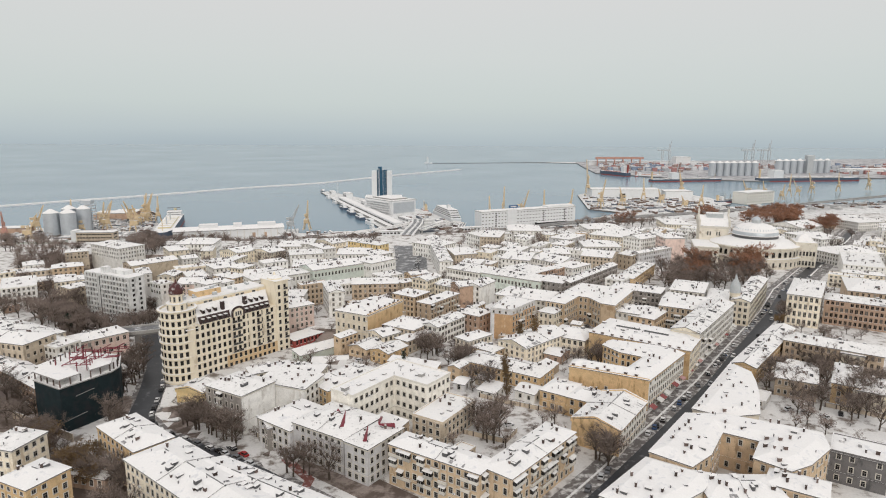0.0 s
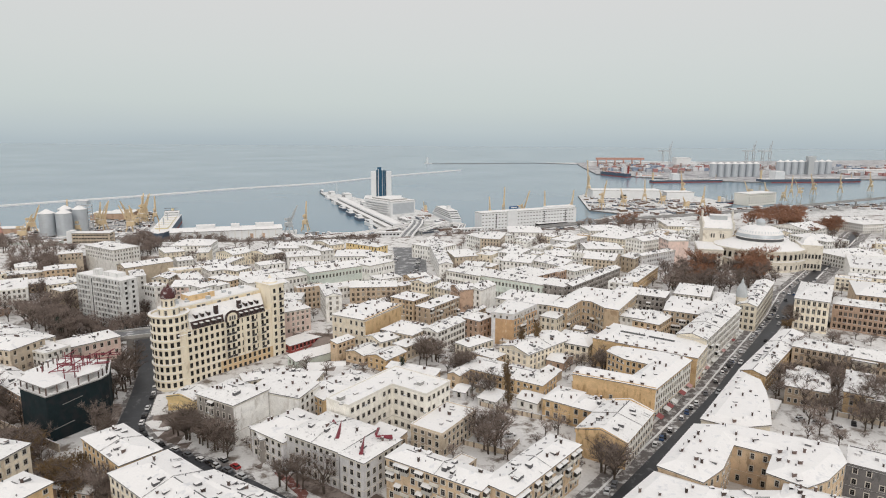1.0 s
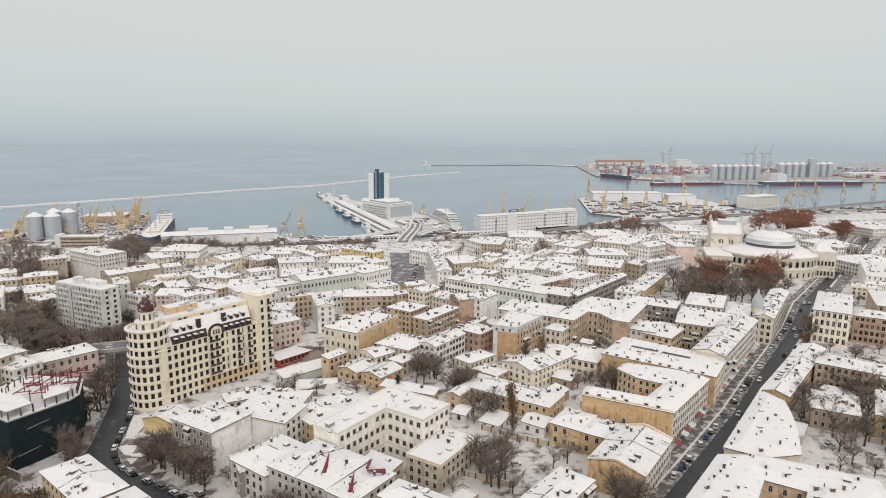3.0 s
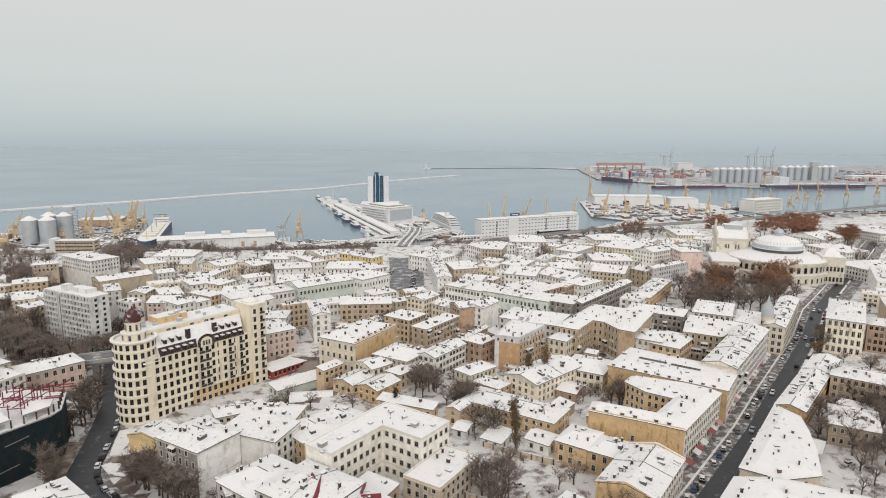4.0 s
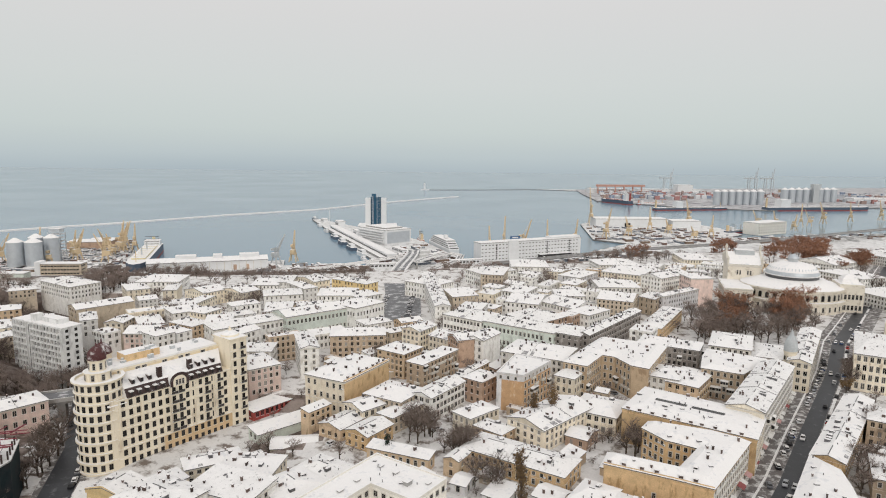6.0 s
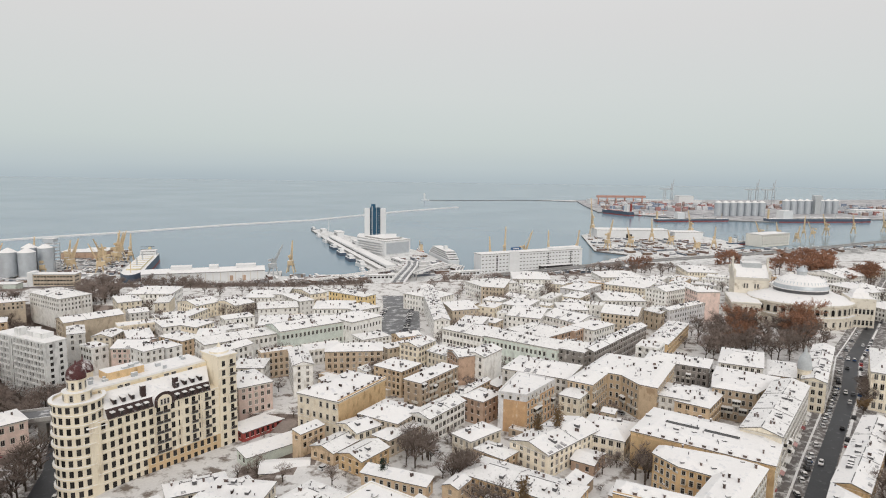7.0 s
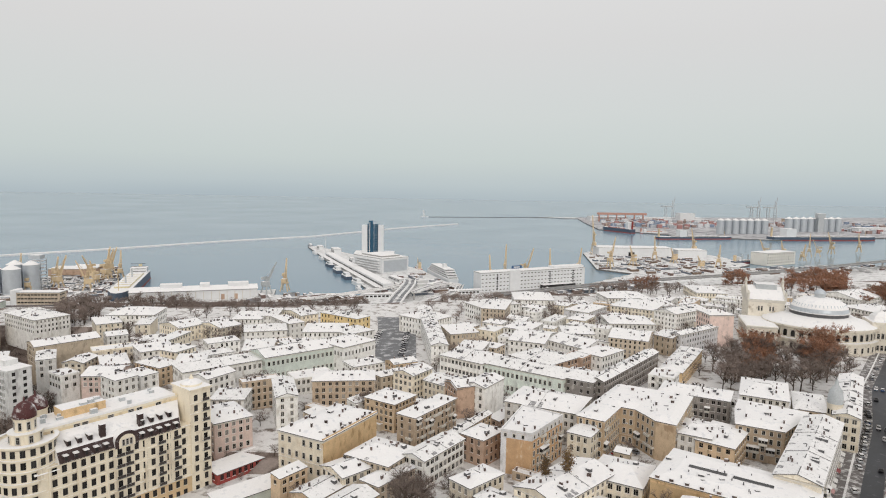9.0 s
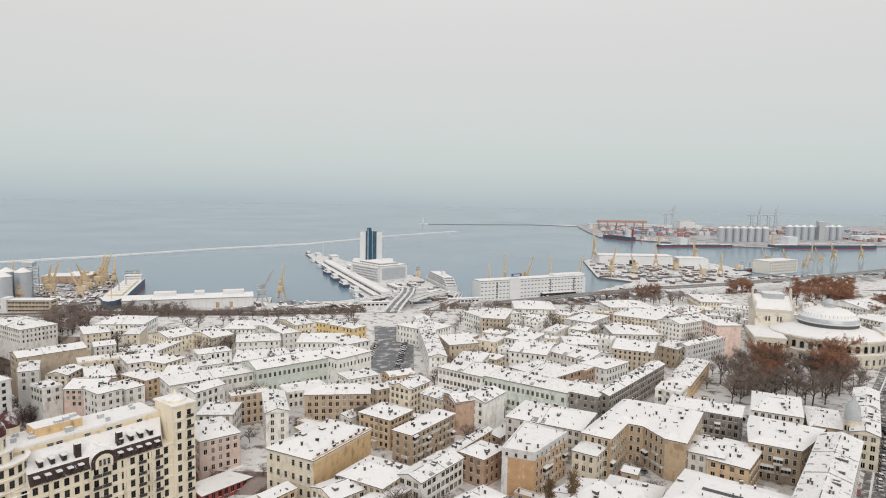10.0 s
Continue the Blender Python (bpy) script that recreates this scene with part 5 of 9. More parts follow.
house(-21.3, 220.5, 12.7, 7.6, -34, 6.5, "shed", "brown", chim=0, over=0.2, plain=True)
house(27.1, 390.2, 13.2, 5.5, 57, 2.8, "shed", "brick", chim=1, over=0.2, plain=True)
house(-137.1, 385.7, 7.0, 5.0, -38, 3.2, "flat", "tan", chim=1, over=0.2, plain=True)
house(-163.7, 563.7, 14.7, 10.1, 125, 6.1, "gable", "white", chim=2, over=0.3, plain=True)
house(47.4, 288.1, 8.8, 6.7, 55, 4, "shed", "brown", chim=1, over=0.2, plain=True)
house(423.9, 641.1, 13.0, 10.4, -33, 6.1, "gable", "cream", chim=4, over=0.3, plain=True)
house(279.9, 638.2, 17.2, 12.6, -29, 6.1, "hip", "white", chim=3, over=0.3, plain=True)
house(261.0, 683.8, 26.5, 13.8, -30, 9.1, "flat", "white", chim=4, over=0.3, plain=True)
house(308.9, 647.5, 12.6, 11.4, 57, 10.6, "gable", "white", chim=2, over=0.3, plain=True)
house(305.7, 468.2, 26.6, 10.2, -29, 9.1, "hip", "cream", chim=4, over=0.3, plain=True)
house(309.9, 449.8, 22.3, 9.6, -32, 6.1, "flat", "white", chim=4, over=0.3, plain=True)
house(28.1, 366.1, 10.6, 4.3, 58, 3.2, "flat", "tan", chim=1, over=0.2, plain=True)
house(139.8, 660.8, 17.9, 9.8, -29, 6.1, "flat", "tan", chim=4, over=0.3, plain=True)
house(-198.0, 254.5, 12.2, 4.3, -35, 4, "flat", "white", chim=1, over=0.2, plain=True)
house(-54.0, 321.9, 12.6, 4.9, 54, 6.5, "shed", "tan", chim=0, over=0.2, plain=True)
house(-299.5, 394.5, 6.6, 5.9, -34, 2.8, "flat", "brown", chim=1, over=0.2, plain=True)
house(32.0, 535.7, 19.2, 14.0, 61, 10.6, "flat", "cream", chim=2, over=0.3, plain=True)
house(103.3, 584.0, 23.6, 14.3, 58, 9.1, "gable", "cream", chim=2, over=0.3, plain=True)
house(-154.6, 420.7, 15.6, 9.6, -34, 11, "gable", "white", chim=3, over=0.3, plain=True)
house(515.0, 777.1, 12.8, 9.4, 58, 6.1, "gable", "white", chim=2, over=0.3, plain=True)
house(290.8, 396.8, 7.2, 4.5, 58, 4, "shed", "brown", chim=1, over=0.2, plain=True)
house(346.8, 490.4, 23.3, 10.4, 63, 9.1, "gable", "cream", chim=2, over=0.3, plain=True)
house(-102.4, 501.0, 13.7, 10.3, 34, 8.4, "flat", "beige", chim=2, over=0.3, plain=True)
house(194.8, 580.6, 12.1, 9.4, -32, 8.4, "hip", "cream", chim=4, over=0.3, plain=True)
house(-151.6, 393.4, 9.4, 5.6, 54, 3.2, "gable", "brown", chim=1, over=0.2, plain=True)
house(150.6, 588.9, 16.0, 10.1, -32, 8.4, "flat", "cream", chim=4, over=0.3, plain=True)
house(382.4, 596.5, 26.9, 9.3, 56, 9.1, "flat", "white", chim=3, over=0.3, plain=True)
house(497.4, 767.6, 15.1, 14.8, -34, 6.1, "gable", "white", chim=4, over=0.3, plain=True)
house(4.8, 280.4, 8.7, 6.2, 59, 6.5, "gable", "tan", chim=0, over=0.2, plain=True)
house(-137.5, 478.3, 18.5, 11.6, 37, 6.1, "gable", "white", chim=3, over=0.3, plain=True)
house(154.8, 378.7, 9.2, 7.4, -30, 4, "shed", "beige", chim=0, over=0.2, plain=True)
house(-304.4, 471.4, 15.5, 9.4, 36, 6.1, "flat", "beige", chim=2, over=0.3, plain=True)
house(150.8, 365.0, 11.6, 5.2, -30, 4, "flat", "brown", chim=0, over=0.2, plain=True)
house(-308.6, 404.0, 13.0, 10.1, -33, 8, "gable", "white", chim=2, over=0.3, plain=True)
house(-28.2, 436.9, 18.0, 9.2, 38, 8.4, "hip", "beige", chim=2, over=0.3, plain=True)
house(-57.6, 381.1, 8.9, 4.5, 60, 6.5, "shed", "beige", chim=0, over=0.2, plain=True)
house(31.7, 332.2, 8.8, 4.0, -32, 3.2, "flat", "brown", chim=1, over=0.2, plain=True)
house(405.9, 561.1, 18.0, 11.6, -32, 9.1, "hip", "tan", chim=3, over=0.3, plain=True)
house(-41.1, 385.0, 8.4, 6.7, 60, 2.8, "shed", "brown", chim=0, over=0.2, plain=True)
house(80.6, 396.4, 8.5, 5.9, -37, 4, "shed", "brown", chim=1, over=0.2, plain=True)
house(399.7, 743.0, 23.8, 9.9, 59, 6.1, "hip", "white", chim=4, over=0.3, plain=True)
house(111.8, 388.0, 6.8, 5.6, 55, 3.2, "shed", "white", chim=0, over=0.2, plain=True)
house(-304.7, 444.8, 25.5, 9.7, 37, 10.6, "gable", "beige", chim=4, over=0.3, plain=True)
house(202.2, 689.4, 20.6, 14.7, 61, 6.1, "gable", "white", chim=3, over=0.3, plain=True)
house(-241.8, 312.3, 6.6, 6.3, -34, 6.5, "shed", "tan", chim=1, over=0.2, plain=True)
house(16.9, 273.7, 7.6, 4.9, -31, 2.8, "shed", "beige", chim=1, over=0.2, plain=True)
house(110.2, 545.9, 12.3, 11.9, 63, 10.6, "flat", "white", chim=4, over=0.3, plain=True)
house(410.0, 593.8, 12.5, 11.3, 62, 8.4, "gable", "white", chim=2, over=0.3, plain=True)

house(-6.3, 374.1, 9.5, 31, -34, 13, "hip", "brown", chim=6, balc=.3)
house(-23.7, 385.6, 17, 16, -33, 13, "hip", "tan", chim=5)
house(-2.6, 337, 10.4, 25.6, -35, 10.5, "gable", "white", chim=2, across=True, gap=2.6, win=(1.8, 2.0))
house(16.5, 351, 11, 14, -38, 11, "hip", "brick", chim=2)
house(43.5, 314.7, 18, 34, -45, 9, "gable", "cream", chim=6, across=True)
house(13, 318.2, 10, 17, -46, 8, "hip", "cream", chim=3)
house(19.7, 306.5, 13.6, 9, -40, 6, "gable", "tan", chim=1)
house(-33.6, 323.9, 13.3, 13.4, -45, 8, "gable", "cream", chim=2, across=True)
house(-22, 332.7, 19.4, 19, -30, 10, "hip", "beige", chim=3)
house(-41.5, 312.5, 11.5, 15, -33, 5, "gable", "tan", chim=1, across=True)
house(-29.5, 304.3, 11.5, 15, -35, 6, "gable", "ochre", chim=1, across=True)
house(-16, 287.5, 25, 5.5, -22, 4.5, "shed", "tan", near=True, chim=1)

# houses with wings and courtyards
white_clinic = wing_house([(-34.7, 220.4), (-21.1, 240.2), (-7.7, 231.0), (1.1, 243.8), (-21.4, 259.2), (-43.8, 226.6)], 17, "flat", "ivory", blank=(3, 4, 5), gap=2.7, win=(1.4, 1.7), st=4, chim=0,
                          label="pale cream four-storey clinic with flat snow-covered roof")
wing_house([(64.8, 189.3), (75, 180.5), (83.5, 188), (93.4, 203.4), (103.6, 197), (96.3, 186), (104, 178.5), (112, 182.5), (123.6, 192.8), (127, 203.5), (112, 211.5), (99, 217.5), (86.3, 217.6)], 13, "hip", "tan", 1.7, 4.0, blank=(0, 9, 10, 11), chim=24, gap=3.3)
wing_house([(44, 166.5), (57, 157), (74, 169.5), (81.5, 178.5), (75, 181), (63.6, 188.2)], 11.5, "hip", "cream", 1.5, 3.2, blank=(1, 2, 3, 4), chim=11)
wing_house([(94.5, 174.2), (108, 165.5), (113.5, 174.5), (100, 182.5)], 11.6, "hip", "tan", 1.3, 3.0, blank=(1, 2, 3), chim=7)
wing_house([(93.8, 230.5), (104, 223.8), (117, 226.3), (125, 244), (130, 258), (133, 269), (128.9, 279.3)], 9, "hip", "cream", 1.7, 4.2, blank=(0, 5, 6), chim=9, gap=3.0)
party_house = wing_house([(52.3, 262.4), (71.2, 253.2), (82, 247.3), (107.6, 279.8), (97.4, 287.5), (77, 296), (73.1, 290.5), (78.5, 280.5), (87.6, 274.3), (76, 259.8), (55.5, 270)], 13.3, "hip", "ochre", 2.0, 3.0, blank=(0, 1), chim=9, gap=2.5, win=(1.2, 2.1), faces={2: "white"}, lift=0.8,
                         label="ochre brick house round a court with pale ornate street front")
for wx, wz in ((16, 5.2), (24, 4.6)):
    part("window", window_mesh(1.1, 2.1), party_house, pose(52.3 - sum(p for p in (52.3, 71.2, 82, 107.6, 97.4, 77, 73.1, 78.5, 87.6, 76, 55.5)) / 11, 262.4 - sum((262.4, 253.2, 247.3, 279.8, 287.5, 296, 290.5, 280.5, 274.3, 259.8, 270)) / 11, 0, 0, 0, -26) @ pose(wx, -0.15, wz))
slit_house = wing_house([(70.2, 307.6), (110.6, 280.8), (125, 303.5), (86.3, 331)], 14, "hip", "ochre", 1.4, 6.0, blank=(0,), chim=5, gap=2.4, faces={1: "cream"}, lift=0.3, label="ochre house with blank side wall and two dark roof lights")
tall_house = wing_house([(22.8, 338.6), (34.1, 334.6), (49.1, 355), (34, 365.5)], 17, "flat", "amber", blank=(0,), chim=3, gap=2.9, win=(1.2, 2.0), st=5, balc=0.22, label="tall stained amber house with pale attic storey and flat roof")
wing_house([(-62.3, 338.5), (-43.3, 328.8), (-27, 359), (-45, 368.5)], 15, "hip", "cream", 2.6, 7.0, blank=(1,), chim=16, gap=3.0, win=(1.2, 2.2), st=3, faces={1: "ochre"}, lift=1.0, balc=0.06, label="cream corner house with ochre party wall and many chimneys")
wing_house([(55.5, 357.8), (65.3, 351.7), (76.3, 369), (82, 366), (86.5, 353.4), (93, 349.2), (112.4, 383.5), (83, 399)], 16, "hip", "tan", 1.6, 3.2, blank=(4,), chim=12, gap=2.6, win=(1.1, 2.1), balc=0.16, label="tan four-storey house with wings round a car court")
house(120.5, 400.5, 31, 17, -28, 13.5, "hip", "slate", chim=9, gap=2.4, win=(1.3, 2.4), balc=.12, label="dark grey ornate four-storey house with snowy roof")
wing_house([(120.5, 357.5), (136.2, 349.2), (148.5, 361), (158, 372), (135, 387.5), (128, 375)], 14, "hip", "brown", 1.4, 4.0, chim=8, gap=2.7, win=(1.2, 2.2), st=4, balc=0.2)
house(219.1, 385.1, 17.3, 48.1, -32, 18.5, "hip", "cream", chim=3, gap=2.3, win=(1.3, 3.0), st=4, label="pale ornate corner palace with tall arched windows")
house(242.7, 368.0, 38.0, 16.5, -32, 15, "hip", "brick", chim=5, gap=2.4, win=(1.4, 2.4), st=4)
house(-189.5, 329, 26, 16, 49, 10.2, "hip", "pink", chim=3, base=-7, gap=3.2, win=(1.4, 2.3), st=2, label="long dusky pink two-storey mansion with snowy hipped roof")
house(-81.7, 237.3, 20, 17, -30, 14.5, "hip", "white", near=True, chim=4, face='slate', balc=.4, blank='r')
house(-112.3, 270.5, 12, 14, 72, 6.5, "gable", "yellow", near=True, chim=1, snow=M_SNOW_THIN, blank='l', base=-7.5)
house(-63.9, 245.9, 22.5, 14, -21, 13, "shed", "white", near=True, chim=3, rise=1.0, blank='fl')
house(-47.5, 252.5, 15.8, 17, -45, 10, "gable", "ochre", near=True, chim=3)
house(-62.8, 218.8, 12, 10, -55, 8.5, "gable", "slate", near=True, chim=0, across=True, label="small dark grey house with pedimented gable and pale trim")

# ---- apartment block with round corner tower ----
def corner_block():
    root = thing("apartment_block", pose(-123.5, 290, -7, 0, 0, 52), "cream stucco apartment block with round corner tower and dark mansard dormers", "apartment building")
    cream = mat("cream_block_stucco", (0.81, 0.735, 0.595), 0.85, 0.08, 5, 0.4, 0.15, stain=(0.62, 0.54, 0.42), stain_amount=0.25, stain_size=3, streak=0.25)
    ochre = mat("ochre_block_stucco", (0.63, 0.47, 0.29), 0.85, 0.1, 4, 0.4, 0.15)
    dark = mat("dark_brown_mansard_tile", (0.055, 0.036, 0.034), 0.6, 0.3, 2, 0.25, 0.4, stain=(0.5, 0.5, 0.52), stain_amount=0.1, stain_size=1.5)
    dome_m = mat("maroon_dome_tile", (0.085, 0.032, 0.032), 0.55, 0.3, 1.5, 0.25, 0.4, stain=(0.62, 0.6, 0.6), stain_amount=0.42, stain_size=4)
    part("wall", Geo().box(0, 58, 0, 21, -2, 27).mesh("wall", cream), root)
    part("base_course", Geo().box(20, 58.3, -0.3, 0, -2, 7.2).mesh("base_course", ochre), root)
    attic_m = mat("yellow_attic_stucco", (0.80, 0.68, 0.47), 0.85, 0.1, 4, 0.4, 0.15, stain=(0.62, 0.5, 0.33), stain_amount=0.25, stain_size=3)
    part("attic", Geo().box(4, 50.3, 8.5, 20.5, 27, 36.5).mesh("attic", attic_m), root)
    part("attic_cornice", Geo().box(3.7, 50.3, 8.2, 8.5, 35.6, 36.4, 0, 1).mesh("attic_cornice", cream, M_SNOW), root)
    part("attic_roof", Geo().box(3.6, 49.4, 8.1, 20.9, 36.5, 37.2, 0).mesh("attic_roof", M_SNOW), root)
    part("penthouse", Geo().box(12, 26, 12, 19, 37.2, 40, 0, 1).mesh("penthouse", WALLS["ochre"], M_SNOW), root)
    # mansard: steep dark tiles below, snow above
    g = Geo().add([(6, -0.5, 27), (46.5, -0.5, 27), (46.8, 1.4, 30.4), (6, 1.4, 30.4), (6, 8.4, 34.6), (50.3, 8.4, 34.6), (6, 8.5, 27), (50.3, 8.5, 27)],
                  [[0, 1, 2, 3], [3, 2, 5, 4], [0, 3, 4, 6], [1, 7, 5, 2], [4, 5, 7, 6], [0, 6, 7, 1]], [0, 1, 1, 1, 1, 1])
    mansard = part("mansard_roof", g.mesh("mansard_roof", dark, M_SNOW), root, None, "dark tiled mansard under snow")
    g = Geo().add([(-1, -0.4, 25.5), (6, -0.4, 25.5), (6, 8.5, 31), (-1, 8.5, 31), (-1, 8.5, 25.5), (6, 8.5, 25.5)], [[0, 1, 2, 3], [0, 3, 4], [1, 5, 2], [2, 5, 4, 3], [0, 4, 5, 1]])
    part("side_roof", g.mesh("side_roof", M_SNOW), root)
    g = Geo().box(-0.6, 0.6, -0.1, 2.6, 0, 1.7, 0)
    g.box(-0.75, 0.75, -0.35, 2.8, 1.7, 2.05, 2)
    g.add([(-0.42, -0.12, 0.25), (0.42, -0.12, 0.25), (0.42, -0.12, 1.5), (-0.42, -0.12, 1.5)], [[0, 1, 2, 3]], 1)
    dorm = g.mesh("dormer", dark, M_GLASS, M_SNOW)
    for i in range(5):
        part("dormer", dorm, mansard, pose(8 + 3.1 * i, -0.35, 27.5))
        part("dormer", dorm, mansard, pose(32.5 + 3.1 * i, -0.35, 27.5))
    for i in range(3):
        part("dormer", dorm, mansard, pose(10 + 3.3 * i, 2.2, 31.2))
    for i in range(4):
        part("dormer", dorm, mansard, pose(34 + 3.3 * i, 2.2, 31.2))
    # round-headed gable over the middle bays: dark arch round a pale panel
    def arch_prism(cx, w, hs, hr, y0, y1, z0):
        pts = [(cx - w, 0), (cx + w, 0)] + [(cx + w * math.cos(radians(a)), hs + hr * math.sin(radians(a))) for a in range(0, 181, 20)]
        n = len(pts)
        return Geo().add([(x, y0, z0 + z) for x, z in pts] + [(x, y1, z0 + z) for x, z in pts],
                         [list(range(n)), list(range(n, 2 * n))[::-1]] + [[(i + 1) % n, i, n + i, n + (i + 1) % n] for i in range(n)], [0, 0] + [1] * n)

    gable = part("gable", arch_prism(27, 4.0, 2.4, 3.0, -0.75, 4.5, 26.6).mesh("gable", dark, M_SNOW), root, None, "dark arched gable with snow on its back")
    part("gable_panel", arch_prism(27, 2.7, 2.2, 2.2, -0.95, -0.75, 26.4).mesh("gable_panel", cream, cream), gable)
    for x in (25.7, 27, 28.3):
        part("window", window_mesh(0.8, 2.0), gable, pose(x, -0.96, 27.2))
    for x in (20.6, 33.4):
        part("chimney", Geo().box(x - 0.9, x + 0.9, 2.2, 3.6, 29, 35.2, 0, 1).mesh("chimney", dark, M_SNOW), mansard)
    # pilasters dividing the front, and rails of the upper flats
    for x in (3.2, 11.8, 20.4, 33.6, 42.2):
        part("pilaster", Geo().box(x - 0.35, x + 0.35, -0.3, 0, 7.4, 26.6).mesh("pilaster", cream), root)
    rail_m = mat("dark_balcony_iron", (0.06, 0.052, 0.048), 0.6, 0.2, 1, 0.2, 0)
    rail = Geo()
    rail.box(-1.35, 1.35, -1.0, 0, -0.18, 0, 0, 2)
    rail.box(-1.34, 1.34, -0.98, -0.94, 0, 0.95, 1)
    rail.box(-1.36, 1.36, -1.0, -0.92, 0.95, 1.02, 1, 2)
    rail_me = rail.mesh("railed_balcony", M_CONC, rail_m, M_SNOW)
    for k in range(2, 7):
        for x in (24.76, 27.64, 39.16, 44.92):
            part("railed_balcony", rail_me, root, pose(x, 0, k * 27 / 7 + 0.5))
    for k in range(2, 10):
        part("railed_balcony", rail_me, root, pose(56.1, -0.6, k * 27 / 7 + 0.5))
    # plant on the upper roofs
    r9 = random.Random(12)
    for _ in range(14):
        x, y, w = r9.uniform(6, 45), r9.uniform(9.5, 18.5), r9.uniform(0.5, 1.3)
        z = 40 if 12 < x < 25 and y > 12.5 else 37.2
        part("roof_vent", Geo().box(x - w, x + w, y - w * 0.6, y + w * 0.6, z - 0.2, z + r9.uniform(0.7, 1.6), 0, 1).mesh("roof_vent", M_CRANE_GREY, M_SNOW), root)
    # end tower
    part("end_tower", Geo().box(50.4, 58.4, -0.6, 12, -2, 39.6).mesh("end_tower", cream), root)
    part("end_tower_cornice", Geo().box(49.9, 58.9, -1.1, 12.5, 39.6, 40.2, 0, 1).mesh("end_tower_cornice", cream, M_SNOW), root)
    part("end_cupola", Geo().lathe([(3.9, 40.2), (3.8, 40.9), (2.6, 41.8), (0.9, 42.4), (0.3, 43.8), (0.01, 44.2)], 20, [0, 1, 1, 0, 0], 54.4, 5.5).mesh("end_cupola", cream, M_SNOW), root)
    # bands between storeys
    fh = 27 / 7
    for k in range(1, 8):
        part("string_course", Geo().box(2, 58.2, -0.45 if k in (2, 7) else -0.22, 0, k * fh - 0.2, k * fh + 0.15, 0, 1).mesh("string_course", cream, M_SNOW), root)
    for k in range(8, 10):
        part("string_course", Geo().box(50.2, 58.7, -0.95, -0.6, k * fh - 0.2, k * fh + 0.15, 0, 1).mesh("string_course", cream, M_SNOW), root)
    g = Geo().box(-0.95, 0.95, -0.14, 0.02, -0.14, 0.0, 2, 3).box(-0.72, 0.72, -0.03, 0.02, 0, 2.3, 0)
    for x0, x1 in ((-0.64, -0.04), (0.04, 0.64)):
        g.add([(x0, -0.034, 0.06), (x1, -0.034, 0.06), (x1, -0.034, 2.24), (x0, -0.034, 2.24)], [[0, 1, 2, 3]], 1)
    wm = g.mesh("window", rail_m, M_GLASS, cream, M_SNOW)
    for k in range(7):
        for i in range(16):
            x = 4.6 + 2.88 * i
            part("window", wm, root, pose(x, -0.02 if not (k < 2 and x > 20) else -0.32, k * fh + 0.95))
    for k in range(10):
        for x in (52.5, 56.2):
            part("window", wm, root, pose(x, -0.62, k * fh + 0.8))
        for y in (1.5, 5, 8.5):
            part("window", wm, root, pose(58.42, y, k * fh + 0.8, 0, 0, 90))
    for y in (13.5, 17.5):
        for k in range(7):
            part("window", wm, root, pose(58.02, y, k * fh + 0.9, 0, 0, 90))
    for x in (8, 15, 17.6, 26, 33, 36, 43):
        part("window", window_mesh(1.9, 2.8), root, pose(x, 8.48, 33.2))
    # round tower at the street corner
    tx, ty, r = 0.0, 8.6, 8.2
    tower = part("round_tower", Geo().lathe([(r, -2), (r, 35.4), (r - 0.5, 35.4), (r - 0.5, 34.6), (0.01, 34.6)], 40, [0, 0, 0, 1], tx, ty).mesh("round_tower", cream, M_SNOW), root)
    th = 3.86
    for k in range(9):
        z = 1.0 + k * th
        o = 0.75 if k in (1, 3, 5, 6) else 0.4
        part("balcony_ring", Geo().lathe([(r, z - 1.0), (r + o, z - 0.95), (r + o, z - 0.2 if o > 0.5 else z - 0.65), (r, z - 0.18 if o > 0.5 else z - 0.6)], 40, [0, 0, 1], tx, ty).mesh("balcony_ring", cream, M_SNOW), tower)
        for a in range(-172, -1, 19):
            if -15 < a:
                continue
            ca, sa = math.cos(radians(a)), math.sin(radians(a))
            part("window", wm, tower, pose(tx + r * ca, ty + r * sa, z + 0.1, 0, 0, a + 90))
        for a in (170, 150, 130):
            ca, sa = math.cos(radians(a)), math.sin(radians(a))
            part("window", wm, tower, pose(tx + r * ca, ty + r * sa, z + 0.1, 0, 0, a + 90))
    part("tower_cornice", Geo().lathe([(r, 34.2), (r + 0.9, 34.9), (r + 0.9, 35.5), (r - 0.4, 35.6)], 40, [0, 0, 1], tx, ty).mesh("tower_cornice", cream, M_SNOW), tower)
    lantern = part("lantern", Geo().lathe([(4.6, 34.6), (4.6, 37.4), (5.0, 37.7), (5.0, 38.0), (3.0, 38.1), (3.0, 41.8), (3.4, 42.0), (3.4, 42.3)], 24, [0, 0, 0, 1, 0, 0, 0], tx, ty).mesh("lantern", cream, M_SNOW), root)
    part("dome", Geo().lathe([(3.2, 42.3), (3.3, 43.6), (2.9, 45.2), (2.0, 46.4), (0.9, 47.1), (0.3, 47.4), (0.25, 48.4), (0.01, 48.8)], 24, 0, tx, ty).mesh("dome", dome_m, smooth=True), lantern, None, "maroon tiled dome dusted with snow")
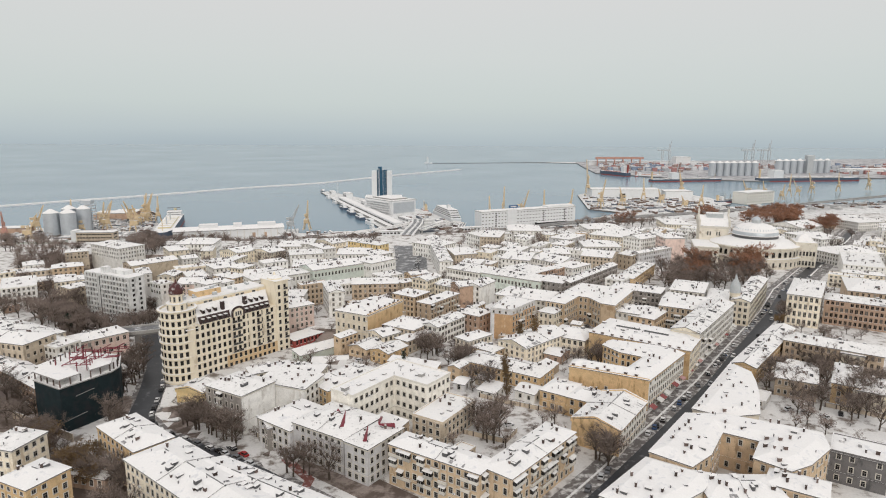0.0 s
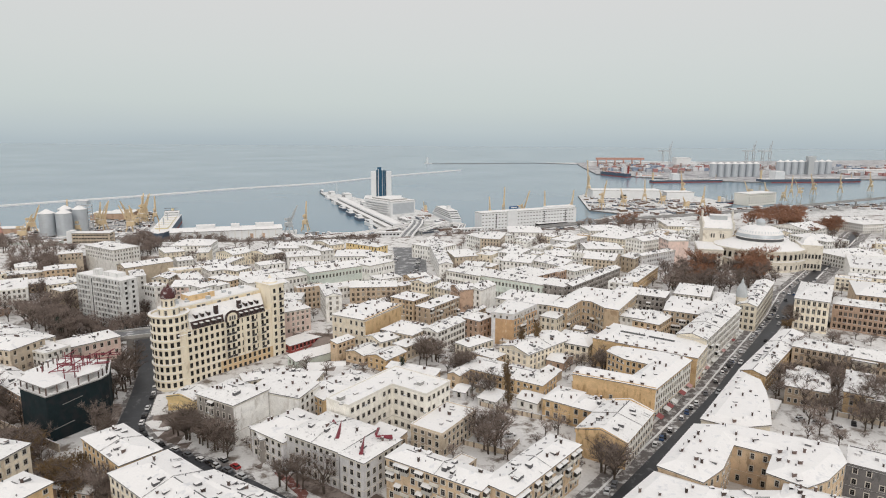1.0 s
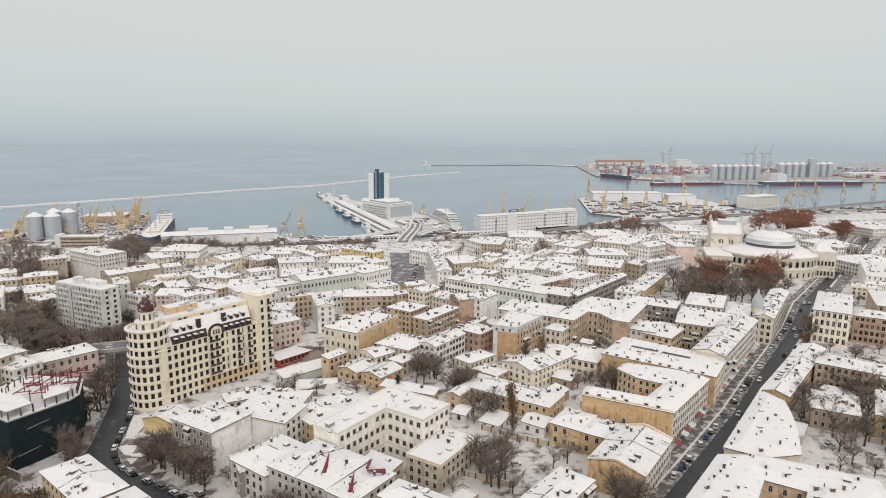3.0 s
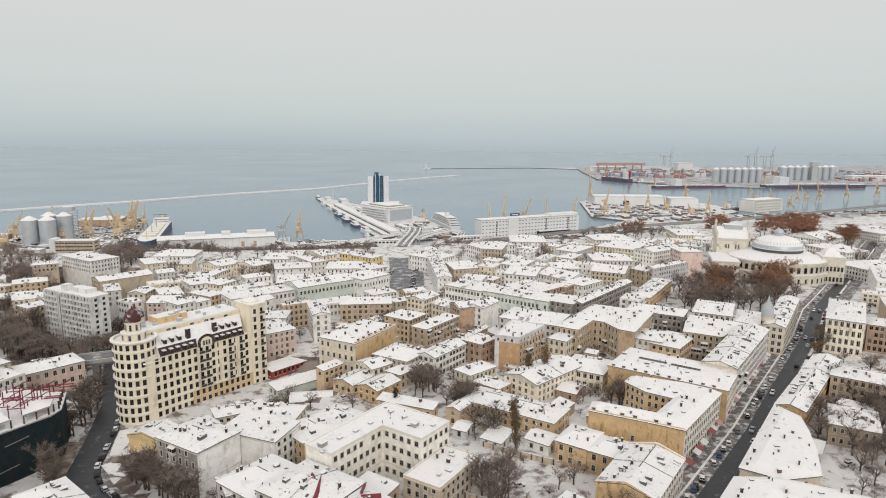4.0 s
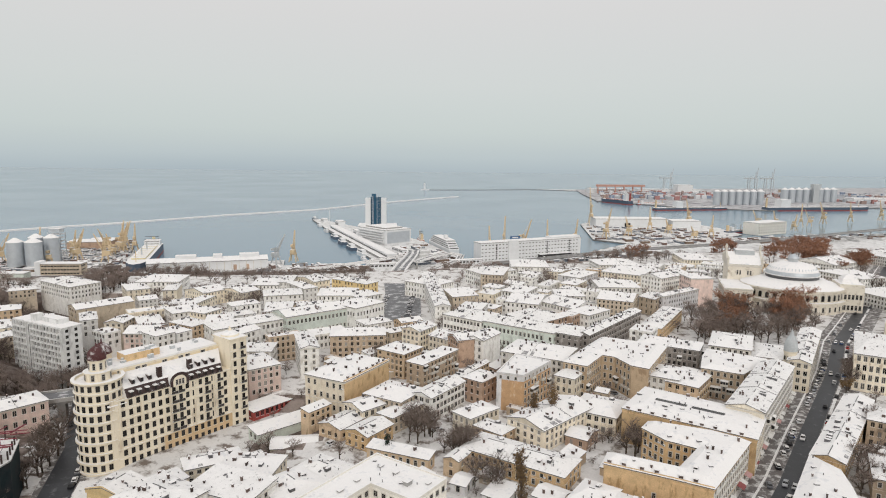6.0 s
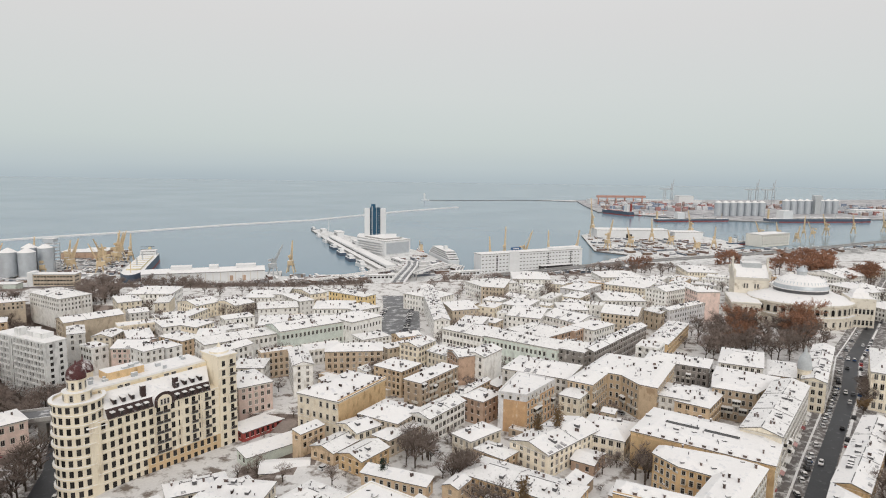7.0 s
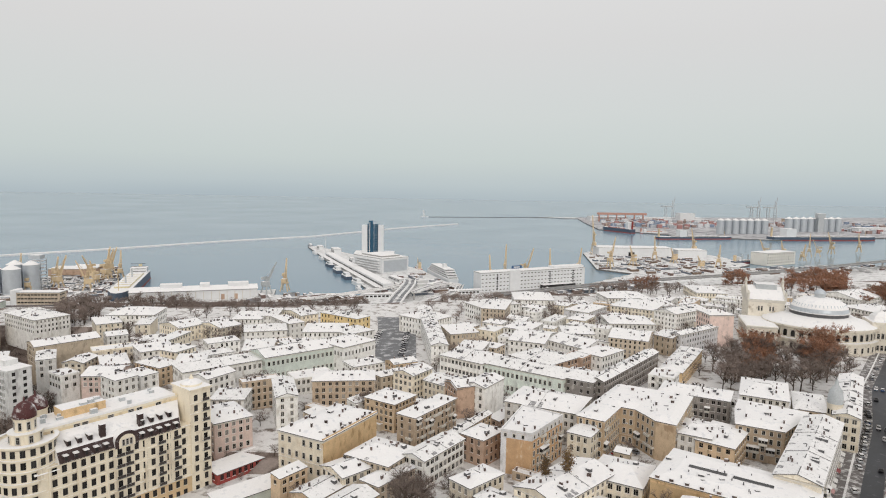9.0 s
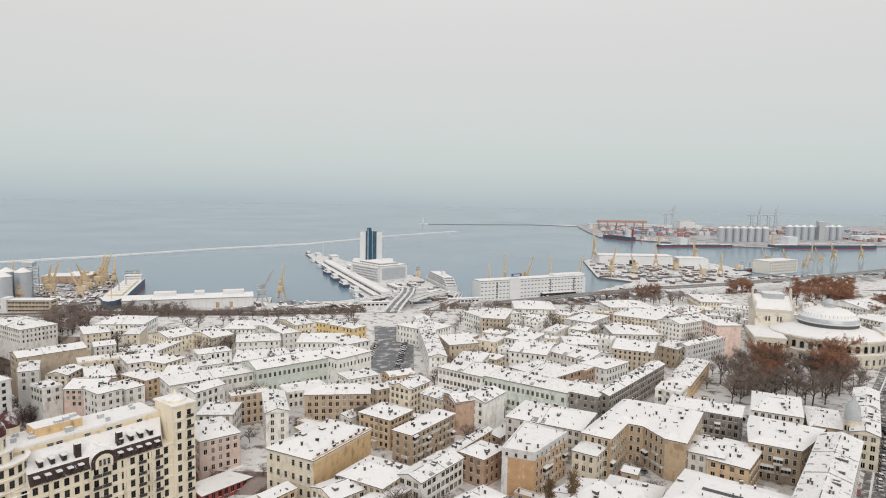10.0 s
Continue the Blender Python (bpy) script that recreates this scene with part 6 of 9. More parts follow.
    for a in range(0, 360, 45):
        ca, sa = math.cos(radians(a)), math.sin(radians(a))
        part("window", window_mesh(0.9, 2.4), lantern, pose(tx + 3.0 * ca, ty + 3.0 * sa, 38.8, 0, 0, a + 90))
        part("window", window_mesh(1.1, 2.2), lantern, pose(tx + 4.6 * ca, ty + 4.6 * sa, 35, 0, 0, a + 90))
    # small cupola on the rear corner
    rear = part("rear_turret", Geo().lathe([(3.4, 27), (3.4, 39), (3.8, 39.3), (3.8, 39.6)], 20, 0, 8, 23).mesh("rear_turret", cream), root)
    part("dome", Geo().lathe([(3.6, 39.6), (3.5, 41.2), (2.6, 42.8), (1.2, 43.7), (0.3, 44), (0.2, 45.5)], 20, 0, 8, 23).mesh("dome", dome_m, smooth=True), rear)
    part("rear_wing", Geo().box(0, 16, 20.5, 27, -2, 30, 0, 1).mesh("rear_wing", WALLS["ochre"], M_SNOW), root)


corner_block()


# ---- white slab of flats above the ravine ----
def slab_flats():
    L, W, H, n = 43, 11, 28.5, 9
    root = thing("apartment_slab", pose(-238.9, 407.4, -9, 0, 0, -27), "white nine-storey slab of flats with a grid of balconies", "apartment building")
    FOOT.append((-217.2, 402.5, L, W, -27))
    white = mat("white_render", (0.72, 0.725, 0.72), 0.85, 0.12, 3, 0.4, 0.2, stain=(0.5, 0.5, 0.5), stain_amount=0.35, stain_size=3, streak=0.3)
    part("wall", Geo().box(0, L, 0, W, -6, H).mesh("wall", white), root)
    part("roof", Geo().box(-0.3, L + 0.3, -0.3, W + 0.3, H, H + 0.7, 1, 0).mesh("roof", M_SNOW, white), root)
    part("penthouse", Geo().box(20, 34, 4, 10, H + 0.7, H + 3.2, 0, 1).mesh("penthouse", white, M_SNOW), root)
    part("stair_head", Geo().box(14, 18, 1.5, 6, H + 0.7, H + 4.6, 0, 1).mesh("stair_head", white, M_SNOW), root)
    fh = H / n
    far = Geo()
    for k in range(n):
        z = k * fh
        for i in range(14):
            x = 1.0 + 3.0 * i
            if i == 4:
                continue
            far.add([(x + 0.15, -0.05, z + 0.7), (x + 2.5, -0.05, z + 0.7), (x + 2.5, -0.05, z + 2.75), (x + 0.15, -0.05, z + 2.75)], [[0, 1, 2, 3]], 1 if (i * 7 + k * 3) % 5 < 2 else 0)
        for i in range(2):
            y = 2 + 5.0 * i
            far.add([(L + 0.05, y, z + 0.8), (L + 0.05, y + 1.6, z + 0.8), (L + 0.05, y + 1.6, z + 2.5), (L + 0.05, y, z + 2.5)], [[0, 1, 2, 3]], 0)
        for x0, x1 in ((0.4, 12.6), (16.4, 42.6)):
            part("balcony_band", Geo().box(x0, x1, -1.0, 0, z - 0.15, z + 0.75, 0, 1).mesh("balcony_band", white, M_SNOW), root)
    far.add([(13.6, -0.05, 0), (15.4, -0.05, 0), (15.4, -0.05, H - 1), (13.6, -0.05, H - 1)], [[0, 1, 2, 3]], 0)
    part("glazing", far.mesh("glazing", M_GLASS, M_CURTAIN_HAZE), root, None, "rows of dark balcony windows", "stuff")
    for x in (0.4, 3.9, 6.9, 9.9, 12.6, 16.3, 18.9, 21.9, 24.9, 27.9, 30.9, 33.9, 36.9, 39.9, 42.6):
        part("fin", Geo().box(x - 0.2, x + 0.2, -1.1, 0, -1, H).mesh("fin", white), root)


slab_flats()


# ---- netted shell of a building under construction ----
def netted_shell():
    root = thing("construction_shell", pose(-150, 236, -7), "unfinished concrete building wrapped in dark green scaffold netting", "construction site")
    P = [(-5.4, 3.6), (5.5, 22.5), (6, 28), (-1, 43), (-24, 46), (-21.5, 12.5)]
    part("net", Geo().prism(P, -2, 17).mesh("net", M_NET), root, None, "dark green scaffold netting")
    part("floor_slab", Geo().prism([(-9 + (x + 9) * 1.03, 26 + (y - 26) * 1.02) for x, y in P], 17, 17.5, 0, 1).mesh("floor_slab", M_CONC, M_SNOW), root)
    inner = [(-9 + (x + 9) * 0.97, 26 + (y - 26) * 0.97) for x, y in P]
    for a, b in zip(inner, inner[1:] + inner[:1]):
        k = max(2, int(math.dist(a, b) / 4))
        for i in range(k):
            x, y = a[0] + (b[0] - a[0]) * i / k, a[1] + (b[1] - a[1]) * i / k
            part("column", Geo().box(-0.2, 0.2, -0.2, 0.2, 17.5, 20.6).mesh("column", M_BRICK), root, pose(x, y, 0))
    part("roof_slab", Geo().prism([(-5.4, 3.3), (-1, 11), (-12, 20), (-22, 20), (-21.8, 12.3)], 20.6, 21.1, 0, 1).mesh("roof_slab", M_CONC, M_SNOW), root)
    part("roof_slab", Geo().prism([(1, 14.7), (5.8, 22.5), (2, 32), (-6, 24)], 20.6, 21.1, 0, 1).mesh("roof_slab", M_CONC, M_SNOW), root)
    part("deck", Geo().prism([(-9 + (x + 9) * 0.93, 26 + (y - 26) * 0.93) for x, y in P], 17.5, 17.9, 0).mesh("deck", M_SNOW_THIN), root)
    r2 = random.Random(3)
    for i in range(46):
        x, y = r2.uniform(-18, 1), r2.uniform(16, 40)
        if r2.random() < 0.35:
            b = ((x, y, 18), (x, y, 23.5))
        elif r2.random() < 0.5:
            b = ((x, y, 22), (x + 6, y + 1, 22.3))
        else:
            b = ((x, y, 21.5), (x + 1, y + 7, 21.8))
        part("scaffold_tube", Geo().bar(*b, 0.28).mesh("scaffold_tube", M_RUST), root)
    for z, x0 in ((3, 1), (12, 3)):
        part("batten", Geo().bar((x0 - 5.2, (x0 + 0.2) * 1.734 + 3.1, z), (x0 - 1.2, (x0 + 4.2) * 1.734 + 3.1, z + 0.8), 0.16).mesh("batten", M_CONC), root)
    part("hoarding", Geo().box(-40, 2, -5, -4.6, -1, 2.6, 0, 1).mesh("hoarding", WALLS["beige"], M_SNOW), root, pose(4, 0, 0, 0, 0, -28))


netted_shell()

# ---- street bridge over the sunken avenue ----
br = thing("road_bridge", pose(-162, 353, 0, 0, 0, 26), "stone road bridge with snowy parapets over the avenue", "bridge")
part("deck", Geo().box(-44, 44, -6, 6, -1.6, 0.25, 0, 1).mesh("deck", M_QUAYWALL, M_SLUSH), br)
for yy in (-6.3, 5.9):
    part("parapet", Geo().box(-44, 44, yy, yy + 0.4, -0.6, 1.3, 0, 1).mesh("parapet", M_CONC, M_SNOW), br)
for xx in (-44, -16, 16, 44):
    part("pier", Geo().box(xx - 1.6, xx + 1.6, -5.8, 5.8, -14, -1.6).mesh("pier", M_QUAYWALL), br)


# ---- opera house ----
def opera_house():
    stone = mat("warm_opera_stone", (0.73, 0.68, 0.59), 0.85, 0.12, 4, 0.4, 0.2, stain=(0.42, 0.36, 0.28), stain_amount=0.25, stain_size=3)
    root = thing("opera_house", pose(262, 549, 0, 0, 0, -16), "cream stone opera house with ribbed snowy oval dome and stage block", "theatre")

    def oval(rx, ry, z, n=56):
        return [(rx * math.cos(2 * math.pi * i / n), ry * math.sin(2 * math.pi * i / n), z) for i in range(n)]

    def rings(name, levels, slots, mats, cap=True, smooth=False, par=None, n=56):
        vs, fs, sl = [], [], []
        for lv in levels:
            vs += oval(*lv, n)
        for j in range(len(levels) - 1):
            for i in range(n):
                fs.append([j * n + i, j * n + (i + 1) % n, (j + 1) * n + (i + 1) % n, (j + 1) * n + i])
                sl.append(slots[j])
        if cap:
            fs.append(list(range((len(levels) - 1) * n, len(levels) * n)))
            sl.append(slots[-1])
        return part(name, mesh_of(name, vs, fs, mats, sl, smooth), par or root)

    rings("auditorium_wall", [(36, 30, -1), (36, 30, 7.5), (37, 31, 7.6), (37, 31, 8.6), (34.5, 28.5, 8.8), (34.5, 28.5, 15.5), (35.8, 29.8, 16), (35.8, 29.8, 17.2)], [0, 0, 0, 1, 0, 0, 0], [stone, M_SNOW], False)
    rings("lower_roof", [(35.8, 29.8, 17.2), (35.2, 29.2, 17.9), (18.5, 18, 22.5)], [0, 0], [M_SNOW])
    rings("drum", [(18.3, 17.8, 22), (18.3, 17.8, 24.6), (19, 18.5, 24.8), (19, 18.5, 25.3)], [0, 0, 1, 1], [M_METAL, M_SNOW_THIN])
    dome = rings("dome", [(18.2, 17.7, 25.3), (17.8, 17.3, 27.9), (15.8, 15.3, 30.6), (11.8, 11.4, 32.7), (7, 6.8, 33.9), (3, 3, 34.3)], [1, 0, 0, 0, 0, 0], [M_SNOW, M_STEEL], True, True)
    for i in range(44):
        a = 2 * math.pi * (i + 0.5) / 44
        p0 = Vector((18.25 * math.cos(a), 17.8 * math.sin(a), 25.4))
        p1 = Vector((15.9 * math.cos(a), 15.4 * math.sin(a), 30.7))
        part("rib", Geo().bar(p0, p1, 0.5).mesh("rib", M_STEEL), dome)
    part("dome_lantern", Geo().lathe([(3.4, 34), (3.4, 36.4), (3.9, 36.6), (3.8, 37), (3.2, 38.4), (1.8, 39.5), (0.3, 40), (0.01, 41)], 20, [0, 0, 0, 1, 1, 1, 1]).mesh("dome_lantern", M_CRANE_GREY, M_STEEL), dome)
    g = Geo()
    pts = [(-1.35, 0), (1.35, 0)] + [(1.35 * math.cos(radians(a)), 3.1 + 1.35 * math.sin(radians(a))) for a in range(0, 181, 30)]
    g.add([(x, -0.06, z) for x, z in pts], [list(range(len(pts)))], 1)
    for s in (-1.6, 1.6):
        g.box(s - 0.25, s + 0.25, -0.4, 0.05, -0.3, 4.6, 0)
    g.box(-1.85, 1.85, -0.45, 0.05, 4.6, 5.0, 0)
    arch = g.mesh("arched_window", M_TRIM, M_GLASS)
    sq = window_mesh(1.6, 3.4)
    for i in range(40):
        a = 2 * math.pi * i / 40
        if 35 < math.degrees(a) < 145:
            continue
        for rx, ry, z, me, nm in ((34.5, 28.5, 9.6, arch, "arched_window"), (36, 30, 2, sq, "window")):
            x, y = rx * math.cos(a), ry * math.sin(a)
            nrm = math.degrees(math.atan2(math.sin(a) / ry, math.cos(a) / rx))
            part(nm, me, root, pose(x * 1.001, y * 1.001, z, 0, 0, nrm + 90))
    # stage block
    stage = part("stage_block", Geo().box(-44, -20, 7.5, 36, -1, 28.5).mesh("stage_block", stone), root)
    part("stage_cornice", Geo().box(-44.6, -19.4, 6.9, 36.6, 26.8, 28.6, 0, 1).mesh("stage_cornice", M_TRIM, M_SNOW), stage)
    part("stage_roof", roof_geo(24, 28.5, 28.6, "gable", 8, 0.3).mesh("stage_roof", M_SNOW, M_METAL, stone), stage, pose(-32, 21.75, 0))
    part("ridge_skylight", Geo().box(-38, -24, 18, 30, 33, 38.5, 0, 1).mesh("ridge_skylight", M_CRANE_GREY, M_SNOW_THIN), stage)
    for x in (-45, -20.2):
        part("parapet_gable", Geo().add([(x, 7, 28), (x, 21.75, 38.5), (x, 36.5, 28), (x + 1.2, 7, 28), (x + 1.2, 21.75, 38.5), (x + 1.2, 36.5, 28)],
             [[0, 2, 1], [3, 4, 5], [0, 1, 4, 3], [1, 2, 5, 4], [0, 3, 5, 2]]).mesh("parapet_gable", M_TRIM), stage)
        for y in (8, 21.75, 35.5):
            part("finial", Geo().lathe([(0.9, 28), (0.9, 32.5 if y != 21.75 else 40), (1.2, 33 if y != 21.75 else 40.5), (0.3, 35 if y != 21.75 else 43)], 8, 0, x + 0.6, y).mesh("finial", M_TRIM), stage)
    for x in (-37, -35, -29.5, -27.5):
        part("window", window_mesh(1.1, 3.4), stage, pose(x, 7.48, 20.5))
    # lower wings in front of and beside the stage
    wing = part("side_wing", Geo().box(-50, -31, -30, 8, -1, 16.5, 0, 1).mesh("side_wing", stone, M_SNOW), root)
    part("wing_cornice", Geo().box(-50.6, -30.4, -30.6, 8.6, 15.2, 16.2, 0, 1).mesh("wing_cornice", M_TRIM, M_SNOW), wing)
    for k, z in enumerate((2.5, 9.5)):
        for i in range(5):
            part("window", sq, wing, pose(-47.5 + 3.4 * i, -30.02, z))
        for i in range(10):
            part("window", sq, wing, pose(-50.02, -28 + 3.6 * i, z, 0, 0, -90))
    front = part("entrance_pavilion", Geo().box(30, 46, -11, 11, -1, 21, 0, 1).mesh("entrance_pavilion", stone, M_SNOW), root)
    part("pavilion_roof", Geo().lathe([(8, 21), (7, 24), (4, 26), (1, 27), (0.4, 30), (0.01, 30.3)], 4, 0, 38, 0, 45, 405).mesh("pavilion_roof", M_SNOW), front)
    for i in range(6):
        for z in (2, 10):
            part("window", sq, front, pose(31.5 + 2.5 * i, -11.02, z))
    back = part("rear_wing", Geo().box(-20, 30, 20, 36, -1, 17, 0, 1).mesh("rear_wing", stone, M_SNOW), root)
    part("wing_cornice", Geo().box(-20.6, 30.6, 19.4, 36.6, 15.8, 16.8, 0, 1).mesh("wing_cornice", M_TRIM, M_SNOW), back)


opera_house()

# cone-roofed corner turret on the straight street
tur = thing("corner_turret", pose(171, 375, 0), "grey metal bell-roofed turret on a street corner", "turret")
part("drum", Geo().lathe([(2.9, -1), (2.9, 17), (3.2, 17.3), (3.2, 17.8)], 20).mesh("drum", WALLS["cream"]), tur)
part("bell_roof", Geo().lathe([(3.1, 17.8), (3.0, 20.6), (2.5, 23.2), (1.5, 25.0), (0.8, 26), (0.7, 27.2), (0.25, 28.2), (0.01, 29.4)], 20).mesh("bell_roof", M_CRANE_GREY, smooth=True), tur)
for zz in (1.5, 5.5, 9.5, 13.3):
    for a in range(-170, 1, 34):
        part("window", far_window_mesh(1.1, 2.0), tur, pose(2.9 * math.cos(radians(a)), 2.9 * math.sin(radians(a)), zz, 0, 0, a + 90))


# details of the nearer houses
def capping(parent, foot, head, wide, lift):
    """A red sheet-metal ridge cap on a hip line, broad at its foot and running to a point."""
    (x0, y0), (x1, y1) = foot, head
    d = Vector((x1 - x0, y1 - y0, 0)).normalized()
    n_ = Vector((-d.y, d.x, 0)) * wide / 2
    z0, z1 = lift
    a_, b_ = Vector((x0, y0, z0)), Vector((x1, y1, z1))
    part("ridge_capping", Geo().add([a_ - n_, a_ + n_, a_ + Vector((0, 0, 1.0)), b_, b_ - Vector((0, 0, 0.6)), a_ + Vector((0, 0, -0.8))], [[0, 2, 3], [2, 1, 3], [0, 5, 1, 2], [0, 3, 4, 5], [1, 5, 4, 3]]).mesh("ridge_capping", M_RUST), parent, None, "red sheet-metal capping free of snow")


capping(grey_school, (7.0, -5.5), (2.6, 1.6), 1.7, (14.2, 17.0))
capping(grey_school, (-1.0, 1.5), (1.5, 0.3), 1.4, (15.4, 15.8))
capping(grey_wing, (1.6, -6.6), (-2.2, -0.5), 1.4, (13.9, 16.6))
capping(grey_wing, (3.5, 6.5), (0.2, 2.0), 1.4, (14.6, 16.2))
part("ridge_capping", Geo().bar((-4.5, 9, 14.4), (-0.5, 3, 16.0), 0.7).mesh("ridge_capping", M_RUST), grey_wing, None, "red sheet-metal capping free of snow")
for vx, vy, vw, vh in ((-17, -11, 2.6, 2.0), (-12.5, -6, 1.6, 0.6), (-8, -1, 1.6, 0.6), (-4, 5, 1.5, 0.5), (-16, -15, 1.6, 0.5), (2, 14, 1.6, 0.5), (7, 10, 1.6, 0.5), (11, 3.5, 2.4, 1.9), (17, 4, 1.4, 0.5)):
    vent = part("roof_vent", Geo().box(-vw / 2, vw / 2, -vw * 0.35, vw * 0.35, 0, vh * 0.6, 0).box(-vw / 2 - 0.15, vw / 2 + 0.15, -vw * 0.35 - 0.15, vw * 0.35 + 0.15, vh * 0.6, vh * 0.6 + 0.2, 0, 1).mesh("roof_vent", M_CONC, M_SNOW), white_clinic, pose(vx, vy, 17.0, 0, 0, 55))
for vx, vy in ((-8, 4.2), (3.5, -3.8)):
    part("skylight_slit", Geo().box(-6, 6, -0.8, 0.8, 15.2, 15.95, 1, 0).mesh("skylight_slit", M_GLASS, M_METAL), slit_house, pose(vx, vy, 0, 0, 0, -34))

# pale attic storey and side strip of the tall house
for (ax_, ay_), (bx_, by_) in (((-12.2, -9.8), (-0.9, -13.8)), ((-0.9, -13.8), (14.1, 6.6))):
    ln_, at_ = math.hypot(bx_ - ax_, by_ - ay_), math.degrees(math.atan2(by_ - ay_, bx_ - ax_))
    part("attic_band", Geo().box(-0.06, ln_ + 0.06, -0.08, 0, 14.2, 16.5).mesh("attic_band", WALLS["grey"]), tall_house, pose(ax_, ay_, 0, 0, 0, at_), "pale painted attic storey")
    for i_ in range(int(ln_ / 3.4)):
        part("attic_window", window_mesh(1.0, 1.3), tall_house, pose(ax_, ay_, 0, 0, 0, at_) @ pose(1.8 + 3.4 * i_, -0.08, 14.7))
part("wall_strip", Geo().box(0, 2.2, -0.05, 0, -2, 14.2).mesh("wall_strip", WALLS["grey"]), tall_house, pose(-12.2, -9.8, 0, 0, 0, -19.5))

# low yard walls and the red brick path before the grey school
for k_, (ax_, ay_, bx_, by_) in enumerate([(6.4, 225.8, 21.7, 218.6), (21.7, 218.6, 26.7, 227.7), (13.8, 259.6, 23.1, 254.1), (23.1, 254.1, 39.0, 246.3), (-16.6, 192.7, -9.0, 188.9), (158.0, 253.7, 176.0, 242.5), (-144.0, 218.9, -134.7, 225.0), (-71.4, 222.9, -55.5, 210.5)]):
    ln_ = math.hypot(bx_ - ax_, by_ - ay_)
    yw = thing("yard_wall", pose(ax_, ay_, ground_z(ax_, ay_), 0, 0, math.degrees(math.atan2(by_ - ay_, bx_ - ax_))), "low plastered yard wall capped with snow", "wall", "yard walls")
    part("panel", Geo().box(0, ln_, -0.15, 0.15, -1.5, 1.9).mesh("panel", WALLS["beige"]), yw)
    part("cap", Geo().box(-0.1, ln_ + 0.1, -0.25, 0.25, 1.9, 2.1, 0, 1).mesh("cap", M_CONC, M_SNOW), yw)
    for q_ in range(int(ln_ / 4) + 1):
        part("pier", Geo().box(q_ * 4 - 0.25, q_ * 4 + 0.25, -0.24, 0.24, -1.5, 2.3, 0, 1).mesh("pier", M_BRICK, M_SNOW), yw)
M_BRICKPATH = mat("red_brick_paving", (0.24, 0.10, 0.085), 0.85, 0.25, 2, 0.3, 0.2, stain=(0.6, 0.58, 0.57), stain_amount=0.3, stain_size=2)
ribbon("brick_path", [(-56.3, 205.7), (-49.4, 197.3), (-44.8, 192.1), (-45.3, 186.1), (-40.6, 182.3)], 3.2, 0.3, M_BRICKPATH, "winding red brick garden path with patches of snow")

# shop awnings along the street front
AWN = [mat("awning_" + nm, c, 0.8, 0.15, 2, 0.4, 0) for nm, c in (("crimson", (0.28, 0.09, 0.09)), ("rose", (0.50, 0.30, 0.29)), ("white", (0.68, 0.67, 0.65)))]
awn_r = random.Random(4)
for k_ in range(22):
    f_ = (k_ + awn_r.uniform(-0.4, 0.4)) / 21
    c_ = awn_r.choice((0, 1, 2, 2, 2))
    ax_, ay_ = 83.5 + 78 * f_, 247 + 108 * f_
    aw = thing("awning", pose(ax_ + 0.1, ay_ - 0.1, 0, 0, 0, 54), ("crimson", "rose", "white")[c_] + " fabric shop awning over the pavement", "awning", "street awnings")
    part("canvas", Geo().add([(-2, 0.05, 3.6), (2, 0.05, 3.6), (2, -2.2, 2.7), (-2, -2.2, 2.7), (2, -2.2, 2.4), (-2, -2.2, 2.4)], [[0, 3, 2, 1], [3, 5, 4, 2]]).mesh("canvas", AWN[c_]), aw)
    for sx in (-1.9, 1.9):
        part("strut", Geo().bar((sx, -2.1, 2.7), (sx, 0.05, 2.2), 0.08).mesh("strut", M_METAL), aw)
# ---- harbour ----
HZ = -35.6


def block(name, x, y, L, W, ang, h, wall, label, category, base=HZ, floors=0, win=(1.8, 1.6), gap=4.0, top=None, sides="fr"):
    """A flat-roofed building on the harbour flat; x, y is the near corner at the left end of its front."""
    root = thing(name, pose(x, y, base, 0, 0, ang), label, category)
    part("wall", Geo().box(0, L, 0, W, -2, h).mesh("wall", wall), root)
    part("roof", Geo().box(-0.5, L + 0.5, -0.5, W + 0.5, h, h + 0.8, 1, 0).mesh("roof", top or M_SNOW, M_CONC), root)
    if floors:
        fh = h / floors
        for k in range(floors):
            for i in range(int((L - 2) / gap)):
                part("window", far_window_mesh(*win), root, pose(2.5 + gap * i, -0.02, k * fh + fh * 0.35))
            if "r" in sides:
                for i in range(int((W - 2) / gap)):
                    part("window", far_window_mesh(*win), root, pose(L + 0.02, 2.5 + gap * i, k * fh + fh * 0.35, 0, 0, 90))
    return root


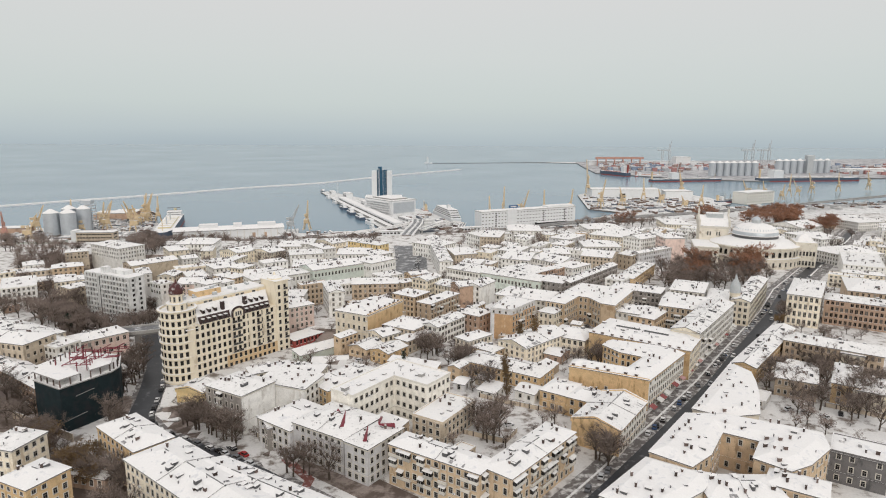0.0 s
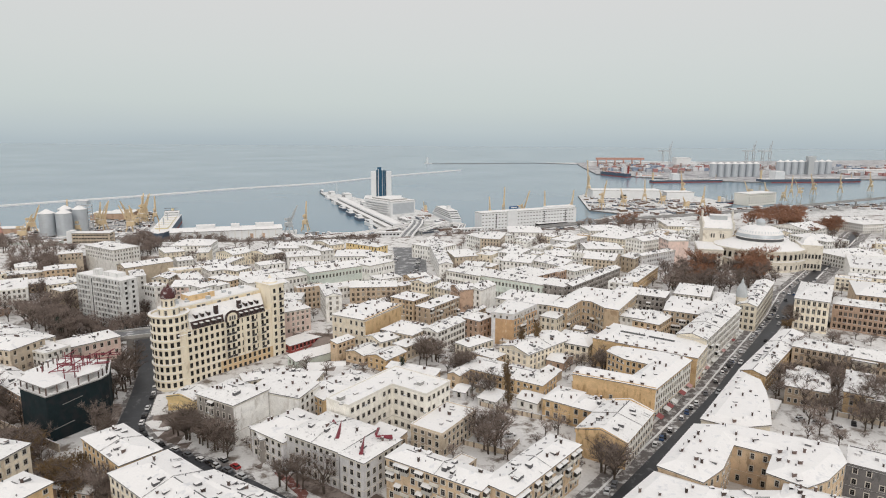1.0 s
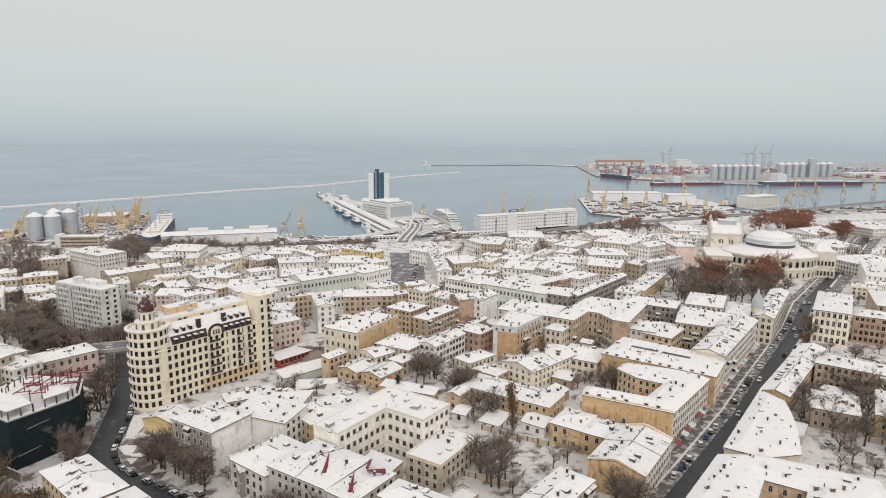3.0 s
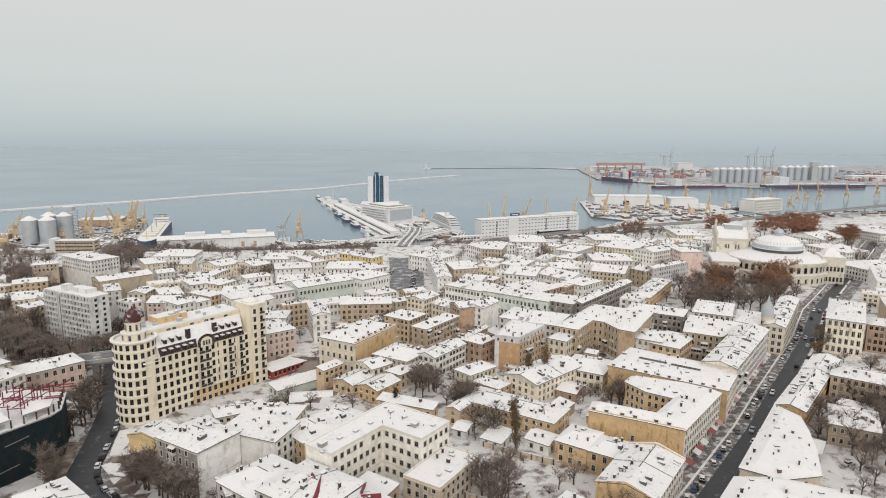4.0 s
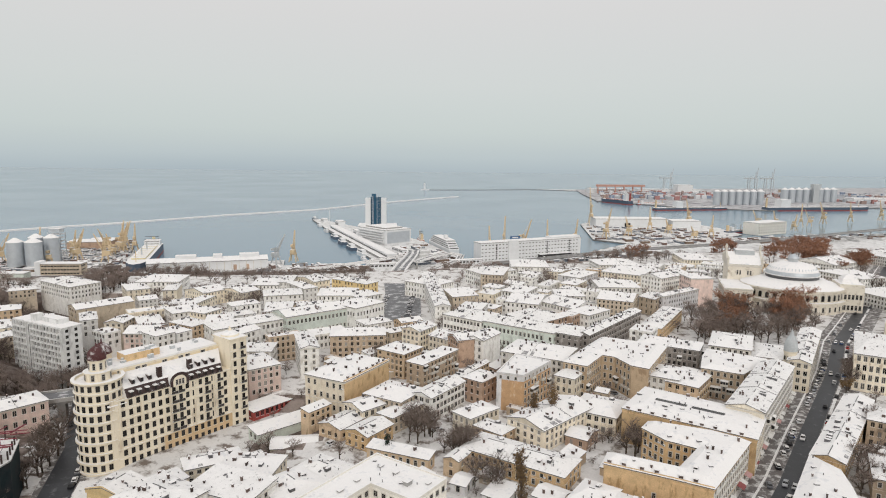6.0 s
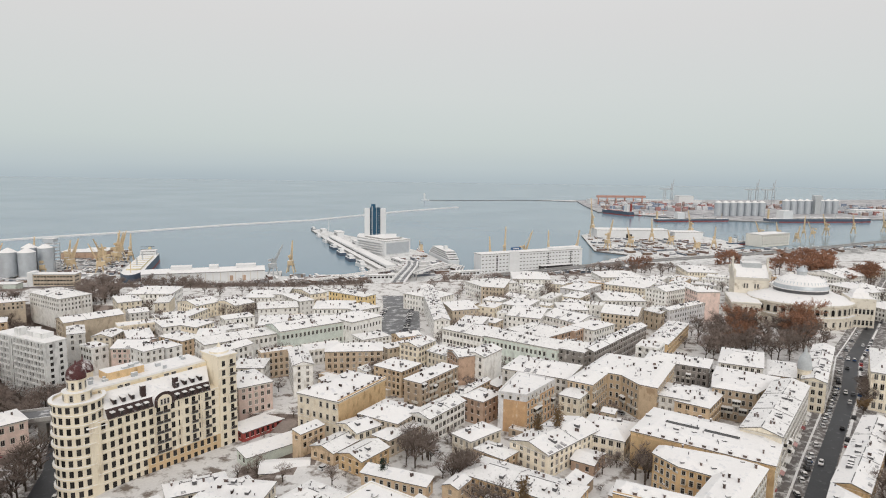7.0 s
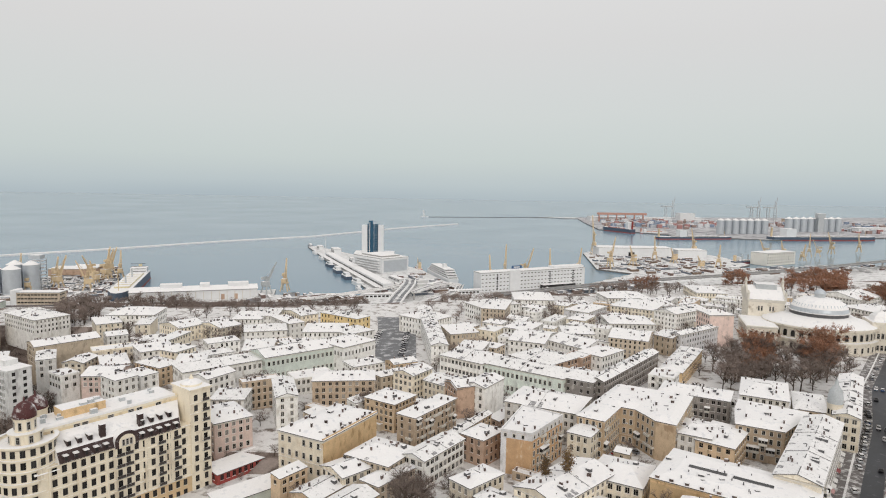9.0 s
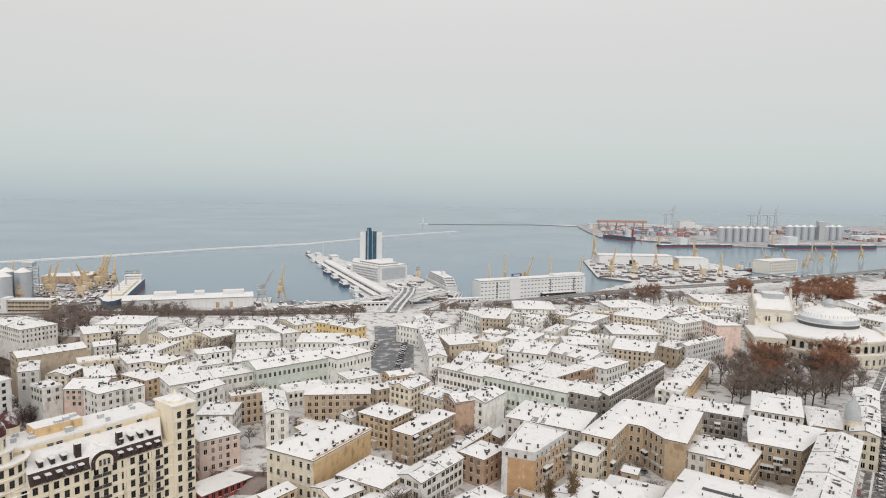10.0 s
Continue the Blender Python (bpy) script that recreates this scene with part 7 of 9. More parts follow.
def sea_hotel():
    root = thing("hotel_tower", pose(-160, 1290, HZ, 0, 0, 4), "white hotel tower with blue glass centre on the passenger pier", "hotel")
    part("podium", Geo().box(-14, 60, -6, 40, -2, 9, 0, 1).mesh("podium", M_SHIPWHITE, M_SNOW), root)
    for x in (0, 30):
        slab_ = part("side_slab", Geo().box(x, x + 10, 0, 20, 0, 60.5).mesh("side_slab", M_SHIPWHITE), root, None, "plain white slab")
    pts = [(10, 3), (13, -0.5), (17, -2.6), (20, -3), (23, -2.6), (27, -0.5), (30, 3), (30, 18), (10, 18)]
    core = part("glass_core", Geo().prism(pts, 0, 63).mesh("glass_core", M_BLUEGLASS), root, None, "curved blue curtain-wall glass")
    for x, y, h, w in ((14.6, -2.4, 66, 0.9), (22.5, -3.4, 65, 0.5)):
        part("fin", Geo().box(x - w / 2, x + w / 2, y, y + 1.2, 0, h).mesh("fin", M_SHIPWHITE), core)
    part("crown", Geo().prism([(12.5, 0), (16.5, -2), (20.5, 0), (20.5, 8), (12.5, 8)], 63, 69.5).mesh("crown", M_BLUEGLASS), core)
    for k in range(20):
        part("mullion", Geo().box(10.4, 29.6, -0.1, 0.1, 3.1 * k + 1.2, 3.1 * k + 1.5).mesh("mullion", M_CRANE_GREY), core, pose(0, -1.6, 0))


sea_hotel()
tm = block("sea_terminal", -101, 1090, 52, 76, 43, 23, M_SHIPWHITE, "white sea terminal with wide pale glass front and terraces", "terminal")
part("front_panel", Geo().box(3, 49, -0.4, 0, 2, 20).mesh("front_panel", M_STEEL), tm)
for k in range(5):
    part("terrace", Geo().box(-4, 0, 6, 74, 3.5 + 4 * k, 5 + 4 * k, 0, 1).mesh("terrace", M_SHIPWHITE, M_SNOW), tm)
part("roof_plant", Geo().box(8, 44, 12, 66, 23.8, 26, 0, 1).mesh("roof_plant", M_CONC, M_SNOW), tm)
gal = thing("pier_gallery", pose(-72, 955, HZ, 0, 0, 112.6), "long snowy gallery with dark window strip along the pier", "gallery")
part("body", Geo().box(0, 375, 0, 14, -1, 7.5, 0, 1).mesh("body", M_SHIPWHITE, M_SNOW), gal)
for k in range(46):
    part("window_strip", Geo().box(3 + 8 * k, 9.4 + 8 * k, 14, 14.15, 2.6, 5.2).mesh("window_strip", M_GLASS), gal)
part("walkway", Geo().box(0, 370, 15, 24, -1, 3.4, 0, 1).mesh("walkway", M_CONC, M_SNOW), gal)
mast = thing("pier_mast", pose(-236, 1330, HZ), "slim white signal mast on the pier", "mast")
part("pole", Geo().bar((0, 0, 0), (0, 0, 34), 1.0, 0, 0.5, 6).mesh("pole", M_SHIPWHITE), mast)

for px_, py_, L_, W_, h_, a_, lab_ in ((-60, 1010, 40, 9, 4.5, 118, "low snowy baggage hall beside the terminal"), (-22, 975, 26, 7, 3.6, 60, "small snowy kiosk row on the quay"), (-150, 1180, 22, 12, 12, 112, "white stair pavilion on the pier"), (-205, 1330, 30, 14, 11, 112, "white pier hall with snowy roof"),
                                       (-255, 1415, 26, 10, 6, 112, "low white pier pavilion"), (5, 915, 44, 10, 5, 20, "low quay store with snowy roof"), (-100, 880, 36, 9, 5, 12, "long low quay shed with snowy roof")):
    pv_ = thing("pier_pavilion", pose(px_, py_, HZ, 0, 0, a_), lab_, "pavilion")
    part("wall", Geo().box(0, L_, 0, W_, -1, h_).mesh("wall", M_SHIPWHITE), pv_)
    part("roof", Geo().box(-0.6, L_ + 0.6, -0.6, W_ + 0.6, h_, h_ + 0.6, 1, 0).mesh("roof", M_SNOW, M_CONC), pv_)
    for k in range(int(L_ / 5)):
        part("window", far_window_mesh(3.4, h_ * 0.4), pv_, pose(2.6 + 5 * k, -0.02, h_ * 0.35))
        part("window", far_window_mesh(3.4, h_ * 0.4), pv_, pose(2.6 + 5 * k, W_ + 0.02, h_ * 0.35, 0, 0, 180))

# overpass from the stairs' foot to the terminal, with its two side ramps
def ramp(name, line, width, label, side=None):
    side = side or M_SNOW
    root = thing(name, pose(0, 0, 0), label, "overpass")
    P = [Vector(p) for p in line]
    for i in range(len(P) - 1):
        a, b = P[i], P[i + 1]
        d = (b - a)
        s = Vector((-d.y, d.x, 0)).normalized() * width / 2
        for nm, off, w, dz, m in (("deck", 0, 1.0, 0, M_SLUSH if side is M_CONC else M_QUAY), ("lane", 0.45, 0.24, 0.06, M_SLUSH), ("lane", -0.45, 0.24, 0.06, M_SLUSH), ("parapet", 0.92, 0.09, 1.1, side), ("parapet", -0.92, 0.09, 1.1, side)):
            vs = []
            for p in (a, b):
                for k in (off - w, off + w):
                    for z in (dz, dz - 1.3 if nm == "deck" else dz - 0.1 if nm == "lane" else dz - 1.4):
                        vs.append(p + s * k + Vector((0, 0, z)))
            part(nm, mesh_of(nm, vs, [[0, 2, 6, 4], [5, 7, 3, 1], [1, 0, 4, 5], [2, 3, 7, 6], [0, 1, 3, 2], [4, 6, 7, 5]], [m]), root)
        if a.z > HZ + 4:
            part("pier", Geo().box(-1, 1, -1, 1, HZ - 2, a.z - 1.2).mesh("pier", M_CONC), root, Matrix.Translation((a.x, a.y, 0)))
    return root


ramp("terminal_overpass", [(-58, 735, -20), (-57, 790, -22), (-55, 850, -24), (-52, 905, -26), (-50, 950, -27), (-52, 1000, -30)], 17, "snow-edged concrete overpass leading to the sea terminal")
ramp("curved_ramp", [(-40, 880, -26), (-20, 930, -26.5), (2, 962, -27.5), (18, 955, -29), (14, 925, -31), (-10, 880, -33), (-30, 850, -34.6)], 9, "snowy curved ramp beside the overpass")
ramp("side_ramp", [(-60, 940, -27), (-85, 915, -29), (-120, 890, -31), (-160, 865, -33), (-210, 850, -34.8)], 8, "long snowy side ramp running down to the quay")
ramp("harbour_viaduct", [(60, 880, -27), (120, 900, -24), (186, 933, -22), (278, 987, -22), (423, 1053, -22), (603, 1152, -22), (788, 1267, -22), (1000, 1395, -22), (1300, 1560, -22)], 12, "long grey road viaduct behind the town", M_CONC)

# waterfront hotel block
wh = block("harbour_hotel", 45, 941, 172, 20, 27.5, 25, M_SHIPWHITE, "long white five-storey waterfront hotel block", "hotel", floors=5, win=(2.6, 0.9), gap=5.6)
for k in range(7):
    for x in (24, 50, 110, 150):
        part("stair_slot", Geo().box(x, x + 2.2, -0.3, 0, 3 + 3 * k, 4.8 + 3 * k).mesh("stair_slot", M_GLASS), wh)
part("stair_tower", Geo().box(44, 60, -2, 0, -1, 27, 0, 1).mesh("stair_tower", M_SHIPWHITE, M_SNOW), wh)
part("roof_box", Geo().box(120, 172, 3, 17, 25.8, 28.5, 0, 1).mesh("roof_box", M_SHIPWHITE, M_SNOW), wh)
part("roof_sign", Geo().box(48, 64, 1, 1.6, 29, 33).mesh("roof_sign", mat("blue_sign_paint", (0.05, 0.12, 0.25), 0.5, 0.1, 2, 0.4, 0)), wh, None, "blue roof sign board")
part("sign_bar", Geo().box(51, 61, 0.8, 1.0, 30.3, 31.7).mesh("sign_bar", M_SHIPWHITE), wh, None, "illegible white line of lettering")
part("ground_canopy", Geo().box(95, 150, -8, 0, -1, 5, 0, 1).mesh("ground_canopy", M_GLASS, M_SNOW), wh)

# long transit shed on the west quay
ws = block("transit_shed", -364, 825, 142, 34, 19.2, 11, M_SHIPWHITE, "long pale transit shed with snow-covered roof", "shed")
part("roof_hood", roof_geo(142, 34, 11.6, "gable", 3.2, 0.6).mesh("roof_hood", M_SNOW, M_METAL, M_SHIPWHITE), ws, pose(71, 17, 0))
for x, L in ((32, 24), (76, 11), (108, 24)):
    part("monitor", Geo().box(x, x + L, 11, 23, 12, 18, 0, 1).mesh("monitor", M_SHIPWHITE, M_SNOW), ws)
for x in (100, 115):
    part("gate", Geo().box(x, x + 4, -0.2, 0, 0, 6.5).mesh("gate", WALLS["brick"]), ws)
for k in range(16):
    part("pilaster", Geo().box(1 + 8.8 * k, 1.6 + 8.8 * k, -0.35, 0, 0, 10.5).mesh("pilaster", M_TRIM), ws)
ob_ = block("port_office", -480, 805, 46, 16, 6, 13, WALLS["beige"], "long grey-beige port office with window strips", "office", floors=3, win=(3, 1.4), gap=3.6)
part("stair_block", Geo().box(-6, 0, -1, 14, -2, 16, 0, 1).mesh("stair_block", M_SHIPWHITE, M_SNOW), ob_)
block("port_building", 592, 1292, 86, 34, 30, 21, WALLS["ivory"], "pale four-storey port building with snowy roof", "office", floors=4, win=(3.0, 2.2), gap=7)
sh = block("mole_shed", 302, 1385, 150, 46, 2, 17, M_SHIPWHITE, "long low cargo shed on the mole", "shed")
part("loading_door", Geo().box(60, 72, -0.3, 0, 0, 9).mesh("loading_door", M_GLASS), sh)
block("mole_store", 460, 1385, 60, 40, 5, 14, M_SHIPWHITE, "white cargo store on the mole", "shed")


# ---- cranes ----
def crane(x, y, top, turn, paint, label, jib=26, lift=62):
    """A portal harbour crane: four-legged portal, machine house on a turntable, lattice tower and raised jib."""
    root = thing("harbour_crane", pose(x, y, HZ, 0, 0, turn), label, "crane", "harbour cranes")
    H = top - HZ
    ph = H * 0.24
    for sx in (-5, 5):
        for sy in (-5, 5):
            part("leg", Geo().bar((sx, sy, 0), (sx * 0.55, sy * 0.55, ph), 1.3, 0, 1.0).mesh("leg", paint), root)
    part("portal_deck", Geo().box(-4, 4, -4, 4, ph, ph + 1.5).mesh("portal_deck", paint), root)
    part("machine_house", Geo().box(-6.5, 3.5, -2.8, 2.8, ph + 1.5, ph + 6.5, 0, 1).mesh("machine_house", paint, M_SNOW), root)
    th = H * 0.58
    g = Geo()
    for sx in (-1.6, 1.6):
        for sy in (-1.6, 1.6):
            g.bar((sx, sy, ph + 6), (sx * 0.5, sy * 0.5, th), 0.7)
    for k in range(4):
        z0, z1 = ph + 6 + (th - ph - 6) * k / 4, ph + 6 + (th - ph - 6) * (k + 1) / 4
        for s in (-1, 1):
            g.bar((-1.3, s * 1.2, z0), (1.2, s * 1.1, z1), 0.45)
            g.bar((s * 1.3, -1.2, z0), (s * 1.1, 1.2, z1), 0.45)
    part("tower", g.mesh("tower", paint), root)
    a = radians(lift)
    tip = Vector((2 + jib * math.cos(a), 0, ph + 6 + jib * math.sin(a)))
    tip *= (H / tip.z) if tip.z > 0 else 1
    g = Geo()
    for s in (-1, 1):
        g.bar((2.5, s * 1.5, ph + 6), (tip.x, s * 0.4, tip.z), 0.7)
        g.bar((2.5, s * 1.2, ph + 8.5), (tip.x, s * 0.3, tip.z + 0.4), 0.6)
    for k in range(7):
        p = Vector((2.5, 0, ph + 6)).lerp(tip, k / 7)
        q = Vector((2.5, 0, ph + 8)).lerp(tip, (k + 1) / 7)
        w = 1.4 * (1 - k / 9)
        g.bar(p + Vector((0, -w, 0)), q + Vector((0, w, 0)), 0.4)
        g.bar(p + Vector((0, w, 0)), q + Vector((0, -w, 0)), 0.4)
    part("jib", g.mesh("jib", paint), root)
    part("stay", Geo().bar((0, 0, th), tip, 0.35).mesh("stay", paint), root)
    part("counterweight", Geo().box(-7.5, -3.5, -1.6, 1.6, th * 0.86, th * 0.86 + 3).mesh("counterweight", paint), root)
    part("counter_arm", Geo().bar((0.5, 0, th - 0.5), (-5, 0, th * 0.86 + 2), 0.8).mesh("counter_arm", paint), root)
    return root


YEL, GRY = "yellow lattice harbour crane with raised jib", "grey lattice harbour crane with raised jib"
for x, y, top, turn in ((-513, 930, 1, 100), (-452, 897, 3, 200), (-494, 1032, 4, 70), (-505, 1050, -2, 120), (-506, 1000, -3, 240), (-540, 880, 2, 80), (-476, 985, 3, 60), (-466, 940, -4, 150), (-498, 1030, 4, 95), (-525, 955, -2, 30), (-560, 930, 5, 110), (-210, 924, 6, 88), (-581, 883, 2, 60), (-548, 815, 0, 20), (-509, 872, -2, 95), (-494, 906, 6, 75), (-467, 973, 8, 80), (-458, 990, 4, 110)):
    crane(x, y, top, turn, M_CRANE, YEL, lift=74 if x == -210 else 66)
crane(-228, 903, 2, 60, M_CRANE_GREY, GRY, lift=55)
for x, y, top, turn in ((299, 1418, 44, 95), (279, 1200, 18, 40), (331, 1245, 0, 120), (398, 1336, 10, 80), (422, 1298, -8, 200), (512, 1440, 19, 100), (483, 1245, 4, 60)):
    crane(x, y, top, turn, M_CRANE, YEL, lift=72)
for x, y, top, turn in ((640, 1400, 2, 130), (682, 1410, -1, 90), (751, 1440, 12, 60), (838, 1509, 11, 100), (1027, 1600, 11, 80), (700, 1370, -4, 40), (775, 1450, 1, 150), (930, 1560, 8, 70), (440, 1215, -12, 200), (1120, 1650, 9, 30)):
    crane(x, y, top, turn, M_CRANE, YEL, lift=68)
for x, y, top, turn in ((60, 985, 8, 95), (82, 1010, 20, 80), (112, 1022, 15, 20), (150, 1035, 13, 85), (194, 1050, 13, 60)):
    crane(x, y, top, turn, M_CRANE, YEL, lift=70)
for x, y, top, turn in ((-590, 830, 2, 300), (-640, 800, 0, 40)):
    crane(x, y, top, turn, M_CRANE_RED, "orange-red lattice harbour crane beside the rail yard", lift=64)


def gantry(x, y, top):
    root = thing("gantry_crane", pose(x, y, -35.4), "tall grey container gantry crane with raised boom", "crane", "gantry cranes")
    H = top + 35
    for sx in (-14, 14):
        for sy in (-10, 10):
            part("leg", Geo().bar((sx, sy, 0), (sx, sy, H * 0.6), 2.2).mesh("leg", M_CRANE_GREY), root)
        part("cross_beam", Geo().bar((sx, -10, H * 0.3), (sx, 10, H * 0.3), 1.8).mesh("cross_beam", M_CRANE_GREY), root)
    part("girder", Geo().box(-34, 16, -3, 3, H * 0.58, H * 0.62).mesh("girder", M_CRANE_GREY), root)
    part("boom", Geo().bar((14, 0, H * 0.6), (20, 0, H), 2.6, 0, 1.6).mesh("boom", M_CRANE_GREY), root)
    part("apex", Geo().bar((10, 0, H * 0.6), (12, 0, H * 0.86), 2.0).mesh("apex", M_CRANE_GREY), root)


for x, top in ((865, 62), (1200, 66), (1265, 66)):
    gantry(x, 2640, top)


# ---- silos ----
def silo(x, y, r, h, base=HZ):
    root = thing("grain_silo", pose(x, y, base), "round corrugated grey steel grain silo with snowy cone", "silo", "grain silos")
    prof = [(r, -1)]
    for k in range(9):
        prof += [(r, h * (k + 0.5) / 9), (r + 0.12, h * (k + 1) / 9)]
    part("shell", Geo().lathe(prof, 28).mesh("shell", M_STEEL), root)
    part("cone_roof", Geo().lathe([(r + 0.4, h), (r * 0.2, h + r * 0.5), (0.01, h + r * 0.55)], 28).mesh("cone_roof", M_SNOW), root)


for i in range(2):
    silo(-537 + 21 * i, 848 + 3 * i, 9.7, 33)
for i in range(2):
    silo(-530 + 20 * i, 878, 9, 35)
for i in range(7):
    silo(812 + 24.2 * i, 2030 + 5 * i, 10.6, 41, -35.4)
for i in range(8):
    silo(1085 + 26.5 * i, 2165 + 7 * i, 11.5, 42, -35.4)
lt = thing("grain_elevator", pose(-512, 893, HZ), "open steel grain elevator tower beside the silos", "tower")
for sx in (-8, 8):
    for sy in (-6, 6):
        part("post", Geo().bar((sx, sy, 0), (sx, sy, 40), 0.8).mesh("post", M_STEEL), lt)
for k in range(9):
    part("landing", Geo().box(-8.5, 8.5, -6.5, 6.5, 4.4 * k + 2, 4.4 * k + 2.7, 0, 1).mesh("landing", M_STEEL, M_SNOW), lt)
part("head_house", Geo().box(-7, 7, -5, 5, 40, 45, 0, 1).mesh("head_house", M_STEEL, M_SNOW), lt)
et = thing("elevator_tower", pose(1192, 2180, -35.4), "dark tall elevator tower between the far silos", "tower")
part("shaft", Geo().box(-9, 9, -8, 8, -1, 56, 0, 1).mesh("shaft", M_CRANE_GREY, M_SNOW), et)
part("head", Geo().box(-12, 13, -9, 9, 46, 60, 0, 1).mesh("head", M_CRANE_GREY, M_SNOW), et)
for x, y, L, W, h, ang, wall, lab in ((-560, 990, 60, 34, 12, 10, WALLS["brick"], "snow-roofed brick cargo shed"), (-556, 1046, 36, 20, 9, 6, WALLS["brick"], "small brick cargo shed with snowy roof"),
                                      (-650, 850, 70, 22, 9, 12, WALLS["brick"], "red-brown rail shed with snowy roof"), (-600, 760, 120, 16, 7, 8, WALLS["mint"], "long pale green shed with snowy roof"),
                                      (-700, 720, 160, 18, 7, 10, WALLS["brown"], "long brown rail shed with snowy roof")):
    z = ground_z(x + 20, y) if y < 800 else HZ
    block("cargo_shed", x, y, L, W, ang, h, wall, lab, "shed", base=z)


# ---- ships and boats ----
M_CREAMDECK = mat("cream_hatch_paint", (0.62, 0.55, 0.36), 0.7, 0.2, 6, 1.0, 0)
def ship(x, y, L, B, ang, hull, label, house_h=16, aft=0.12, depth=9, cargo=None):
    root = thing("cargo_ship", pose(x, y, -38, 0, 0, ang), label, "ship")
    pts = [(-L / 2, -B * 0.42), (-L / 2 + 3, -B / 2), (L * 0.38, -B / 2), (L * 0.47, -B * 0.25), (L / 2, 0), (L * 0.47, B * 0.25), (L * 0.38, B / 2), (-L / 2 + 3, B / 2), (-L / 2, B * 0.42)]
    part("hull", Geo().prism(pts, -2, depth, 0, 1).mesh("hull", hull, M_SNOW), root)
    part("boot_stripe", Geo().prism([(px_ * 1.003, py_ * 1.01) for px_, py_ in pts], -2, 2.2).mesh("boot_stripe", M_HULL_RED), root)
    bridge = part("superstructure", Geo().box(-L / 2 + L * aft * 0.3, -L / 2 + L * aft * 0.3 + L * 0.09, -B * 0.42, B * 0.42, depth, depth + house_h, 0, 1).mesh("superstructure", M_SHIPWHITE, M_SNOW), root)
    for k in range(4):
        part("window_band", Geo().box(-L / 2 + L * aft * 0.3 + L * 0.09, -L / 2 + L * aft * 0.3 + L * 0.09 + 0.15, -B * 0.38, B * 0.38, depth + 2 + 3.6 * k, depth + 2.6 + 3.6 * k).mesh("window_band", M_GLASS), bridge)
    part("funnel", Geo().box(-L / 2 + 2, -L / 2 + 6, -2, 2, depth, depth + house_h + 3).mesh("funnel", cargo or M_CRANE), root)
    n = max(3, int(L / 26))
    for i in range(n):
        x0 = -L / 2 + L * 0.18 + i * L * 0.64 / n
        part("hatch", Geo().box(x0, x0 + L * 0.5 / n, -B * 0.33, B * 0.33, depth, depth + 2, 0, 1).mesh("hatch", cargo or M_CONC, M_SNOW), root)
    part("mast", Geo().bar((L * 0.4, 0, depth), (L * 0.4, 0, depth + 14), 0.8).mesh("mast", M_CRANE), root)
    for i in range(2):
        xx = -L * 0.1 + i * L * 0.25
        part("deck_crane", Geo().bar((xx, 0, depth), (xx, 0, depth + 12), 1.6).mesh("deck_crane", M_CRANE_GREY), root)
    return root


ship(-411, 922, 190, 25, 287.5, M_HULL, "blue-hulled bulk carrier with snowy hatch covers at the quay", 7, depth=12, cargo=M_CREAMDECK)
ship(674, 1862, 225, 24, 12, M_HULL, "long dark blue bulk carrier along the far quay", 18, 0.9, 7)
ship(1045, 1900, 330, 34, 10, M_HULL, "very long dark bulk carrier at the grain quay", 22, 0.4, 10)
ship(520, 2080, 130, 22, 118, M_HULL, "dark container ship moored at the terminal corner", 20, 0.3, 12, M_HULL_RED)
ship(618, 2040, 90, 16, 8, M_SHIPWHITE, "small white and orange ship at the far quay", 7, 0.4, 5, M_CRANE_RED)
ship(570, 1335, 60, 12, 25, M_HULL, "small dark tug-like vessel beside the port building", 8, 0.6, 5)
ship(-48, 1165, 34, 9, 100, M_CRANE_RED, "small red and white tug beside the pier", 7, 0.8, 3.5)

cs = thing("cruise_ship", pose(-10, 1085, -38, 0, 0, 108), "white multi-deck passenger ship with snowy sun decks beside the pier", "ship")
prof = [(-62, -7), (-60, -8.5), (45, -8.5), (58, -4), (66, 0), (58, 4), (45, 8.5), (-60, 8.5), (-62, 7)]
part("hull", Geo().prism(prof, -2, 6, 0, 1).mesh("hull", M_SHIPWHITE, M_SNOW), cs)
for k in range(4):
    s = 1 - 0.06 * k
    dk = part("deck", Geo().box(-60 * s + 2 * k, 44 * s - 3 * k, -7.6, 7.6, 6 + 3 * k, 9 + 3 * k - 0.25, 0, 1).mesh("deck", M_SHIPWHITE, M_SNOW), cs)
    for yy in (-7.7, 7.6):
        part("window_band", Geo().box(-58 * s + 2 * k, 42 * s - 3 * k, yy, yy + 0.1, 7.1 + 3 * k, 8.1 + 3 * k).mesh("window_band", M_GLASS), dk)
    part("window_band", Geo().box(-60 * s + 2 * k - 0.12, -60 * s + 2 * k, -6.8, 6.8, 7.1 + 3 * k, 8.1 + 3 * k).mesh("window_band", M_GLASS), dk)
part("funnel", Geo().box(-22, -14, -2.5, 2.5, 18, 23).mesh("funnel", M_SHIPWHITE), cs)


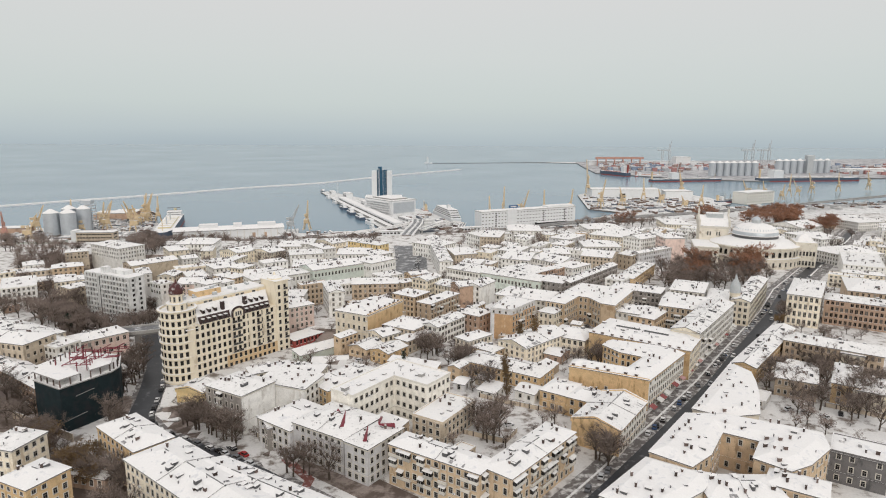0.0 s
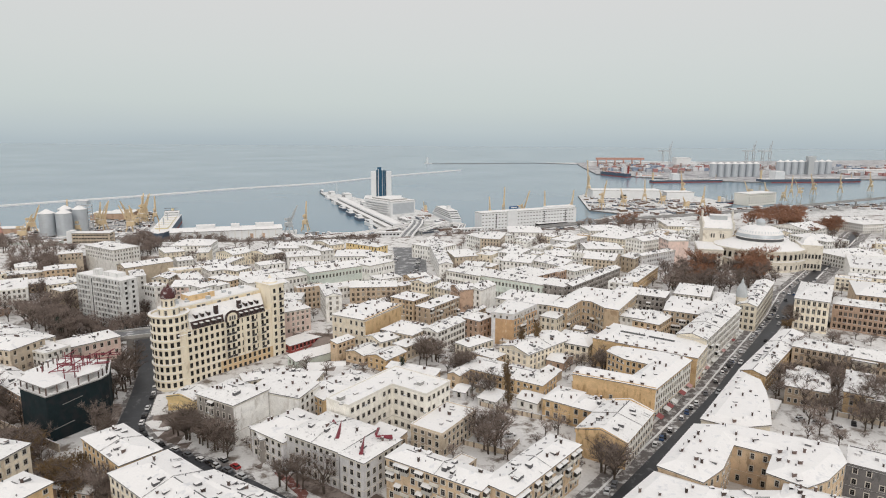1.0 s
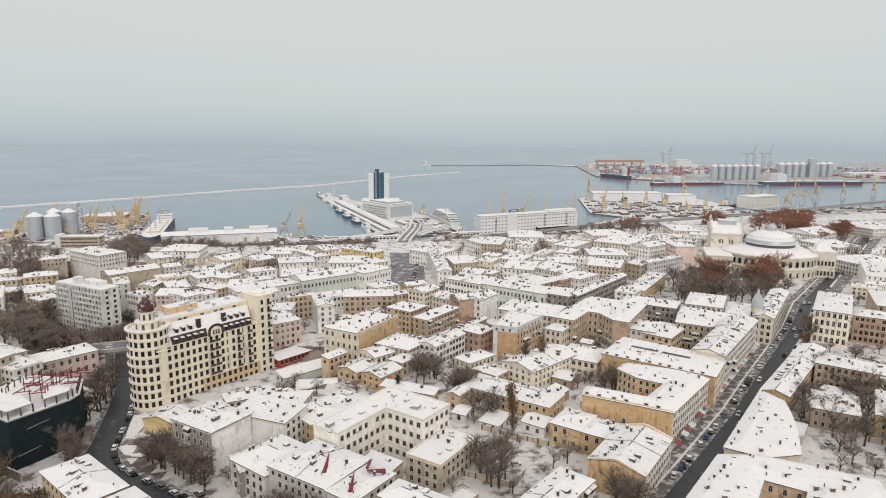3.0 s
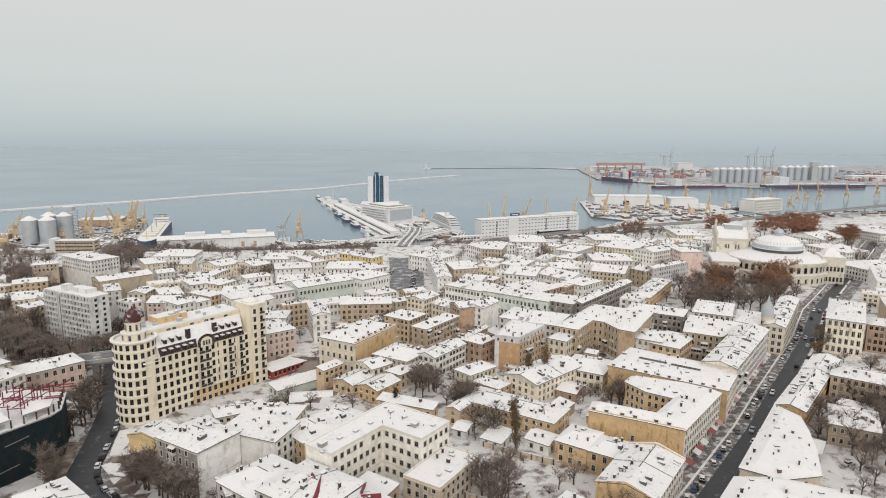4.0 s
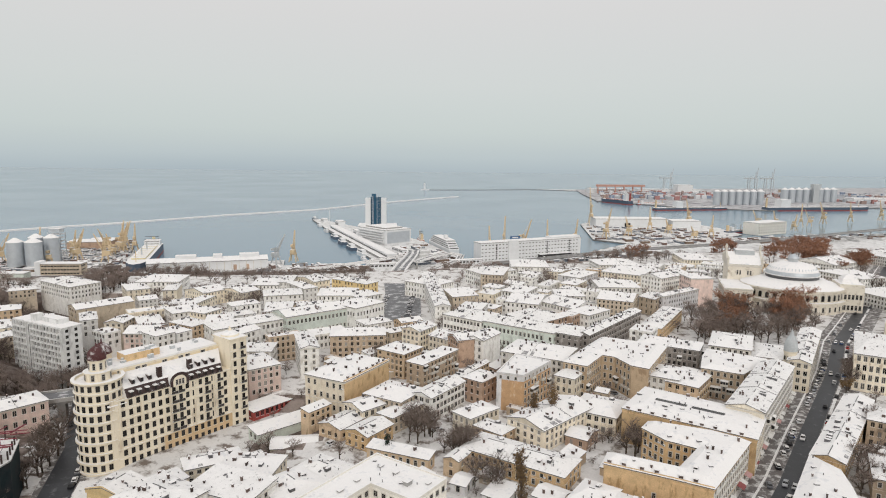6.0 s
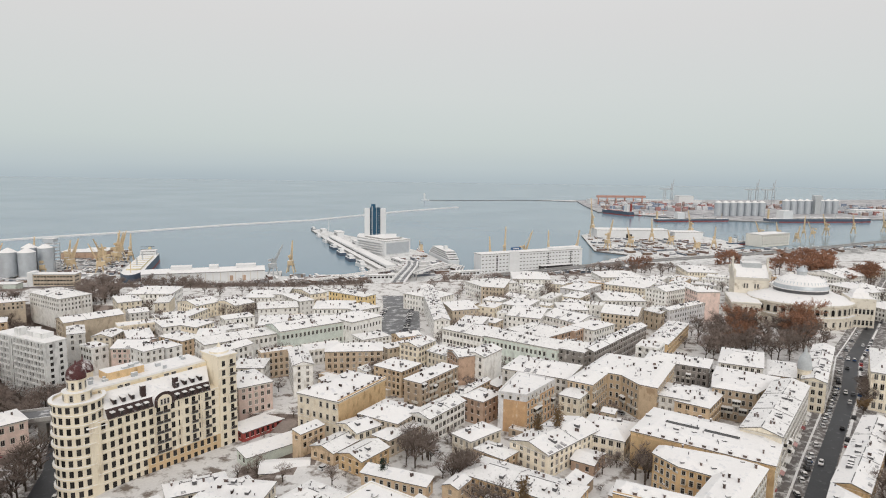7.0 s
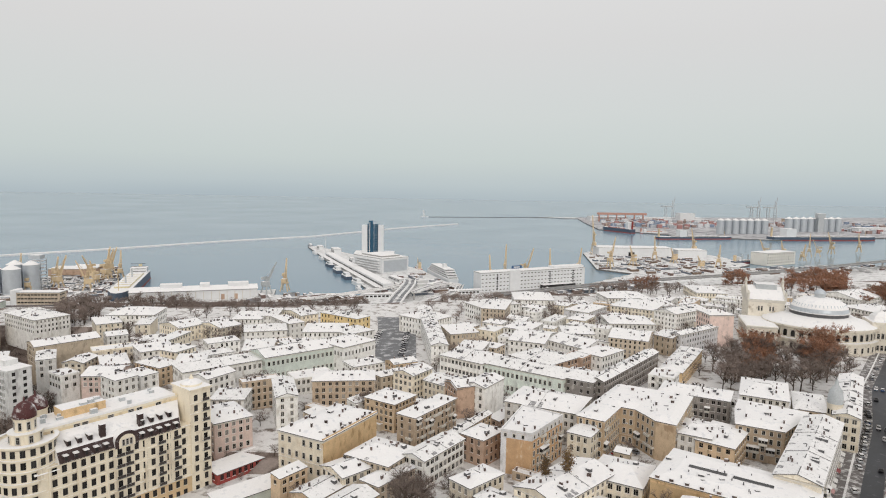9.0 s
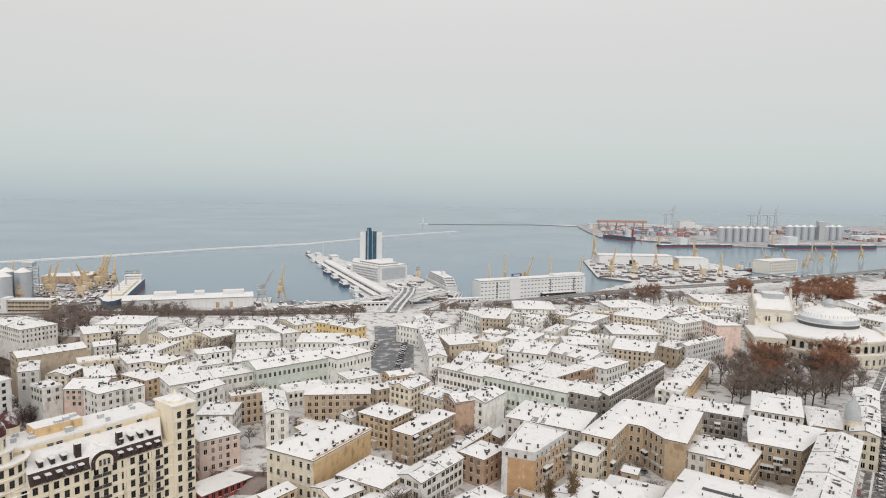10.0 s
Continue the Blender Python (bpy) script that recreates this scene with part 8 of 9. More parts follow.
def boat(x, y, L, ang, hull, label):
    root = thing("moored_boat", pose(x, y, -38, 0, 0, ang), label, "boat", "boats along the pier")
    B = L * 0.26
    part("hull", Geo().prism([(-L / 2, -B / 2), (L * 0.25, -B / 2), (L / 2, 0), (L * 0.25, B / 2), (-L / 2, B / 2)], -1, L * 0.14, 0, 1).mesh("hull", hull, M_SNOW), root)
    cab = part("cabin", Geo().box(-L * 0.3, L * 0.12, -B * 0.36, B * 0.36, L * 0.14, L * 0.26, 0, 1).mesh("cabin", M_SHIPWHITE, M_SNOW), root)
    part("window_band", Geo().box(-L * 0.28, L * 0.125, -B * 0.37, B * 0.37, L * 0.18, L * 0.22).mesh("window_band", M_GLASS), cab)


for i, (x, y, L) in enumerate(((-262, 1360, 30), (-232, 1275, 30), (-200, 1180, 34), (-176, 1115, 38), (-152, 1055, 36), (-128, 1000, 34), (-120, 960, 20), (-300, 1490, 26))):
    boat(x, y, L, 112 + (i % 3) * 3, M_SHIPWHITE if i in (0, 1, 5, 6) else M_HULL, "white excursion boat moored at the pier" if i in (0, 1, 5, 6) else "dark-hulled boat with white cabin moored at the pier")
for i in range(3):
    r_ = thing("beached_hull", pose(-165 + 17 * i, 893 + 3 * i, HZ, 0, 0, 15), "small yellow upturned boat hull on the quay", "boat")
    part("hull", Geo().prism([(-8, -2), (6, -2.4), (9, 0), (6, 2.4), (-8, 2)], 0, 2.6, 0, 1).mesh("hull", M_CRANE, M_SNOW), r_)

lh = thing("lighthouse", pose(-101, 2667, -38), "slim white lighthouse at the end of the breakwater", "lighthouse")
part("base", Geo().box(-14, 20, -4, 4, -2, 3, 0, 1).mesh("base", M_SHIPWHITE, M_SNOW), lh)
part("tower", Geo().lathe([(4.5, 2), (3.2, 22), (4.2, 22.4), (4.2, 23.4)], 16).mesh("tower", M_SHIPWHITE), lh)
part("lantern_room", Geo().lathe([(2.4, 23.4), (2.4, 26), (2.8, 26.2), (0.01, 28.4)], 16).mesh("lantern_room", M_SHIPWHITE), lh)

# crates, trailers and heaps lying about the quays: too many to count
g, rc = Geo(), random.Random(17)


def inside_quay(x, y, pts):
    c = False
    for (x0, y0), (x1, y1) in zip(pts, pts[1:] + pts[:1]):
        if (y0 > y) != (y1 > y) and x < (x1 - x0) * (y - y0) / (y1 - y0) + x0:
            c = not c
    return c


YARDS = [([(-555, 1085), (-518, 1088), (-478, 1010), (-425, 895), (-560, 930)], 380), ([(-700, 790), (-425, 830), (-420, 880), (-700, 895)], 420), ([(-540, 900), (-430, 885), (-470, 1000), (-520, 1060)], 160), ([(262, 1200), (290, 1430), (320, 1380), (470, 1370), (540, 1290), (420, 1160), (330, 1125)], 170),
         ([(330, 1130), (520, 1240), (900, 1330), (1300, 1480), (1250, 1350), (600, 1180)], 260), ([(60, 900), (20, 880), (300, 1080), (330, 1040), (190, 950)], 90), ([(-230, 890), (-110, 895), (-110, 850), (-230, 850)], 50), ([(-95, 960), (20, 960), (-40, 1110), (-80, 1060)], 45), ([(-100, 905), (25, 905), (15, 960), (-95, 950)], 40)]
for pts, n in YARDS:
    while n:
        x, y = rc.uniform(min(p[0] for p in pts), max(p[0] for p in pts)), rc.uniform(min(p[1] for p in pts), max(p[1] for p in pts))
        if not inside_quay(x, y, pts):
            continue
        n -= 1
        L, W, h = rc.choice(((12, 2.5, 2.6), (6, 2.5, 2.6), (16, 5, 4), (9, 7, 3), (4, 2, 1.6), (24, 3, 3)))
        b = len(g.v)
        g.box(-L / 2, L / 2, -W / 2, W / 2, -0.5, h, rc.randrange(5), 5)
        m = pose(x, y, max(HZ, ground_z(x, y)), 0, 0, rc.choice((20, 28, 110, 118)) + rc.uniform(-6, 6))
        for i in range(b, len(g.v)):
            g.v[i] = m @ g.v[i]
CARGO = [mat("quay_cargo_" + nm, c, 0.7, 0.2, 6, 1.0, 0) for nm, c in (("rust", (0.17, 0.115, 0.10)), ("slate", (0.14, 0.16, 0.19)), ("pale", (0.55, 0.55, 0.55)), ("brown", (0.18, 0.13, 0.10)), ("grey", (0.30, 0.31, 0.33)))]
tagged(new("quay_cargo", g.mesh("quay_cargo", *CARGO, M_SNOW)), "scattered crates, trailers and heaps under snow on the quays", "cargo", kind="stuff")

# stacked containers of the far terminal: too many and too far to count
# Container colours are greyed: the haze over the far terminal is put into them.
CONT = [mat("container_" + n, c, 0.6, 0.2, 6, 1.0, 0) for n, c in (("red", (0.38, 0.20, 0.19)), ("blue", (0.22, 0.27, 0.36)), ("white", (0.62, 0.63, 0.65)), ("brown", (0.30, 0.22, 0.20)), ("grey", (0.40, 0.42, 0.45)))]
g, rc = Geo(), random.Random(11)
for row in range(15):
    for col in range(62):
        if rc.random() < 0.22:
            continue
        x = 520 + col * 21 + row * 4
        y = 2250 + row * 24 - (col * 3 if row < 6 else 0)
        if x > 780 and y < 2290 - (x > 1290) * 200:
            continue
        hgt = 2.6 * rc.randint(1, 5)
        g.box(x, x + 16, y, y + 9, -35.4, -35.4 + hgt, rc.randrange(5), 5)
tagged(new("container_stacks", g.mesh("container_stacks", *CONT, M_SNOW)), "stacked red, blue and white shipping containers under snow", "containers", kind="stuff")
for x, y, L, W, h, lab in ((540, 2560, 150, 40, 16, "long white terminal warehouse with snowy roof"), (740, 2600, 260, 40, 14, "very long white terminal warehouse"), (1320, 2180, 220, 50, 14, "white port store with snowy roof"), (1600, 2150, 160, 40, 12, "white port store with snowy roof"),
                           (880, 2560, 60, 40, 34, "tall white port building"), (1290, 2560, 120, 40, 20, "dark port building behind the silos")):
    block("terminal_store", x, y, L, W, 8, h, M_SHIPWHITE if "white" in lab else WALLS["brown"], lab, "shed", base=-35.4)
rb = thing("red_gantry", pose(560, 2540, -35.4, 0, 0, 4), "long red steel gantry beam over the container yard", "gantry")
part("beam", Geo().box(0, 190, -4, 4, 26, 34).mesh("beam", M_CRANE_RED), rb)
for k in range(6):
    part("leg", Geo().box(6 + 34 * k, 9 + 34 * k, -4, 4, -1, 26).mesh("leg", M_CRANE_RED), rb)

# ---- trees ----
def tree_kind(kind, seed, light=False):
    """One tree: trunk with limbs, and a crown of fine twigs (with leaves where it keeps them). Returns the two meshes."""
    r = random.Random(seed)
    trunk = Geo()
    H = {"bare": 13, "park": 18, "rust": 23, "olive": 12, "poplar": 19, "pine": 9}[kind]
    tips = []

    def grow(p, d, length, w, level):
        q = p + d * length
        if not light or level < 2:
            trunk.bar(p, q, w, 0, w * 0.6, 3 if light else 4)
        if level >= (2 if kind in ("poplar", "pine") else 3):
            tips.append((p, q))
            return
        k = 4 if level else (7 if kind not in ("poplar", "pine") else 30 if kind == "poplar" else 14)
        for i in range(k):
            f = r.uniform(0.08 if kind == "poplar" and level == 0 else 0.35, 1.0)
            base = p + d * length * f
            az = 2 * math.pi * (i / k) + r.uniform(-0.5, 0.5)
            spread = {"poplar": 0.32, "pine": 1.4}.get(kind, 0.95) * r.uniform(0.6, 1.15)
            nd = (d + Vector((math.cos(az), math.sin(az), 0)) * spread).normalized()
            if kind == "pine":
                grow(base, nd, (1 - f) * H * 0.36 + 0.5, w * 0.3, 2)
            elif kind == "poplar":
                grow(base, nd, H * 0.17 * r.uniform(0.7, 1.3), w * 0.3, level + 1)
            else:
                grow(base, nd, length * r.uniform(0.5, 0.72), w * 0.5, level + 1)

    grow(Vector((0, 0, -0.5)), Vector((r.uniform(-0.05, 0.05), r.uniform(-0.05, 0.05), 1)).normalized(), H * (0.95 if kind in ("poplar", "pine") else 0.5), 0.55, 0)
    crown = Geo()
    dens = {"bare": 5 if light else 9, "park": 13, "rust": 6, "olive": 6, "poplar": 7, "pine": 3}[kind]
    vs, fs, sl = [], [], []

    def sliver(p, q, w, slot):
        d = (q - p).normalized()
        s = d.cross(Vector((r.uniform(-1, 1), r.uniform(-1, 1), r.uniform(-1, 1)))).normalized() * w
        b = len(vs)
        vs.extend([p - s, p + s, q])
        fs.append([b, b + 1, b + 2])
        sl.append(slot)

    for p, q in tips:
        for _ in range(dens):
            base = p.lerp(q, r.uniform(0.1, 1))
            up = 0.9 if kind == "poplar" else 0.35
            d = Vector((r.uniform(-1, 1), r.uniform(-1, 1), r.uniform(-0.5, 1) + up)).normalized()
            sliver(base, base + d * r.uniform(0.8, 2.0) * (1.35 if kind == "park" else 1), 0.065 if light else 0.042 if kind == "park" else 0.03, 0)
        if kind not in ("bare", "park"):
            for _ in range({"rust": 10 if light else 22, "olive": 14, "poplar": 16, "pine": 26}[kind]):
                c = p.lerp(q, r.uniform(0, 1.15)) + Vector((r.gauss(0, 0.45), r.gauss(0, 0.45), r.gauss(0, 0.4)))
                a = Vector((r.uniform(-1, 1), r.uniform(-1, 1), r.uniform(-1, 1))).normalized() * r.uniform(0.16, 0.34)
                sliver(c, c + a * (2.8 if light else 1.9), 0.45 if light else 0.3 if kind == "rust" else 0.22, 1)
    leaf = {"rust": M_RUSTLEAF, "olive": M_OLIVE, "poplar": M_OLIVE, "pine": M_PINE}.get(kind, M_TWIG)
    return trunk.mesh("trunk", M_BARK), mesh_of("crown", vs, fs, [M_TWIG, leaf], sl)


TREE_LABEL = {"park": "tall bare park tree with dense purple-brown twigs", "bare": "bare dark-brown deciduous tree in snow", "rust": "large oak with rust-brown winter leaves", "olive": "tree with thinning olive-brown leaves",
              "poplar": "tall narrow poplar with sparse olive leaves", "pine": "small dark green pine dusted with snow"}
TREES = {}
for kind_, n_ in (("bare", 4), ("park", 3), ("rust", 2), ("olive", 2), ("poplar", 1), ("pine", 1)):
    TREES[kind_] = [tree_kind(kind_, 20 + i) for i in range(n_)]
LIGHT = {"bare": [tree_kind("bare", 40 + i, True) for i in range(3)], "rust": [tree_kind("rust", 44 + i, True) for i in range(2)]}
tr = random.Random(5)


def spots(n, a, b, c, d):
    for _ in range(n):
        u, v = tr.random(), tr.random()
        x = (a[0] * (1 - u) + b[0] * u) * (1 - v) + (d[0] * (1 - u) + c[0] * u) * v
        y = (a[1] * (1 - u) + b[1] * u) * (1 - v) + (d[1] * (1 - u) + c[1] * u) * v
        s = tr.uniform(0.75, 1.2)
        yield pose(x, y, ground_z(x, y), 0, 0, tr.uniform(0, 360)) @ Matrix.Diagonal((s, s, s * tr.uniform(0.9, 1.1), 1))


def grove(kind, n, *corners):
    """n trees spread over a four-cornered patch of ground."""
    for m in spots(n, *corners):
        trunk, crown = tr.choice(TREES[kind])
        root = thing("tree", m, TREE_LABEL[kind], "tree", "trees")
        part("trunk", trunk, root)
        part("crown", crown, root)


def wood(kind, n, *corners, places=None, label=""):
    """A far wood, whose trees nobody could count, as one mesh."""
    vs, fs, sl = [], [], []
    for m in places or spots(n, *corners):
        for me, base in zip(tr.choice(LIGHT[kind]), (0, 1)):
            b = len(vs)
            vs += [m @ v.co for v in me.vertices]
            fs += [[b + i for i in p.vertices] for p in me.polygons]
            sl += [p.material_index + base for p in me.polygons]
    leaf = M_RUSTLEAF if kind == "rust" else M_TWIG
    tagged(new("far_wood", mesh_of("far_wood", vs, fs, [M_BARK, M_TWIG, leaf], sl)), label or "brown leafless wood on the harbour bank" if kind == "bare" else "rust-brown park trees behind the opera house", "trees", kind="stuff")


# ---- trees in place ----
grove("park", 34, (141, 455), (224, 447), (254, 495), (180, 510))
wood("bare", 14, (140, 458), (180, 450), (189, 470), (156, 482))
grove("rust", 5, (181, 479), (199, 475), (210, 508), (195, 510))
grove("rust", 4, (220, 484), (234, 476), (251, 507), (235, 512))
wood("rust", 30, (337, 736), (385, 721), (452, 834), (395, 846))
wood("rust", 8, (365, 661), (418, 703), (450, 748), (423, 745))
wood("rust", 9, (308, 809), (326, 793), (374, 896), (348, 902))
wood("rust", 7, (209, 815), (233, 804), (252, 861), (221, 857))
wood("bare", 26, (-295, 566), (-259, 564), (-307, 652), (-334, 649))
wood("bare", 110, (-370, 762), (-205, 784), (-217, 813), (-389, 795))
wood("bare", 90, (-385, 739), (-88, 784), (-92, 816), (-407, 775))
wood("bare", 60, (-207, 789), (-88, 807), (-94, 848), (-217, 822))
grove("bare", 11, (-104, 238), (-94, 231), (-73, 212), (-80, 222))
grove("bare", 15, (-148, 258), (-142, 258), (-157, 318), (-166, 314))
grove("bare", 9, (-116, 248), (-106, 248), (-84, 227), (-98, 232))
grove("bare", 7, (-137, 240), (-132, 238), (-142, 260), (-147, 260))
ground_ribbon("earth_verge", [(-133, 238), (-140, 252), (-146, 270), (-152, 290)], 7, 0.16, M_SLOPE, "brown verge with trampled leaves between net and avenue")
grove("olive", 5, (-139, 208), (-116, 197), (-104, 180), (-121, 180))
grove("bare", 5, (-59, 198), (-34, 185), (-35, 192), (-57, 203))
grove("bare", 9, (11, 214), (21, 219), (18, 245), (11, 238))
grove("bare", 6, (49, 204), (57, 200), (60, 209), (53, 211))
grove("bare", 30, (133, 262), (167, 231), (184, 257), (155, 302))
grove("bare", 2, (69, 184), (75, 184), (76, 188), (71, 188))
grove("olive", 1, (186, 354), (188, 350), (200, 370), (198, 372))
grove("bare", 7, (186, 354), (189, 350), (219, 396), (214, 399))
grove("bare", 9, (-22, 304), (-4, 302), (-5, 315), (-19, 318))
grove("pine", 1, (-22, 290), (-20, 290), (-21, 292), (-22, 292))
grove("poplar", 1, (24, 251), (25, 251), (25, 254), (25, 254))
grove("poplar", 1, (44, 317), (45, 317), (45, 319), (44, 319))
grove("poplar", 1, (36, 315), (37, 315), (37, 318), (37, 318))
grove("bare", 3, (-37, 392), (-32, 392), (-32, 399), (-37, 399))
grove("bare", 12, (-235, 349), (-210, 340), (-218, 371), (-260, 394))
grove("pine", 3, (-226, 351), (-214, 347), (-219, 362), (-233, 367))
grove("bare", 14, (-208, 401), (-182, 381), (-201, 434), (-236, 466))
grove("bare", 8, (-255, 345), (-266, 378), (-294, 416), (-295, 402))
wood("bare", 9, (32, 567), (57, 569), (63, 601), (37, 602))
wood("bare", 5, (71, 597), (87, 603), (91, 627), (77, 626))
wood("bare", 8, (-197, 484), (-184, 485), (-204, 523), (-215, 523))
wood("bare", 14, (-149, 501), (-129, 502), (-144, 544), (-167, 542))
wood("bare", 6, (-207, 441), (-194, 442), (-217, 483), (-229, 482))
grove("bare", 5, (-84, 387), (-79, 387), (-88, 423), (-98, 440))
grove("bare", 7, (3, 291), (9, 286), (14, 296), (7, 300))
grove("bare", 4, (65, 293), (71, 288), (75, 298), (69, 300))
grove("bare", 5, (9, 269), (18, 266), (21, 274), (11, 275))
wood("bare", 5, (134, 506), (149, 514), (158, 534), (142, 526))
wood("bare", 14, (-367, 548), (-324, 527), (-348, 586), (-390, 592))
wood("bare", 11, (-340, 486), (-317, 478), (-335, 510), (-356, 509))
wood("bare", 6, (166, 620), (185, 622), (195, 651), (178, 649))
grove("bare", 11, (168, 254), (180, 249), (195, 272), (181, 272))
grove("bare", 6, (168, 307), (176, 295), (185, 311), (177, 319))
grove("bare", 5, (-170, 224), (-152, 216), (-153, 225), (-174, 236))
wood("bare", 14, (148, 748), (183, 752), (196, 800), (158, 796))
wood("bare", 8, (269, 536), (342, 607), (371, 650), (320, 605))
wood("bare", 40, (-421, 797), (-288, 818), (-294, 834), (-432, 815))
wood("bare", 30, (-15, 738), (146, 767), (156, 813), (-5, 772))
wood("bare", 20, (167, 717), (251, 741), (267, 782), (177, 755))
wood("bare", 25, (315, 586), (371, 539), (520, 767), (418, 762))
wood("bare", 70, (-18, 846), (171, 880), (178, 911), (-5, 872))
wood("bare", 20, (-176, 689), (-79, 715), (-83, 742), (-186, 723))
grove("olive", 4, (-153, 218), (-138, 214), (-146, 227), (-162, 231))
grove("bare", 12, (-177, 235), (-135, 209), (-147, 226), (-192, 256))
grove("bare", 6, (-190, 256), (-173, 250), (-181, 262), (-201, 268))
grove("bare", 8, (-111, 191), (-94, 181), (-95, 180), (-116, 187))
grove("bare", 14, (-311, 437), (-236, 385), (-243, 410), (-311, 462))
wood("bare", 55, (-272, 530), (-231, 528), (-276, 609), (-311, 606))
wood("bare", 20, (-299, 500), (-282, 501), (-328, 566), (-344, 565))
grove("rust", 4, (176, 463), (192, 457), (201, 480), (187, 485))
grove("rust", 3, (210, 464), (227, 460), (238, 479), (221, 484))
grove("park", 13, (139, 443), (218, 440), (229, 460), (147, 461))
wood("bare", 30, (-287, 512), (-243, 507), (-264, 542), (-313, 550))
grove("bare", 10, (163, 291), (193, 272), (202, 286), (172, 303))
# trees before the long avenue house
grove("olive", 3, (-101, 175), (-72, 153), (-75, 149), (-104, 171))
grove("bare", 6, (-101, 175), (-72, 153), (-75, 149), (-104, 171))

wood("bare", 60, (-470, 580), (-350, 560), (-395, 640), (-520, 665))
wood("bare", 34, (-345, 500), (-300, 470), (-330, 540), (-390, 560))
wood("bare", 75, (-300, 385), (-212, 345), (-205, 372), (-300, 430))
wood("bare", 22, (-208, 355), (-186, 350), (-192, 392), (-203, 392))

# bare trees in the courtyards, wherever no house or street stands
CLEAR = [(262, 549, 110, 75, -16), (-105, 305, 75, 40, 52), (-150, 258, 70, 70, 30), (-38, 570, 50, 190, 5), (-162, 353, 95, 20, 26), (175, 448, 110, 62, -28)]


def covered(x, y, pad):
    for hx, hy, L, W, a in FOOT + CLEAR:
        dx, dy, c, s = x - hx, y - hy, math.cos(radians(a)), math.sin(radians(a))
        if abs(dx * c + dy * s) < L / 2 + pad and abs(dy * c - dx * s) < W / 2 + pad:
            return True
    return False


def off_line(line, x, y):
    best = 1e9
    for (ax, ay), (bx, by) in zip(line, line[1:]):
        dx, dy = bx - ax, by - ay
        f = min(1, max(0, ((x - ax) * dx + (y - ay) * dy) / (dx * dx + dy * dy)))
        best = min(best, math.hypot(x - ax - f * dx, y - ay - f * dy))
    return best


yard = random.Random(9)
taken, yard_sets = [], {}
for _ in range(9000):
    x, y = yard.uniform(-330, 420), yard.uniform(205, 690)
    if abs(x) > 0.72 * (y - 20) or y > along(EDGE, x) - 8 or len(taken) > 330:
        continue
    if off_line(STREET_R, x, y) < 12 or off_line(STREET_L, x, y) < 10 or covered(x, y, 2.0):
        continue
    if any((x - a) ** 2 + (y - b) ** 2 < 36 for a, b in taken):
        continue
    taken.append((x, y))
    s_ = yard.uniform(0.55, 1.0)
    yard_sets.setdefault((x > 0, int(y / 160)), []).append(pose(x, y, ground_z(x, y), 0, 0, yard.uniform(0, 360)) @ Matrix.Diagonal((s_, s_, s_, 1)))
for places_ in yard_sets.values():
    wood("bare", 0, places=places_, label="bare brown courtyard trees and shrubs among the houses")

bush = random.Random(21)
bushes = []
for _ in range(6000):
    x, y = bush.uniform(-260, 260), bush.uniform(195, 430)
    if len(bushes) > 330 or abs(x) > 0.72 * (y - 10):
        continue
    if off_line(STREET_R, x, y) < 12 or off_line(STREET_L, x, y) < 9 or covered(x, y, 0.8):
        continue
    s_ = bush.uniform(0.16, 0.42)
    bushes.append(pose(x, y, ground_z(x, y) - 0.6, 0, 0, bush.uniform(0, 360)) @ Matrix.Diagonal((s_ * 1.3, s_ * 1.3, s_, 1)))
wood("bare", 0, places=bushes, label="low brown leafless bushes in snowy yards")

